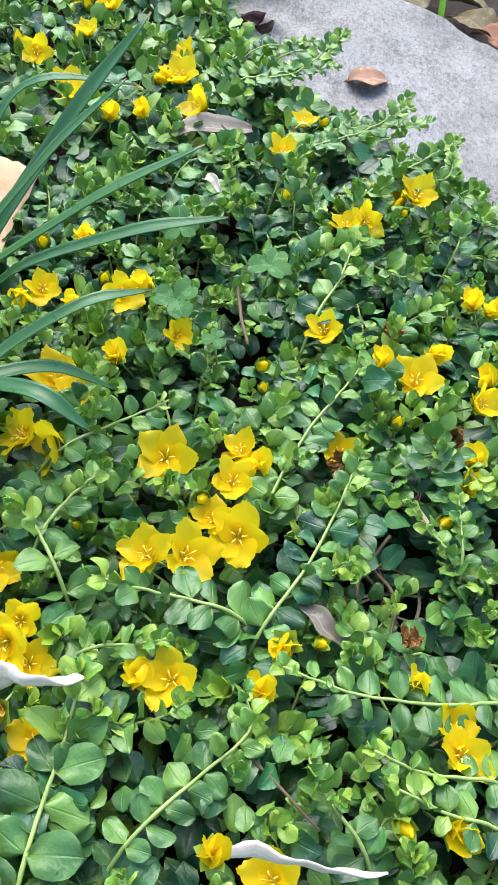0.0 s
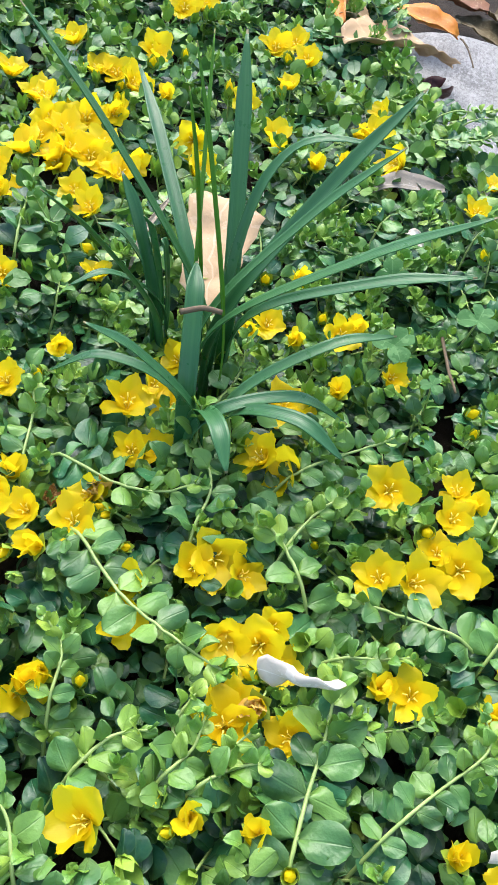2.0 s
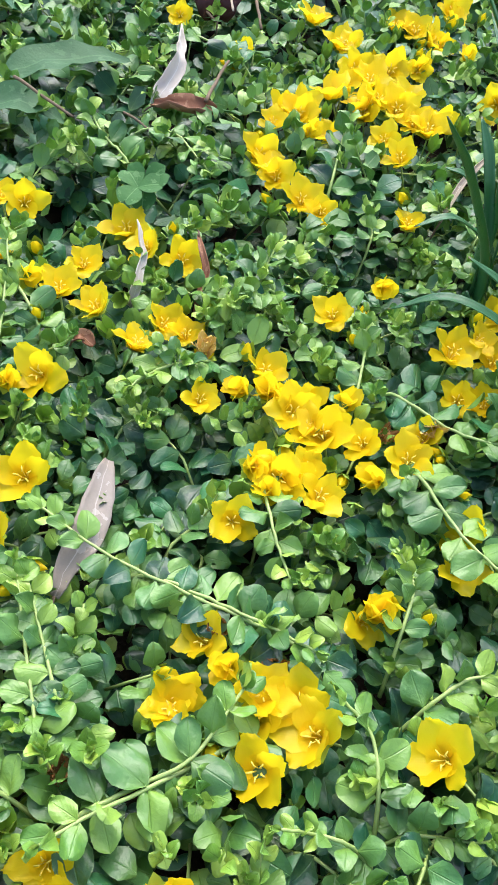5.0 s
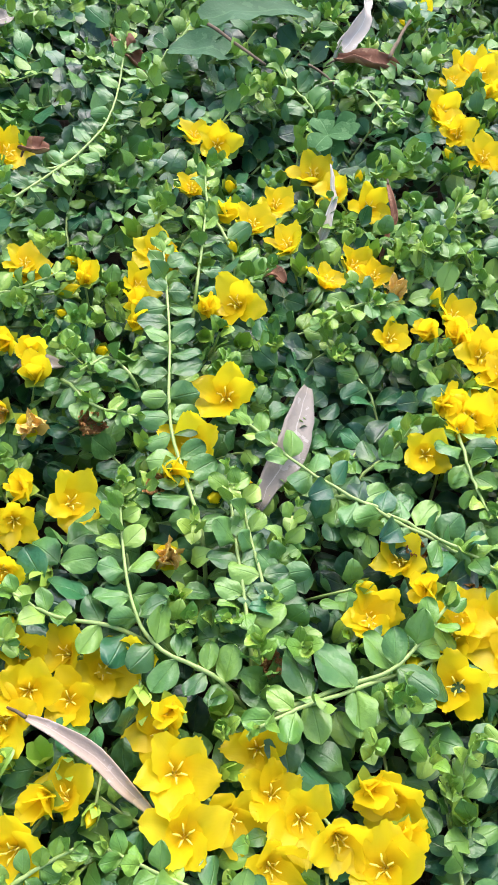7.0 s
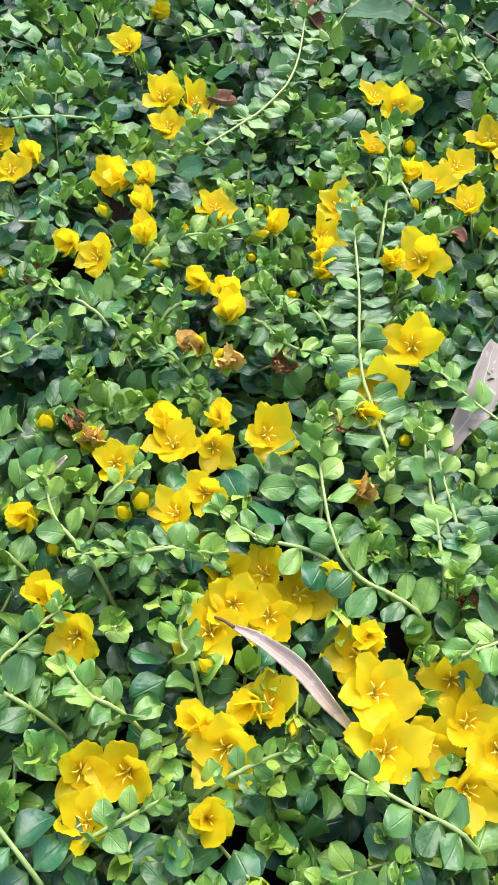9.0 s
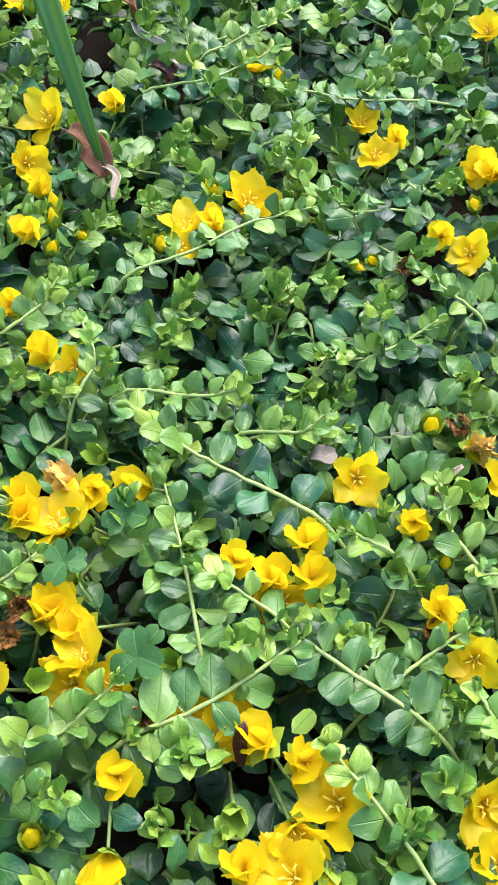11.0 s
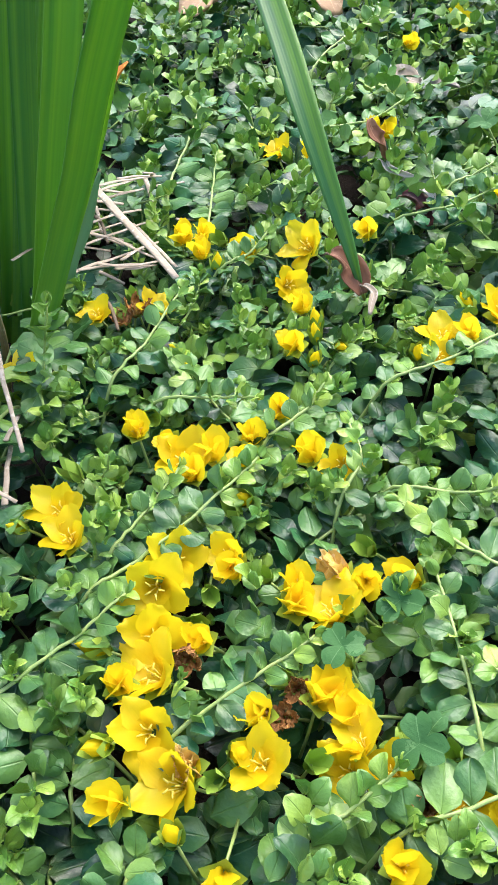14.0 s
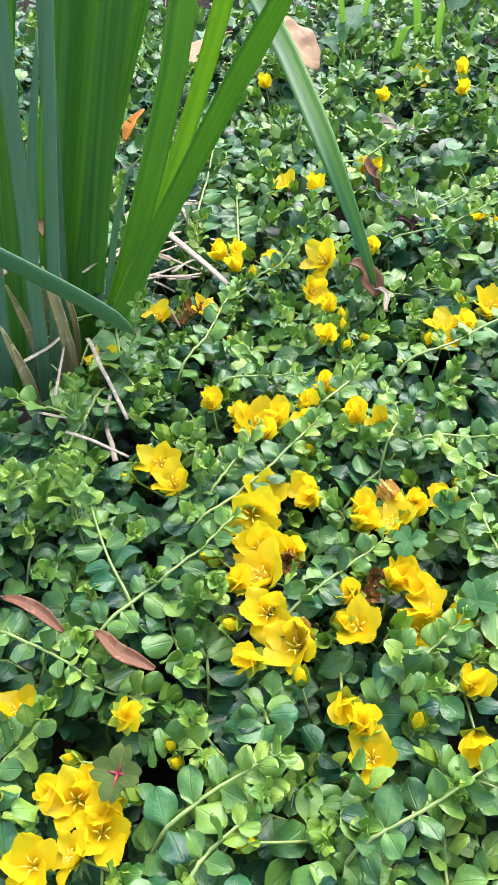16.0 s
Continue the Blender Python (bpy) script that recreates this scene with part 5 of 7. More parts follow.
runner([(-0.069, 0.171, -0.016), (-0.080, 0.185, 0.010), (-0.095, 0.204, 0.015), (-0.105, 0.208, 0.020)], 0.0187)
runner([(0.020, 0.173, -0.015), (0.002, 0.175, 0.010), (-0.021, 0.178, 0.013), (-0.046, 0.178, 0.017), (-0.063, 0.179, 0.020)], 0.0169)
runner([(0.071, 0.073, -0.016), (0.059, 0.086, 0.010), (0.049, 0.096, 0.013), (0.040, 0.106, 0.017), (0.034, 0.118, 0.020)], 0.0139)
runner([(0.129, 0.097, -0.016), (0.112, 0.099, 0.010), (0.090, 0.101, 0.015), (0.067, 0.107, 0.020)], 0.0131)
runner([(-0.205, 0.195, -0.013), (-0.192, 0.183, 0.010), (-0.163, 0.155, 0.013), (-0.137, 0.139, 0.017), (-0.107, 0.125, 0.020)], 0.0171)
runner([(-0.234, 0.233, -0.014), (-0.217, 0.227, 0.010), (-0.186, 0.216, 0.013), (-0.159, 0.214, 0.017), (-0.141, 0.223, 0.020)], 0.0153)
runner([(-0.139, 0.185, -0.015), (-0.138, 0.203, 0.010), (-0.136, 0.229, 0.015), (-0.154, 0.259, 0.020)], 0.0161)
runner([(-0.130, 0.062, -0.017), (-0.121, 0.076, 0.010), (-0.111, 0.090, 0.015), (-0.109, 0.103, 0.020)], 0.0141)
runner([(-0.166, 0.059, -0.017), (-0.155, 0.073, 0.010), (-0.143, 0.088, 0.015), (-0.130, 0.091, 0.020)], 0.0159)
runner([(-0.099, 0.186, -0.016), (-0.092, 0.201, 0.010), (-0.082, 0.222, 0.015), (-0.070, 0.236, 0.020)], 0.0158)
runner([(-0.299, 0.075, -0.014), (-0.282, 0.075, 0.010), (-0.253, 0.075, 0.013), (-0.226, 0.072, 0.017), (-0.205, 0.068, 0.020)], 0.0154)
runner([(-0.230, 0.199, -0.015), (-0.233, 0.216, 0.010), (-0.239, 0.249, 0.015), (-0.247, 0.268, 0.020)], 0.0145)
runner([(-0.265, 0.157, -0.015), (-0.255, 0.141, 0.010), (-0.238, 0.113, 0.015), (-0.225, 0.094, 0.020)], 0.0143)
runner([(-0.299, 0.217, -0.015), (-0.310, 0.203, 0.010), (-0.327, 0.181, 0.015), (-0.333, 0.158, 0.020)], 0.0156)
runner([(-0.303, 0.375, -0.014), (-0.305, 0.393, 0.010), (-0.312, 0.432, 0.015), (-0.315, 0.457, 0.020)], 0.0183)
runner([(-0.450, 0.369, -0.016), (-0.433, 0.372, 0.010), (-0.410, 0.376, 0.015), (-0.370, 0.342, 0.020)], 0.0167)
runner([(-0.157, 0.014, -0.017), (-0.165, 0.030, 0.010), (-0.174, 0.047, 0.015), (-0.191, 0.055, 0.020)], 0.0159)
runner([(-0.101, 0.078, -0.020), (-0.113, 0.090, 0.010), (-0.121, 0.097, 0.015), (-0.115, 0.113, 0.020)], 0.0162)
runner([(-0.173, 0.080, -0.016), (-0.175, 0.097, 0.010), (-0.177, 0.119, 0.015), (-0.189, 0.130, 0.020)], 0.0136)
runner([(-0.391, 0.491, -0.015), (-0.409, 0.494, 0.010), (-0.444, 0.501, 0.015), (-0.468, 0.484, 0.020)], 0.0177)
runner([(-0.288, 0.283, -0.016), (-0.299, 0.270, 0.010), (-0.315, 0.251, 0.015), (-0.322, 0.222, 0.020)], 0.0148)
runner([(-0.194, 0.071, -0.014), (-0.211, 0.072, 0.010), (-0.245, 0.073, 0.013), (-0.296, 0.073, 0.017), (-0.338, 0.081, 0.020)], 0.0150)
runner([(-0.270, -0.008, -0.015), (-0.282, 0.005, 0.010), (-0.301, 0.026, 0.015), (-0.324, 0.051, 0.020)], 0.0144)
runner([(-0.273, -0.037, -0.014), (-0.261, -0.023, 0.010), (-0.245, -0.004, 0.013), (-0.232, 0.011, 0.017), (-0.225, 0.042, 0.020)], 0.0202)
runner([(-0.153, 0.012, -0.018), (-0.169, 0.008, 0.010), (-0.182, 0.005, 0.015), (-0.194, -0.000, 0.020)], 0.0137)
runner([(-0.388, 0.177, -0.015), (-0.402, 0.189, 0.010), (-0.427, 0.208, 0.015), (-0.440, 0.226, 0.020)], 0.0165)
runner([(-0.316, 0.017, -0.013), (-0.328, 0.029, 0.010), (-0.364, 0.065, 0.013), (-0.393, 0.111, 0.017), (-0.429, 0.163, 0.020)], 0.0156)
runner([(-0.275, -0.019, -0.014), (-0.286, -0.005, 0.010), (-0.309, 0.025, 0.015), (-0.329, 0.052, 0.020)], 0.0148)
runner([(-0.269, -0.025, -0.014), (-0.287, -0.026, 0.010), (-0.316, -0.027, 0.013), (-0.336, -0.013, 0.017), (-0.361, 0.019, 0.020)], 0.0141)
runner([(-0.206, 0.042, -0.014), (-0.217, 0.028, 0.010), (-0.237, 0.002, 0.013), (-0.255, -0.021, 0.017), (-0.266, -0.038, 0.020)], 0.0202)
runner([(-0.310, -0.021, -0.015), (-0.326, -0.027, 0.010), (-0.353, -0.038, 0.015), (-0.369, -0.040, 0.020)], 0.0158)
runner([(-0.399, -0.073, -0.018), (-0.384, -0.066, 0.010), (-0.372, -0.060, 0.015), (-0.359, -0.056, 0.020)], 0.0146)
runner([(-0.528, 0.159, -0.014), (-0.522, 0.176, 0.010), (-0.512, 0.205, 0.013), (-0.519, 0.252, 0.017), (-0.557, 0.327, 0.020)], 0.0144)
runner([(-0.221, -0.085, -0.015), (-0.238, -0.088, 0.010), (-0.263, -0.093, 0.015), (-0.289, -0.097, 0.020)], 0.0141)
runner([(-0.320, -0.135, -0.019), (-0.311, -0.121, 0.010), (-0.305, -0.111, 0.015), (-0.298, -0.102, 0.020)], 0.0119)
runner([(-0.436, 0.069, -0.016), (-0.420, 0.063, 0.010), (-0.399, 0.055, 0.015), (-0.377, 0.057, 0.020)], 0.0122)
runner([(-0.395, 0.137, -0.015), (-0.402, 0.153, 0.010), (-0.415, 0.181, 0.015), (-0.423, 0.197, 0.020)], 0.0155)
runner([(-0.497, 0.070, -0.016), (-0.484, 0.082, 0.010), (-0.470, 0.096, 0.015), (-0.456, 0.115, 0.020)], 0.0129)
runner([(-0.408, 0.329, -0.015), (-0.424, 0.338, 0.010), (-0.448, 0.350, 0.015), (-0.472, 0.372, 0.020)], 0.0163)
runner([(-0.326, -0.103, -0.019), (-0.341, -0.094, 0.010), (-0.351, -0.089, 0.015), (-0.356, -0.080, 0.020)], 0.0144)
runner([(-0.378, 0.079, -0.018), (-0.394, 0.081, 0.010), (-0.408, 0.083, 0.015), (-0.412, 0.065, 0.020)], 0.0145)
runner([(-0.460, 0.022, -0.020), (-0.455, 0.037, 0.010), (-0.453, 0.047, 0.015), (-0.464, 0.046, 0.020)], 0.0128)
runner([(-0.437, -0.102, -0.014), (-0.455, -0.107, 0.010), (-0.487, -0.116, 0.013), (-0.509, -0.124, 0.017), (-0.538, -0.129, 0.020)], 0.0162)
runner([(-0.434, -0.183, -0.015), (-0.449, -0.174, 0.010), (-0.479, -0.155, 0.015), (-0.514, -0.136, 0.020)], 0.0122)
runner([(-0.362, -0.134, -0.013), (-0.379, -0.138, 0.010), (-0.420, -0.146, 0.013), (-0.446, -0.150, 0.017), (-0.471, -0.157, 0.020)], 0.0140)
runner([(-0.450, -0.228, -0.015), (-0.444, -0.212, 0.010), (-0.433, -0.185, 0.015), (-0.426, -0.150, 0.020)], 0.0167)
runner([(-0.327, -0.178, -0.016), (-0.345, -0.175, 0.010), (-0.368, -0.171, 0.015), (-0.396, -0.169, 0.020)], 0.0141)
runner([(-0.400, -0.157, -0.017), (-0.397, -0.140, 0.010), (-0.394, -0.121, 0.015), (-0.390, -0.106, 0.020)], 0.0115)
runner([(-0.575, 0.147, -0.014), (-0.587, 0.133, 0.010), (-0.619, 0.094, 0.015), (-0.654, 0.062, 0.020)], 0.0129)
runner([(-0.610, -0.091, -0.014), (-0.603, -0.075, 0.010), (-0.593, -0.050, 0.013), (-0.584, -0.015, 0.017), (-0.569, 0.011, 0.020)], 0.0129)
runner([(-0.502, -0.055, -0.017), (-0.496, -0.038, 0.010), (-0.489, -0.020, 0.015), (-0.485, -0.004, 0.020)], 0.0129)
runner([(-0.517, -0.112, -0.016), (-0.504, -0.100, 0.010), (-0.487, -0.086, 0.015), (-0.484, -0.072, 0.020)], 0.0123)
runner([(-0.566, -0.127, -0.015), (-0.551, -0.118, 0.010), (-0.525, -0.101, 0.015), (-0.515, -0.085, 0.020)], 0.0125)
runner([(-0.358, -0.039, -0.015), (-0.369, -0.052, 0.010), (-0.386, -0.073, 0.015), (-0.401, -0.088, 0.020)], 0.0123)
runner([(-0.342, -0.176, -0.018), (-0.335, -0.161, 0.010), (-0.328, -0.148, 0.015), (-0.320, -0.135, 0.020)], 0.0114)
runner([(-0.513, 0.221, -0.014), (-0.513, 0.203, 0.010), (-0.514, 0.156, 0.015), (-0.518, 0.129, 0.020)], 0.0127)
runner([(-0.406, -0.095, -0.018), (-0.422, -0.099, 0.010), (-0.436, -0.103, 0.015), (-0.446, -0.110, 0.020)], 0.0151)
runner([(-0.724, 0.065, -0.016), (-0.714, 0.079, 0.010), (-0.700, 0.098, 0.015), (-0.697, 0.127, 0.020)], 0.0150)
runner([(-0.382, -0.085, -0.016), (-0.399, -0.082, 0.010), (-0.419, -0.078, 0.015), (-0.433, -0.068, 0.020)], 0.0135)
runner([(-0.413, -0.076, -0.019), (-0.411, -0.059, 0.010), (-0.409, -0.048, 0.015), (-0.406, -0.039, 0.020)], 0.0131)
runner([(-0.335, -0.116, -0.019), (-0.351, -0.121, 0.010), (-0.363, -0.124, 0.015), (-0.375, -0.122, 0.020)], 0.0143)
runner([(-0.458, 0.019, -0.017), (-0.475, 0.018, 0.010), (-0.495, 0.017, 0.015), (-0.512, 0.013, 0.020)], 0.0116)
runner([(-0.417, 0.024, -0.017), (-0.434, 0.020, 0.010), (-0.451, 0.017, 0.015), (-0.463, 0.016, 0.020)], 0.0121)
runner([(-0.520, -0.269, -0.016), (-0.517, -0.252, 0.010), (-0.515, -0.231, 0.015), (-0.511, -0.193, 0.020)], 0.0130)
runner([(-0.592, -0.264, -0.014), (-0.590, -0.246, 0.010), (-0.589, -0.222, 0.013), (-0.591, -0.189, 0.017), (-0.596, -0.156, 0.020)], 0.0141)
runner([(-0.597, -0.247, -0.016), (-0.601, -0.230, 0.010), (-0.606, -0.211, 0.015), (-0.614, -0.185, 0.020)], 0.0127)
runner([(-0.464, -0.254, -0.018), (-0.461, -0.237, 0.010), (-0.458, -0.222, 0.015), (-0.457, -0.203, 0.020)], 0.0144)
runner([(-0.695, -0.189, -0.015), (-0.699, -0.172, 0.010), (-0.707, -0.146, 0.015), (-0.726, -0.111, 0.020)], 0.0129)
runner([(-0.743, -0.098, -0.017), (-0.738, -0.081, 0.010), (-0.733, -0.063, 0.015), (-0.739, -0.040, 0.020)], 0.0131)
runner([(-0.682, -0.174, -0.015), (-0.668, -0.163, 0.010), (-0.646, -0.146, 0.015), (-0.628, -0.134, 0.020)], 0.0124)
runner([(-0.612, -0.158, -0.016), (-0.611, -0.141, 0.010), (-0.610, -0.120, 0.015), (-0.614, -0.105, 0.020)], 0.0135)
runner([(-0.755, -0.026, -0.017), (-0.764, -0.011, 0.010), (-0.772, 0.003, 0.015), (-0.777, 0.011, 0.020)], 0.0142)
runner([(-0.555, -0.155, -0.017), (-0.562, -0.139, 0.010), (-0.570, -0.121, 0.015), (-0.587, -0.114, 0.020)], 0.0128)
runner([(-0.710, 0.044, -0.016), (-0.706, 0.061, 0.010), (-0.701, 0.081, 0.015), (-0.695, 0.113, 0.020)], 0.0117)
runner([(-0.569, -0.337, -0.014), (-0.570, -0.319, 0.010), (-0.571, -0.290, 0.013), (-0.571, -0.257, 0.017), (-0.573, -0.236, 0.020)], 0.0154)
runner([(-0.558, -0.304, -0.015), (-0.575, -0.300, 0.010), (-0.604, -0.293, 0.015), (-0.644, -0.278, 0.020)], 0.0148)
runner([(-0.480, -0.367, -0.016), (-0.476, -0.350, 0.010), (-0.472, -0.325, 0.015), (-0.465, -0.302, 0.020)], 0.0160)
runner([(-0.427, -0.316, -0.015), (-0.421, -0.300, 0.010), (-0.413, -0.275, 0.015), (-0.406, -0.245, 0.020)], 0.0163)
runner([(-0.619, -0.360, -0.015), (-0.602, -0.355, 0.010), (-0.571, -0.344, 0.015), (-0.545, -0.339, 0.020)], 0.0143)
runner([(-0.703, -0.238, -0.017), (-0.715, -0.250, 0.010), (-0.726, -0.262, 0.015), (-0.739, -0.268, 0.020)], 0.0176)
runner([(-0.727, -0.208, -0.015), (-0.715, -0.222, 0.010), (-0.695, -0.246, 0.015), (-0.675, -0.272, 0.020)], 0.0172)
runner([(-0.826, -0.065, -0.014), (-0.838, -0.052, 0.010), (-0.874, -0.012, 0.015), (-0.910, 0.024, 0.020)], 0.0183)
runner([(-0.686, -0.328, -0.016), (-0.680, -0.311, 0.010), (-0.673, -0.293, 0.015), (-0.672, -0.282, 0.020)], 0.0172)
runner([(-0.833, 0.043, -0.014), (-0.822, 0.058, 0.010), (-0.801, 0.088, 0.015), (-0.801, 0.127, 0.020)], 0.0143)
runner([(-0.715, 0.008, -0.014), (-0.704, 0.022, 0.010), (-0.683, 0.051, 0.015), (-0.675, 0.098, 0.020)], 0.0126)
runner([(-0.903, 0.109, -0.014), (-0.909, 0.126, 0.010), (-0.925, 0.177, 0.015), (-0.923, 0.213, 0.020)], 0.0172)
runner([(-0.452, -0.376, -0.019), (-0.454, -0.359, 0.010), (-0.456, -0.346, 0.015), (-0.454, -0.329, 0.020)], 0.0163)
runner([(-0.764, -0.166, -0.014), (-0.750, -0.177, 0.010), (-0.718, -0.203, 0.015), (-0.689, -0.213, 0.020)], 0.0222)
runner([(-0.103, 0.065, -0.018), (-0.098, 0.081, 0.010), (-0.095, 0.094, 0.015), (-0.089, 0.101, 0.020)], 0.0133)
runner([(-0.122, 0.064, -0.017), (-0.108, 0.074, 0.010), (-0.095, 0.085, 0.015), (-0.082, 0.090, 0.020)], 0.0156)
runner([(-0.075, 0.148, -0.017), (-0.058, 0.150, 0.010), (-0.040, 0.152, 0.015), (-0.026, 0.154, 0.020)], 0.0118)
runner([(-0.763, -0.073, -0.015), (-0.777, -0.062, 0.010), (-0.804, -0.040, 0.015), (-0.835, -0.015, 0.020)], 0.0145)
runner([(-0.713, -0.209, -0.014), (-0.728, -0.199, 0.010), (-0.761, -0.179, 0.015), (-0.775, -0.160, 0.020)], 0.0162)
runner([(-0.058, 0.678, -0.015), (-0.041, 0.682, 0.010), (-0.010, 0.691, 0.015), (0.003, 0.691, 0.020)], 0.0116)
runner([(-0.034, 0.671, -0.015), (-0.018, 0.678, 0.010), (0.008, 0.690, 0.015), (0.031, 0.711, 0.020)], 0.0117)
runner([(-0.045, 0.639, -0.015), (-0.028, 0.643, 0.010), (0.002, 0.651, 0.015), (0.026, 0.655, 0.020)], 0.0112)
runner([(0.007, 0.570, -0.015), (0.024, 0.576, 0.010), (0.056, 0.587, 0.015), (0.082, 0.625, 0.020)], 0.0107)
runner([(0.014, 0.577, -0.014), (0.032, 0.580, 0.010), (0.068, 0.586, 0.015), (0.098, 0.594, 0.020)], 0.0106)
runner([(0.055, 0.522, -0.015), (0.069, 0.533, 0.010), (0.096, 0.553, 0.015), (0.118, 0.573, 0.020)], 0.0110)
runner([(0.055, 0.524, -0.015), (0.073, 0.526, 0.010), (0.107, 0.530, 0.015), (0.112, 0.558, 0.020)], 0.0108)
runner([(0.007, 0.539, -0.015), (0.017, 0.554, 0.010), (0.031, 0.577, 0.015), (0.040, 0.590, 0.020)], 0.0112)


# ---- dry leaves and litter ----
dry_leaf((0.043, 0.768, -0.048), (0.078, 0.778, -0.046), 0.0300, LIGHT_BROWN, "small curled brown dry leaf on the grey stone", 0.2, 0.55)
dry_leaf((-0.172, 0.366, 0.006), (-0.180, 0.450, 0.032), 0.0500, TAN, "broad smooth tan dry leaf behind the grass tuft", 0.05, 0.35)
dry_leaf((-0.091, 0.122, 0.036), (-0.053, 0.127, 0.030), 0.0150, WHITE, "curled bleached white dry leaf on the green cover", -0.2, 0.6)
dry_leaf((0.009, 0.073, 0.030), (0.067, 0.073, 0.022), 0.0098, WHITE, "long bleached white rolled dry leaf", 0.08, 0.7)
dry_leaf((0.032, 0.191, 0.002), (0.055, 0.173, -0.002), 0.0118, GREY, "shrivelled greyish pink dry leaf", 0.3, 1.5)
dry_leaf((-0.055, 0.493, 0.012), (-0.043, 0.484, 0.012), 0.0076, WHITE, "white sliver of a dry leaf", 0.1, 1.2)
dry_leaf((-0.088, 0.550, 0.004), (-0.031, 0.573, 0.004), 0.0194, GREY, "narrow greyish dry leaf half under the plants", 0.15, 0.8)
dry_leaf((-0.142, 0.800, 0.004), (-0.031, 0.863, -0.026), 0.0657, TAN, "long pale tan dry leaf at the stone edge", 0.12, 0.6)
dry_leaf((-0.026, 0.938, -0.030), (-0.097, 0.959, -0.020), 0.0424, ORANGE, "bright orange and yellow fallen leaf", 0.15, 0.7)
dry_leaf((-0.195, 0.889, 0.000), (-0.149, 0.840, 0.000), 0.0223, ORANGE, "rusty orange curled fallen leaf", 0.3, 1.2)
dry_leaf((-0.165, 0.865, -0.005), (-0.123, 0.876, -0.010), 0.0386, TAN, "pale brown curled dry leaf", 0.2, 0.9)
dry_leaf((0.046, 1.040, -0.075), (-0.030, 1.089, -0.070), 0.0588, OLIVE, "olive brown fallen leaf beside the stone", 0.1, 0.5)
dry_leaf((0.045, 1.015, -0.075), (0.104, 1.077, -0.070), 0.0546, OLIVE, "yellowish brown fallen leaf on dark soil", 0.2, 0.6)
dry_leaf((0.085, 0.989, -0.070), (0.141, 1.060, -0.065), 0.0482, OLIVE, "buff fallen leaf on dark soil", 0.15, 0.6)
dry_leaf((0.107, 1.146, -0.075), (0.140, 1.117, -0.075), 0.0436, BROWN, "brown fallen leaf on dark soil", 0.3, 0.8)
dry_leaf((-0.060, 0.785, -0.020), (-0.036, 0.792, -0.030), 0.0282, DARK, "dark crumpled dry leaf by the stone", 0.5, 1.6)
dry_leaf((0.085, 0.977, -0.062), (0.129, 0.974, -0.060), 0.0363, OLIVE, "olive brown fallen leaf behind the stone", 0.2, 0.7)
dry_leaf((0.152, 0.964, -0.062), (0.201, 0.931, -0.060), 0.0435, OLIVE, "dull yellowish fallen leaf behind the stone", 0.15, 0.6)
dry_leaf((0.175, 0.932, -0.062), (0.209, 0.897, -0.060), 0.0319, BROWN, "dark brown fallen leaf behind the stone", 0.2, 0.8)
dry_leaf((0.123, 1.001, -0.062), (0.190, 0.985, -0.060), 0.0490, OLIVE, "dull brown fallen leaf behind the stone", 0.15, 0.6)
dry_leaf((0.018, 1.108, -0.062), (0.075, 1.081, -0.060), 0.0639, OLIVE, "dull olive fallen leaf on dark soil", 0.15, 0.6)
dry_leaf((-0.053, 1.132, -0.065), (0.011, 1.099, -0.060), 0.0540, BROWN, "brown fallen leaf on dark soil", 0.15, 0.6)
dry_leaf((-0.456, 0.557, 0.004), (-0.468, 0.587, 0.050), 0.0476, DARK, "large dark red-brown glossy fallen leaf", 0.1, 0.5)
dry_leaf((-0.437, 0.409, 0.008), (-0.442, 0.454, 0.045), 0.0146, WHITE, "pale bleached dry leaf standing up", 0.2, 1.0)
dry_leaf((-0.437, 0.403, 0.012), (-0.397, 0.417, 0.014), 0.0194, BROWN, "curled reddish brown dry leaf", -0.3, 1.5)
dry_leaf((-0.350, 0.279, 0.022), (-0.333, 0.240, 0.000), 0.0040, BROWN, "thin curled brown dry leaf", 0.2, 1.4)
dry_leaf((-0.312, 0.052, 0.006), (-0.323, 0.120, 0.014), 0.0140, GREY, "flat greyish brown dry leaf among the leaves", 0.1, 0.5)
dry_leaf((-0.643, 0.251, 0.018), (-0.630, 0.298, 0.018), 0.0205, GREY, "grey-white withered leaf with a violet tint", 0.2, 1.2)
dry_leaf((-0.559, 0.319, 0.020), (-0.536, 0.314, 0.008), 0.0174, BROWN, "rusty brown withered curled leaf", 0.4, 1.4)
dry_leaf((-0.753, 0.056, 0.012), (-0.763, 0.052, 0.040), 0.0137, BROWN, "pale-edged brown dry leaf standing up", 0.3, 1.3)
dry_leaf((-0.757, 0.057, 0.012), (-0.731, 0.059, 0.012), 0.0074, WHITE, "white curled scrap of dry leaf", 0.4, 1.5)
dry_leaf((-0.713, 0.033, 0.016), (-0.692, 0.035, 0.004), 0.0130, DARK, "dark red-brown curled dry leaf", 0.3, 1.2)
dry_leaf((-0.708, 0.044, 0.018), (-0.691, 0.039, 0.010), 0.0052, WHITE, "white edge of a dry leaf", 0.3, 1.4)
dry_leaf((-0.681, -0.047, 0.030), (-0.661, -0.042, 0.012), 0.0151, BROWN, "curled reddish brown dry leaf", 0.3, 1.2)
dry_leaf((-0.666, -0.040, 0.014), (-0.648, -0.049, 0.010), 0.0041, STRAW, "thin curled dry leaf tip", 0.4, 1.5)
dry_leaf((-0.536, 0.189, 0.016), (-0.525, 0.196, 0.016), 0.0163, BROWN, "small brown dry leaf beside a flower", 0.3, 1.3)
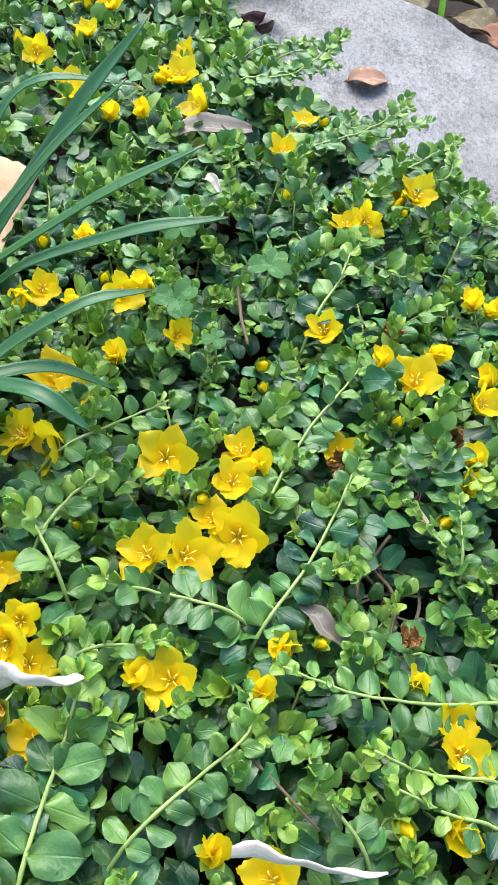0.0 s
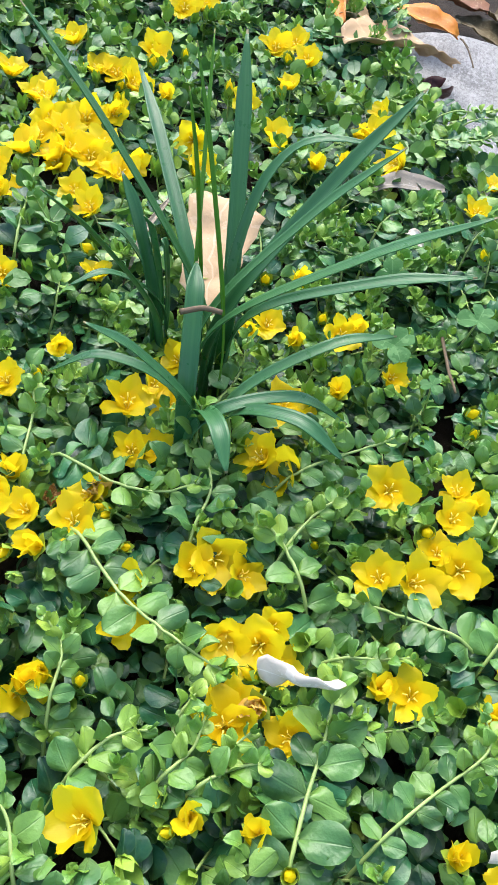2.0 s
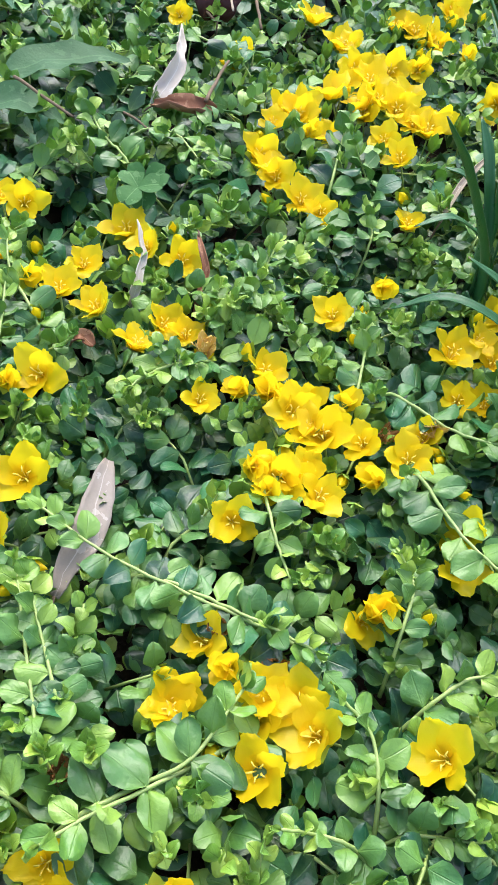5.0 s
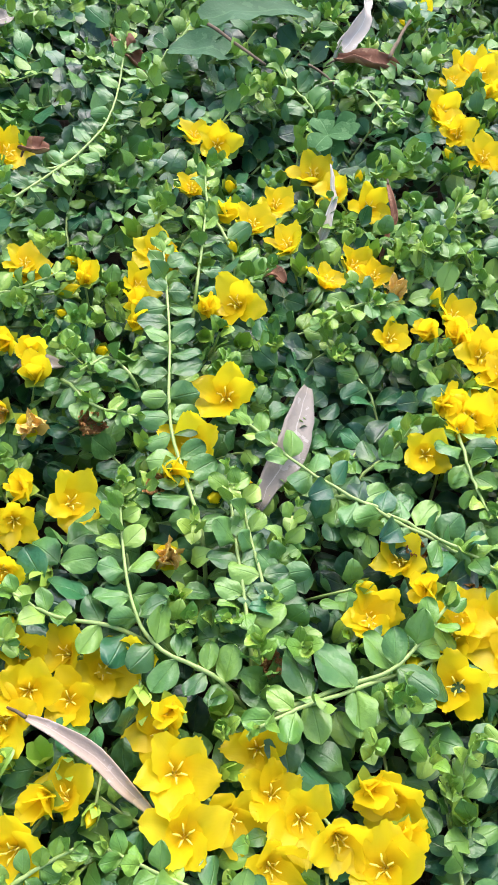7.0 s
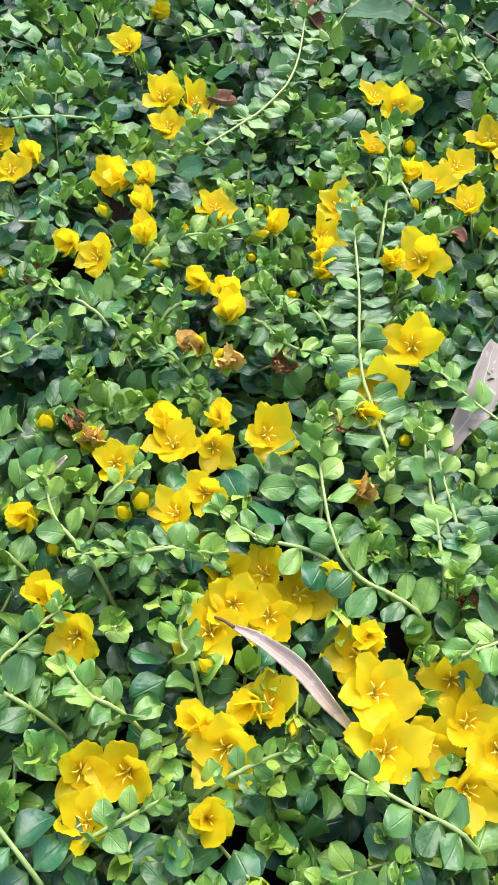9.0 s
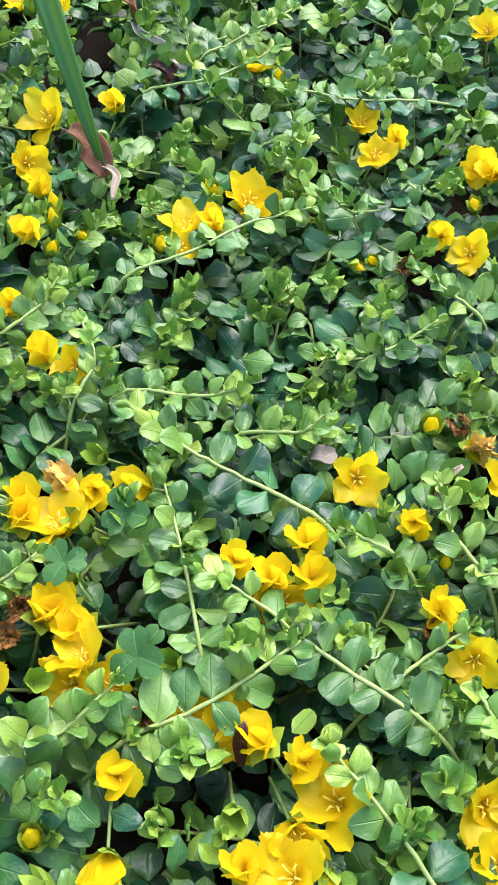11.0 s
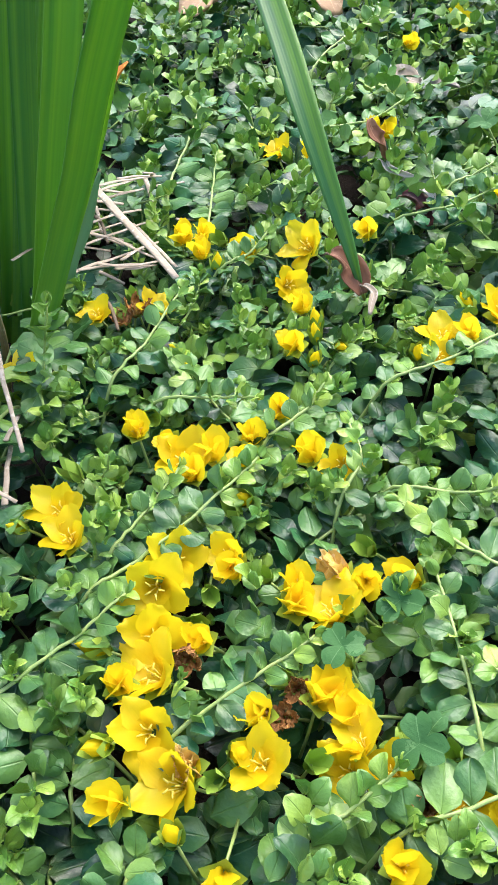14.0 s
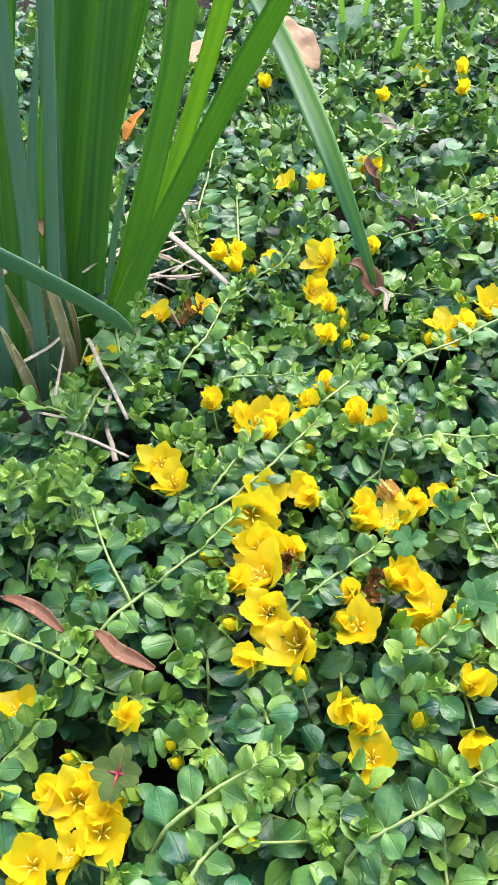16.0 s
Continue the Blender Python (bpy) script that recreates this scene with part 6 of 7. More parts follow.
dry_leaf((-0.444, 0.061, 0.008), (-0.429, 0.074, 0.006), 0.0118, GREY, "small greyish brown dry leaf", 0.2, 1.0)
dry_leaf((-0.431, -0.070, 0.004), (-0.432, -0.056, 0.020), 0.0030, STRAW, "thin curled straw-coloured leaf", 0.35, 1.4)
dry_leaf((-0.480, -0.087, 0.006), (-0.474, -0.078, 0.006), 0.0084, GREY, "small greyish brown dry leaf", 0.2, 0.8)
dry_leaf((-0.420, -0.182, 0.016), (-0.414, -0.189, 0.002), 0.0042, DARK, "dark brown strip of bark", 0.1, 1.0)
dry_leaf((-0.614, -0.344, 0.015), (-0.580, -0.333, 0.012), 0.0058, BROWN, "narrow brown dry blade lying on the leaves", 0.1, 1.0)
dry_leaf((-0.568, -0.323, 0.014), (-0.535, -0.314, 0.012), 0.0063, BROWN, "narrow pinkish brown dry blade", 0.15, 0.9)
dry_leaf((-1.080, 0.121, 0.010), (-1.098, 0.192, 0.020), 0.0501, BUFF, "broad pale tan fallen leaf", 0.1, 0.4)
dry_leaf((-0.968, 0.196, 0.010), (-1.018, 0.200, 0.050), 0.0395, BUFF, "large buff fallen leaf standing up", 0.1, 0.5)
dry_leaf((-0.989, -0.015, 0.010), (-0.991, 0.011, 0.030), 0.0158, ORANGE, "bright orange-yellow fallen leaf", 0.1, 0.6)
dry_leaf((-0.810, -0.224, 0.050), (-0.813, -0.203, 0.050), 0.0148, TAN, "pale tan dry leaf tip at the iris", 0.2, 0.9)
dry_leaf((-0.897, -0.157, 0.030), (-0.870, -0.158, 0.020), 0.0144, BROWN, "reddish brown dry leaf at the iris", 0.2, 0.9)
dry_leaf((-0.853, 0.144, 0.008), (-0.826, 0.154, 0.008), 0.0156, STRAW, "narrow straw-coloured dry leaf", 0.2, 1.0)
dry_leaf((-0.813, 0.151, 0.008), (-0.800, 0.167, 0.008), 0.0133, GREY, "narrow curled grey dry leaf", 0.2, 1.0)
dry_leaf((-0.173, 0.369, 0.000), (-0.187, 0.361, 0.060), 0.0080, BROWN, "dead brown blade in the grass tuft", 0.1, 1.2)
dry_leaf((-0.231, 0.401, 0.000), (-0.217, 0.447, 0.030), 0.0042, STRAW, "pale dry stalk leaf behind the grass tuft", 0.1, 1.2)
dry_leaf((0.075, 0.252, 0.000), (0.084, 0.258, 0.010), 0.0075, DARK, "crumpled dark red dry leaf", 0.4, 1.6)
dry_leaf((0.060, 0.171, -0.005), (0.055, 0.188, 0.004), 0.0028, GREY, "thin grey dry leaf stalk", 0.1, 1.2)
dry_leaf((-0.125, 0.072, -0.002), (-0.111, 0.073, -0.002), 0.0059, DARK, "dark dry leaf scrap between stems", 0.3, 1.4)
dry_leaf((-0.380, 0.190, 0.002), (-0.369, 0.192, 0.002), 0.0080, BROWN, "small brown scrap of dry leaf", 0.3, 1.2)
dry_leaf((-0.338, -0.074, 0.014), (-0.284, -0.077, 0.003), 0.0062, BEIGE, "rolled pale beige dry leaf", 0.1, 1.2)
dry_leaf((-0.369, 0.233, -0.006), (-0.382, 0.268, 0.028), 0.0070, WHITE, "bleached white dry leaf standing up", 0.2, 1.6)


# ---- twigs and straw ----
stalk([(-0.168, 0.267, 0.090), (-0.159, 0.273, 0.090), (-0.148, 0.274, 0.090)], 0.0017, TWIG, "short broken brown twig in the grass tuft")
stalk([(-0.473, 0.667, 0.010), (-0.445, 0.608, 0.010), (-0.418, 0.553, 0.010)], 0.0016, TWIG, "thin bent dark brown twig")
stalk([(-0.471, 0.599, 0.030), (-0.452, 0.563, 0.030), (-0.438, 0.541, 0.022)], 0.001, STRAW, "pale dry broken flower stalk")
stalk([(-0.502, 0.586, 0.008), (-0.479, 0.567, 0.008), (-0.454, 0.546, 0.008)], 0.0014, TWIG, "thin dark brown fallen twig")
stalk([(-0.405, 0.415, 0.020), (-0.410, 0.445, 0.020), (-0.413, 0.473, 0.020)], 0.0014, TWIG, "thin grey brown fallen twig")
stalk([(-0.450, 0.384, 0.012), (-0.434, 0.378, 0.012), (-0.415, 0.367, 0.012)], 0.001, TWIG, "thin bent dark brown twig")
stalk([(-0.513, 0.355, 0.030), (-0.487, 0.345, 0.030), (-0.460, 0.335, 0.030)], 0.0012, TWIG, "thin brown twig over broad leaves")
stalk([(-0.023, 0.403, 0.005), (-0.017, 0.373, 0.005), (-0.011, 0.350, 0.005)], 0.0012, TWIG, "dark upright dead stalk")
stalk([(0.010, 0.115, 0.012), (0.025, 0.104, 0.012), (0.043, 0.089, 0.012)], 0.0008, TWIG, "thin brown dead stalk over leaves")
stalk([(0.072, 0.236, 0.000), (0.058, 0.211, 0.000), (0.056, 0.198, 0.000)], 0.0009, TWIG, "thin dead stem over bare soil")
stalk([(0.065, 0.218, -0.005), (0.075, 0.204, -0.005), (0.073, 0.180, -0.005)], 0.0009, TWIG, "thin dead stem over bare soil")
for k in range(11):
    turn = random.Random(k + 70)
    hx, hy, way, span = 0.078 + turn.uniform(-0.016, 0.016), 0.222 + turn.uniform(-0.018, 0.018), turn.uniform(0, 3.14), turn.uniform(0.012, 0.022)
    dx, dy = math.cos(way) * span, math.sin(way) * span
    stalk([(hx - dx, hy - dy, -0.034), (hx + turn.uniform(-0.004, 0.004), hy + turn.uniform(-0.004, 0.004), turn.uniform(-0.024, -0.010)), (hx + dx, hy + dy, -0.030)], turn.uniform(0.0006, 0.0010), turn.choice((TWIG, STRAW)), "thin dead stem over bare soil")
stalk([(0.084, 0.251, 0.006), (0.092, 0.232, 0.006), (0.108, 0.227, -0.002)], 0.001, STRAW, "pale dead creeping plant stem")
stalk([(-0.023, 0.935, -0.030), (-0.015, 0.909, -0.030), (-0.009, 0.875, -0.030)], 0.001, TWIG, "small dark twig on the stone")
stalk([(-0.844, -0.103, 0.038), (-0.772, -0.113, 0.038), (-0.723, -0.116, 0.030)], 0.0022, STRAW, "flat dry straw stalk beside the iris")
stalk([(-0.737, -0.213, 0.032), (-0.697, -0.226, 0.032), (-0.667, -0.234, 0.024)], 0.0011, STRAW, "flat dry straw stalk beside the iris")
stalk([(-0.681, -0.265, 0.026), (-0.666, -0.256, 0.026), (-0.647, -0.248, 0.018)], 0.001, STRAW, "flat dry straw stalk on the leaves")
stalk([(-0.797, -0.086, 0.050), (-0.790, -0.076, 0.050), (-0.804, -0.079, 0.042)], 0.0011, STRAW, "thin pale piece of dry straw")
stalk([(-0.803, -0.100, 0.050), (-0.800, -0.090, 0.050), (-0.802, -0.076, 0.042)], 0.0011, STRAW, "thin pale piece of dry straw")
stalk([(-0.801, -0.115, 0.020), (-0.785, -0.113, 0.020), (-0.772, -0.102, 0.012)], 0.001, STRAW, "thin pale piece of dry straw")
stalk([(-0.781, -0.134, 0.020), (-0.760, -0.129, 0.020), (-0.768, -0.103, 0.012)], 0.0011, STRAW, "thin pale piece of dry straw")
stalk([(-0.719, -0.250, 0.020), (-0.742, -0.231, 0.020), (-0.779, -0.207, 0.012)], 0.0008, STRAW, "thin pale piece of dry straw")
stalk([(-0.690, -0.235, 0.015), (-0.700, -0.225, 0.015), (-0.720, -0.211, 0.007)], 0.0011, STRAW, "thin pale piece of dry straw")
stalk([(-0.656, -0.252, 0.012), (-0.672, -0.244, 0.012), (-0.698, -0.233, 0.004)], 0.0013, STRAW, "thin pale piece of dry straw")
stalk([(-0.762, -0.248, 0.020), (-0.756, -0.236, 0.020), (-0.779, -0.207, 0.012)], 0.0013, STRAW, "thin pale piece of dry straw")
stalk([(-0.718, -0.265, 0.018), (-0.698, -0.259, 0.018), (-0.699, -0.242, 0.010)], 0.001, STRAW, "thin pale piece of dry straw")
stalk([(-0.805, -0.173, 0.030), (-0.812, -0.158, 0.030), (-0.819, -0.142, 0.022)], 0.001, STRAW, "thin pinkish dry straw")
stalk([(-0.835, -0.108, 0.030), (-0.839, -0.085, 0.030), (-0.839, -0.059, 0.022)], 0.0013, STRAW, "thin pale piece of dry straw")
stalk([(-0.840, -0.115, 0.020), (-0.838, -0.102, 0.020), (-0.836, -0.092, 0.012)], 0.0013, STRAW, "thin pale piece of dry straw")
stalk([(-0.820, -0.125, 0.020), (-0.806, -0.116, 0.020), (-0.798, -0.108, 0.012)], 0.0013, STRAW, "thin pale piece of dry straw")
stalk([(-0.833, -0.103, 0.035), (-0.830, -0.082, 0.035), (-0.825, -0.062, 0.027)], 0.0013, STRAW, "thin pale piece of dry straw")
stalk([(-0.837, -0.115, 0.030), (-0.825, -0.106, 0.030), (-0.823, -0.092, 0.022)], 0.0016, STRAW, "thin pale piece of dry straw")
stalk([(-0.816, -0.130, 0.025), (-0.798, -0.122, 0.025), (-0.795, -0.109, 0.017)], 0.0012, STRAW, "thin pale piece of dry straw")
stalk([(-0.818, -0.148, 0.020), (-0.820, -0.136, 0.020), (-0.837, -0.119, 0.012)], 0.0018, STRAW, "thin pale piece of dry straw")
stalk([(-0.774, -0.127, 0.016), (-0.769, -0.119, 0.016), (-0.775, -0.106, 0.008)], 0.0013, STRAW, "thin pale piece of dry straw")
stalk([(-0.782, -0.134, 0.014), (-0.772, -0.131, 0.014), (-0.772, -0.125, 0.006)], 0.0011, STRAW, "thin pale piece of dry straw")
stalk([(-0.830, -0.110, 0.020), (-0.814, -0.112, 0.020), (-0.795, -0.119, 0.020)], 0.0012, TWIG, "thin brown dead stalk beside the iris")
stalk([(-0.754, -0.144, 0.012), (-0.741, -0.148, 0.012), (-0.728, -0.152, 0.012)], 0.0012, TWIG, "thin brown dead stalk beside the iris")
stalk([(-0.796, -0.072, 0.014), (-0.790, -0.068, 0.014), (-0.797, -0.058, 0.006)], 0.0012, STRAW, "thin pale piece of dry straw")
stalk([(-0.861, -0.102, 0.022), (-0.853, -0.093, 0.022), (-0.845, -0.077, 0.014)], 0.0014, STRAW, "thin pale piece of dry straw")
stalk([(-0.823, -0.139, 0.016), (-0.807, -0.127, 0.016), (-0.805, -0.115, 0.008)], 0.001, STRAW, "thin pale piece of dry straw")
stalk([(-0.770, -0.123, 0.016), (-0.762, -0.117, 0.016), (-0.772, -0.103, 0.008)], 0.0011, STRAW, "thin pale piece of dry straw")


for k in range(11):
    turn = random.Random(k + 400)
    hx, hy, way, span = -0.800 + turn.uniform(-0.034, 0.034), -0.102 + turn.uniform(-0.032, 0.032), turn.uniform(-0.4, 1.9), turn.uniform(0.012, 0.028)
    dx, dy, hz = math.cos(way) * span, math.sin(way) * span, turn.uniform(0.010, 0.024)
    stalk([(hx - dx, hy - dy, hz), (hx, hy, hz + 0.002), (hx + dx, hy + dy, hz - 0.004)], turn.uniform(0.0008, 0.0015), STRAW, "thin pale piece of dry straw")


# ---- clover and broad leaves ----
clover((-0.054, 0.360, 0.022), 0.0284)
clover((-0.004, 0.402, 0.022), 0.0283)
clover((-0.502, -0.161, 0.022), 0.0197)
clover((-0.458, -0.193, 0.022), 0.0203)
clover((-0.501, -0.189, 0.022), 0.0181)
clover((-0.399, 0.302, 0.022), 0.0314)
clover((-0.397, 0.307, 0.022), 0.0324)
clover((-0.628, 0.122, 0.022), 0.0137)
clover((-0.630, 0.149, 0.022), 0.0121)
clover((-0.732, 0.121, 0.022), 0.0225)
clover((-0.500, -0.355, 0.022), 0.0239, True)
clover((-0.062, 0.427, 0.022), 0.0258)
clover((-0.459, -0.188, 0.022), 0.0146)
clover((-0.029, 0.333, 0.022), 0.0153)
broad_leaf((-0.533, 0.339, 0.012), (-0.474, 0.348, 0.016), 0.0322)
broad_leaf((-0.538, 0.377, 0.012), (-0.474, 0.440, 0.016), 0.0358)
broad_leaf((-1.004, 0.272, 0.012), (-1.046, 0.352, 0.016), 0.0358)
broad_leaf((-1.022, 0.249, 0.012), (-0.974, 0.233, 0.016), 0.0227)
broad_leaf((-0.970, 0.398, 0.012), (-0.973, 0.447, 0.016), 0.0303)


# ---- liriope tuft ----
liriope = liriope_tuft((-0.160, 0.318, -0.030))
liriope_blade(liriope, [(-0.153, 0.327, -0.030), (-0.154, 0.335, 0.046), (-0.167, 0.389, 0.114), (-0.178, 0.433, 0.156)], 0.0095)
liriope_blade(liriope, [(-0.161, 0.314, -0.030), (-0.155, 0.319, 0.046), (-0.112, 0.359, 0.119), (-0.076, 0.392, 0.165)], 0.0095)
liriope_blade(liriope, [(-0.166, 0.310, -0.030), (-0.157, 0.308, 0.046), (-0.091, 0.295, 0.121), (-0.037, 0.285, 0.168)], 0.0092)
liriope_blade(liriope, [(-0.150, 0.325, -0.030), (-0.142, 0.325, 0.045), (-0.079, 0.328, 0.086), (-0.028, 0.331, 0.103)], 0.0088)
liriope_blade(liriope, [(-0.168, 0.325, -0.030), (-0.174, 0.334, 0.045), (-0.214, 0.404, 0.088), (-0.246, 0.461, 0.108)], 0.0088)
liriope_blade(liriope, [(-0.196, 0.336, -0.030), (-0.198, 0.338, 0.028), (-0.214, 0.352, 0.075), (-0.227, 0.364, 0.095)], 0.0085)
liriope_blade(liriope, [(-0.146, 0.253, -0.030), (-0.151, 0.252, 0.035), (-0.181, 0.243, 0.079), (-0.206, 0.236, 0.098)], 0.0088)
liriope_blade(liriope, [(-0.160, 0.267, -0.030), (-0.166, 0.267, 0.033), (-0.204, 0.264, 0.052), (-0.235, 0.261, 0.034)], 0.0075)
liriope_blade(liriope, [(-0.142, 0.260, -0.030), (-0.137, 0.258, 0.034), (-0.102, 0.245, 0.059), (-0.074, 0.235, 0.049)], 0.0092)
liriope_blade(liriope, [(-0.155, 0.248, -0.030), (-0.150, 0.251, 0.033), (-0.107, 0.272, 0.046), (-0.073, 0.290, 0.018)], 0.0082)
liriope_blade(liriope, [(-0.154, 0.258, -0.030), (-0.152, 0.255, 0.034), (-0.138, 0.229, 0.060), (-0.127, 0.207, 0.052)], 0.0095)
liriope_blade(liriope, [(-0.142, 0.268, -0.030), (-0.137, 0.271, 0.034), (-0.094, 0.294, 0.067), (-0.060, 0.312, 0.069)], 0.007)
liriope_blade(liriope, [(-0.170, 0.315, -0.030), (-0.163, 0.318, 0.046), (-0.118, 0.337, 0.113), (-0.080, 0.352, 0.153)], 0.0065)
liriope_blade(liriope, [(-0.160, 0.316, -0.030), (-0.157, 0.330, 0.046), (-0.152, 0.352, 0.098), (-0.140, 0.368, 0.124), (-0.119, 0.372, 0.137), (-0.081, 0.382, 0.134)], 0.0062)
liriope_blade(liriope, [(-0.193, 0.335, -0.030), (-0.196, 0.330, 0.028), (-0.219, 0.297, 0.097), (-0.237, 0.270, 0.139)], 0.008)
liriope_blade(liriope, [(-0.159, 0.323, -0.030), (-0.166, 0.323, 0.047), (-0.217, 0.319, 0.139), (-0.260, 0.315, 0.200)], 0.0085)
liriope_blade(liriope, [(-0.168, 0.326, -0.030), (-0.169, 0.326, 0.046), (-0.178, 0.329, 0.122), (-0.186, 0.331, 0.170)], 0.0068, GRASS)
liriope_blade(liriope, [(-0.150, 0.311, -0.030), (-0.152, 0.312, 0.046), (-0.170, 0.325, 0.133), (-0.185, 0.335, 0.190)], 0.0030, GRASS)
liriope_blade(liriope, [(-0.158, 0.252, -0.030), (-0.159, 0.256, 0.044), (-0.165, 0.285, 0.080), (-0.170, 0.308, 0.090)], 0.01)
liriope_blade(liriope, [(-0.198, 0.353, -0.030), (-0.199, 0.352, 0.027), (-0.204, 0.347, 0.071), (-0.208, 0.343, 0.085)], 0.0078)
liriope_blade(liriope, [(-0.192, 0.347, -0.030), (-0.193, 0.347, 0.027), (-0.196, 0.346, 0.064), (-0.198, 0.346, 0.070)], 0.0085)
liriope_blade(liriope, [(-0.170, 0.308, -0.030), (-0.171, 0.314, 0.046), (-0.181, 0.359, 0.122), (-0.189, 0.395, 0.170)], 0.002, GRASS)
liriope_blade(liriope, [(-0.190, 0.343, -0.030), (-0.194, 0.340, 0.027), (-0.219, 0.322, 0.058), (-0.239, 0.307, 0.055)], 0.006)
liriope_blade(liriope, [(-0.201, 0.354, -0.030), (-0.203, 0.353, 0.027), (-0.221, 0.350, 0.064), (-0.236, 0.347, 0.070)], 0.0065)


# ---- iris clump ----
iris = iris_clump((-0.790, -0.230, -0.050))
iris_blade(iris, [(-0.797, -0.193, -0.050), (-0.751, -0.178, 0.030), (-0.722, -0.168, 0.080), (-0.696, -0.162, 0.120), (-0.660, -0.162, 0.165), (-0.635, -0.158, 0.200), (-0.610, -0.158, 0.230), (-0.570, -0.158, 0.278), (-0.531, -0.158, 0.326)], 0.0142)
iris_blade(iris, [(-0.776, -0.211, -0.050), (-0.751, -0.164, 0.050), (-0.737, -0.138, 0.105), (-0.719, -0.124, 0.155), (-0.700, -0.117, 0.200), (-0.671, -0.106, 0.272), (-0.642, -0.095, 0.344)], 0.0105, BRIGHT_IRIS)
iris_blade(iris, [(-0.802, -0.183, -0.050), (-0.761, -0.169, 0.040), (-0.732, -0.160, 0.105), (-0.711, -0.146, 0.170), (-0.703, -0.137, 0.210), (-0.689, -0.122, 0.274), (-0.676, -0.107, 0.338)], 0.0165)
iris_blade(iris, [(-0.835, -0.179, -0.050), (-0.826, -0.165, 0.000), (-0.793, -0.112, 0.190), (-0.759, -0.060, 0.360)], 0.0157)
iris_blade(iris, [(-0.846, -0.180, -0.050), (-0.838, -0.167, 0.000), (-0.810, -0.119, 0.190), (-0.781, -0.071, 0.360)], 0.0159)
iris_blade(iris, [(-0.818, -0.199, -0.050), (-0.814, -0.191, 0.000), (-0.799, -0.162, 0.190), (-0.784, -0.133, 0.360)], 0.0101, GREY_IRIS)
iris_blade(iris, [(-0.805, -0.233, -0.050), (-0.800, -0.222, 0.000), (-0.789, -0.200, 0.107), (-0.778, -0.179, 0.194)], 0.0075, GREY_IRIS)
iris_blade(iris, [(-0.810, -0.237, -0.050), (-0.806, -0.228, 0.000), (-0.790, -0.194, 0.190), (-0.775, -0.161, 0.360)], 0.0123)
iris_blade(iris, [(-0.776, -0.237, -0.050), (-0.774, -0.230, 0.000), (-0.764, -0.207, 0.189), (-0.753, -0.184, 0.357)], 0.0087, GREY_IRIS)
iris_blade(iris, [(-0.868, -0.169, -0.050), (-0.861, -0.158, 0.000), (-0.835, -0.113, 0.190), (-0.810, -0.069, 0.360)], 0.0149)
iris_blade(iris, [(-0.822, -0.177, -0.050), (-0.815, -0.165, 0.000), (-0.789, -0.122, 0.190), (-0.762, -0.078, 0.360)], 0.0141)
iris_blade(iris, [(-0.838, -0.227, -0.050), (-0.835, -0.220, 0.000), (-0.823, -0.193, 0.190), (-0.812, -0.167, 0.360)], 0.0115)
iris_blade(iris, [(-0.807, -0.178, -0.050), (-0.799, -0.164, 0.000), (-0.791, -0.149, 0.060), (-0.782, -0.135, 0.100)], 0.0049, GREY_IRIS)
iris_blade(iris, [(-0.851, -0.194, -0.050), (-0.844, -0.182, 0.000), (-0.820, -0.137, 0.190), (-0.796, -0.093, 0.360)], 0.0144)
iris_blade(iris, [(-0.852, -0.177, -0.050), (-0.842, -0.160, 0.000), (-0.799, -0.095, 0.190), (-0.756, -0.030, 0.360)], 0.0122)
iris_blade(iris, [(-0.801, -0.254, -0.050), (-0.798, -0.245, 0.000), (-0.787, -0.217, 0.168), (-0.775, -0.189, 0.316)], 0.0089, GREY_IRIS)
iris_blade(iris, [(-0.788, -0.224, -0.050), (-0.783, -0.215, 0.000), (-0.771, -0.189, 0.143), (-0.759, -0.163, 0.267)], 0.0077, GREY_IRIS)
iris_blade(iris, [(-0.800, -0.292, -0.050), (-0.775, -0.315, 0.080), (-0.705, -0.330, 0.180), (-0.645, -0.302, 0.176), (-0.618, -0.272, 0.148), (-0.606, -0.251, 0.122)], 0.0112, DROOPING_IRIS)
iris_blade(iris, [(-0.870, -0.180, -0.050), (-0.925, -0.070, 0.120), (-0.935, 0.030, 0.175), (-0.878, 0.042, 0.150), (-0.820, 0.022, 0.127), (-0.765, -0.003, 0.105), (-0.717, -0.025, 0.080), (-0.676, -0.039, 0.040), (-0.662, -0.040, 0.006)], 0.0160)
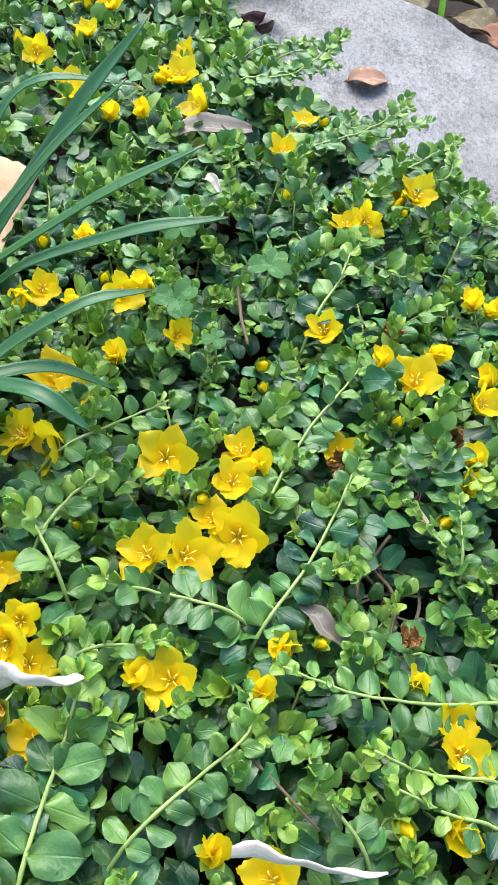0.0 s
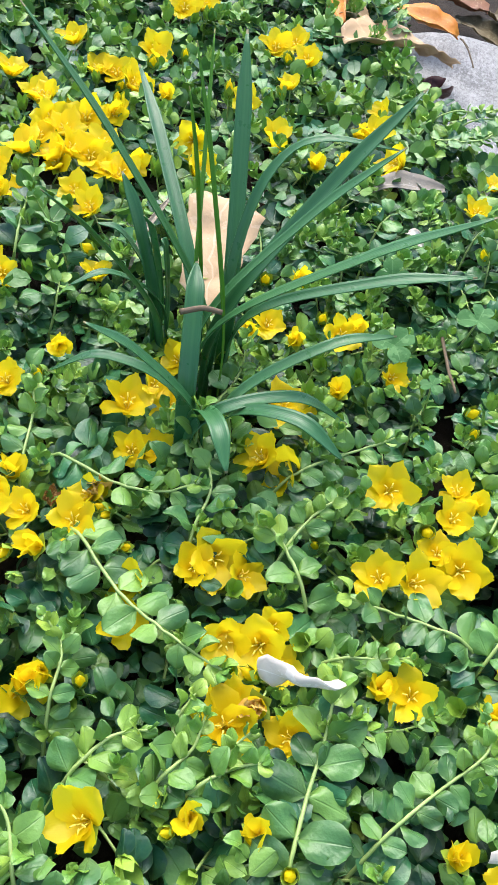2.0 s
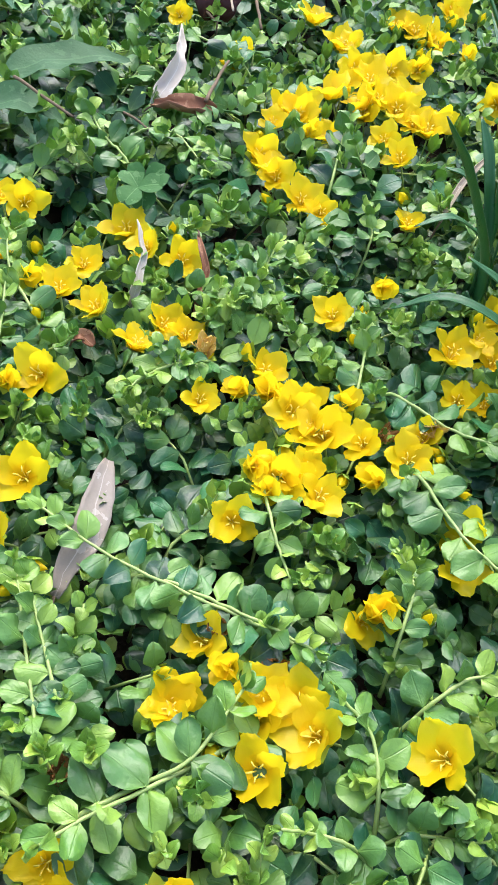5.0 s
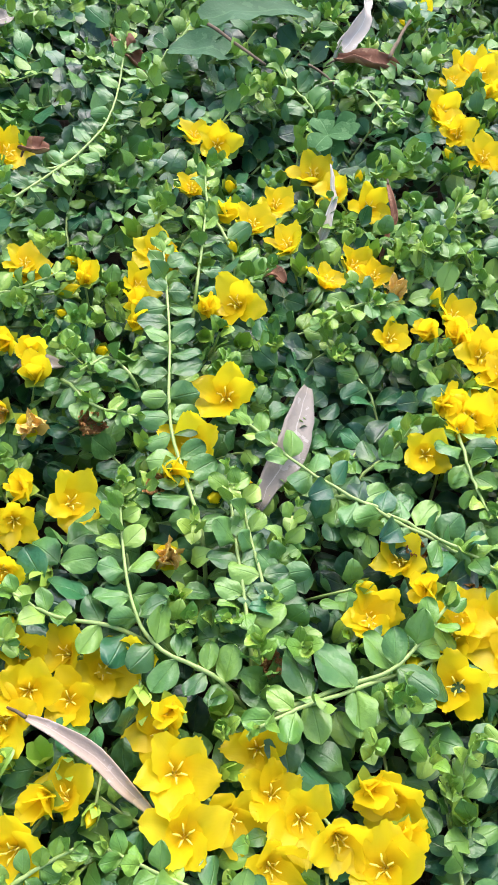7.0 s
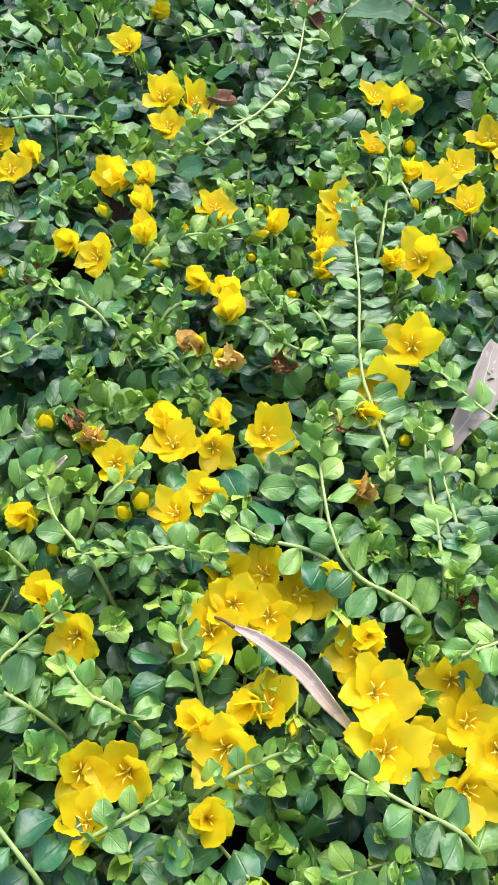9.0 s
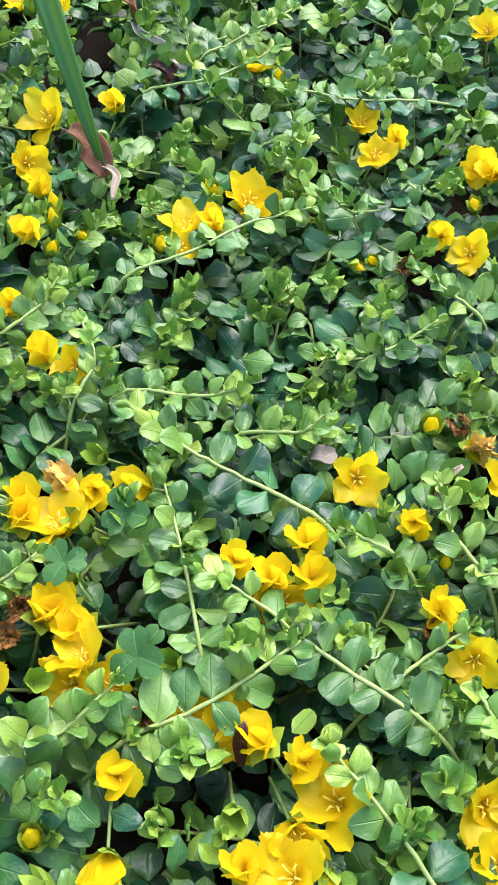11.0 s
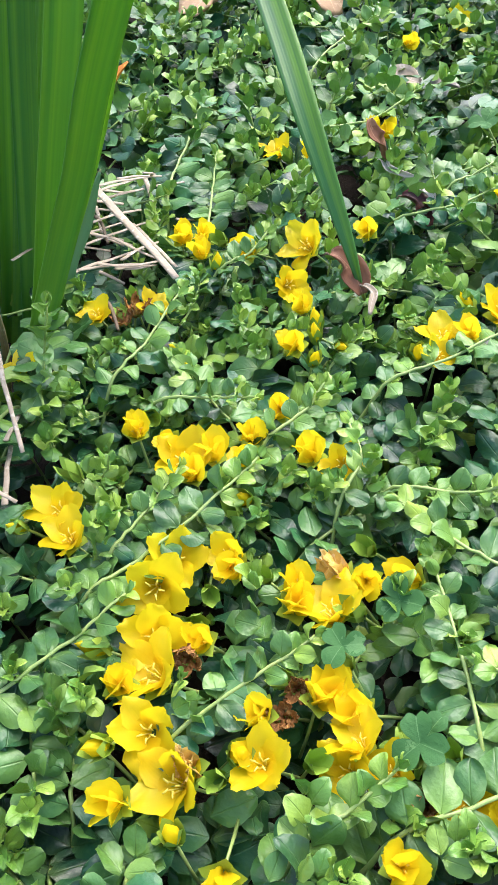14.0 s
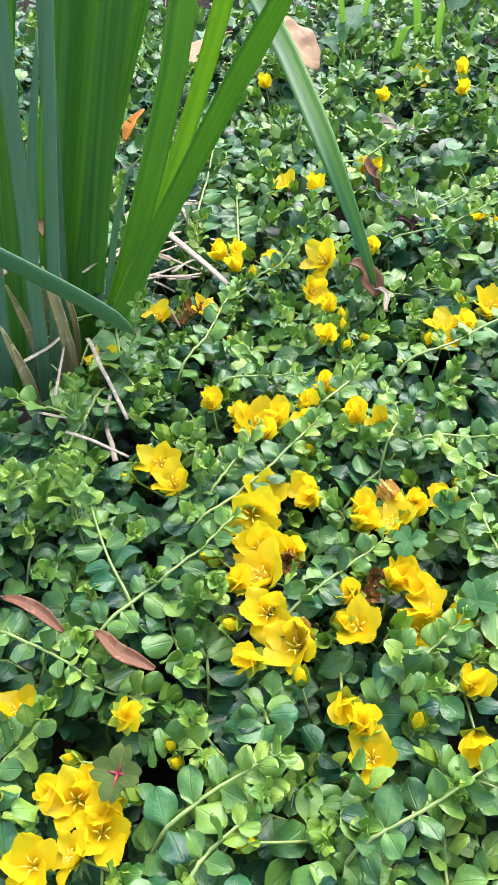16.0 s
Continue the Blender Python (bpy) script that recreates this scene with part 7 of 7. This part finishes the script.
iris_blade(iris, [(-0.775, -0.156, -0.030), (-0.775, -0.156, 0.020), (-0.769, -0.140, 0.051), (-0.762, -0.125, 0.081)], 0.0085, GREY_IRIS)
for back, aside, lean in ((0.030, 0.012, 0.02), (0.034, 0.034, 0.00), (0.028, 0.055, -0.01), (0.040, 0.074, -0.02), (0.020, 0.092, -0.03), (0.034, 0.112, -0.04)):
    bx, by = -0.868 - 0.81 * back - 0.59 * aside, -0.169 + 0.59 * back - 0.81 * aside
    iris_blade(iris, [(bx, by, -0.050), (bx + 0.012 + 0.3 * lean, by + 0.014 + 0.3 * lean, 0.080), (bx + 0.030 + 0.6 * lean, by + 0.045 + 0.6 * lean, 0.210), (bx + 0.052 + lean, by + 0.090 + lean, 0.370)], 0.0150)
iris_sheath(iris, (-0.757, -0.257, -0.040), (-0.755, -0.253, 0.040), 0.0063)
iris_sheath(iris, (-0.771, -0.223, -0.040), (-0.767, -0.216, 0.071), 0.0073)
iris_sheath(iris, (-0.826, -0.202, -0.040), (-0.826, -0.202, 0.050), 0.0054)
iris_sheath(iris, (-0.769, -0.226, -0.040), (-0.764, -0.213, 0.036), 0.0043)
iris_sheath(iris, (-0.766, -0.254, -0.040), (-0.766, -0.252, 0.047), 0.0056)
iris_sheath(iris, (-0.799, -0.229, -0.040), (-0.799, -0.229, 0.050), 0.0045)
iris_sheath(iris, (-0.791, -0.205, -0.040), (-0.788, -0.198, 0.055), 0.0038)


# ---- grass ----
grass_blade((-0.953, 0.284, 0.000), (-0.896, 0.268, 0.050), 0.0102)
grass_blade((-0.926, 0.323, 0.000), (-0.904, 0.303, 0.060), 0.0068)
grass_blade((-0.889, 0.319, 0.000), (-0.872, 0.325, 0.060), 0.0089)
grass_blade((-1.040, 0.308, 0.000), (-0.976, 0.234, 0.070), 0.0061)
grass_blade((-0.966, 0.341, 0.000), (-0.937, 0.300, 0.060), 0.0082)
grass_blade((0.143, 0.962, -0.070), (0.121, 0.925, 0.000), 0.0079)
grass_blade((-1.026, 0.318, 0.000), (-0.991, 0.302, 0.050), 0.0060)
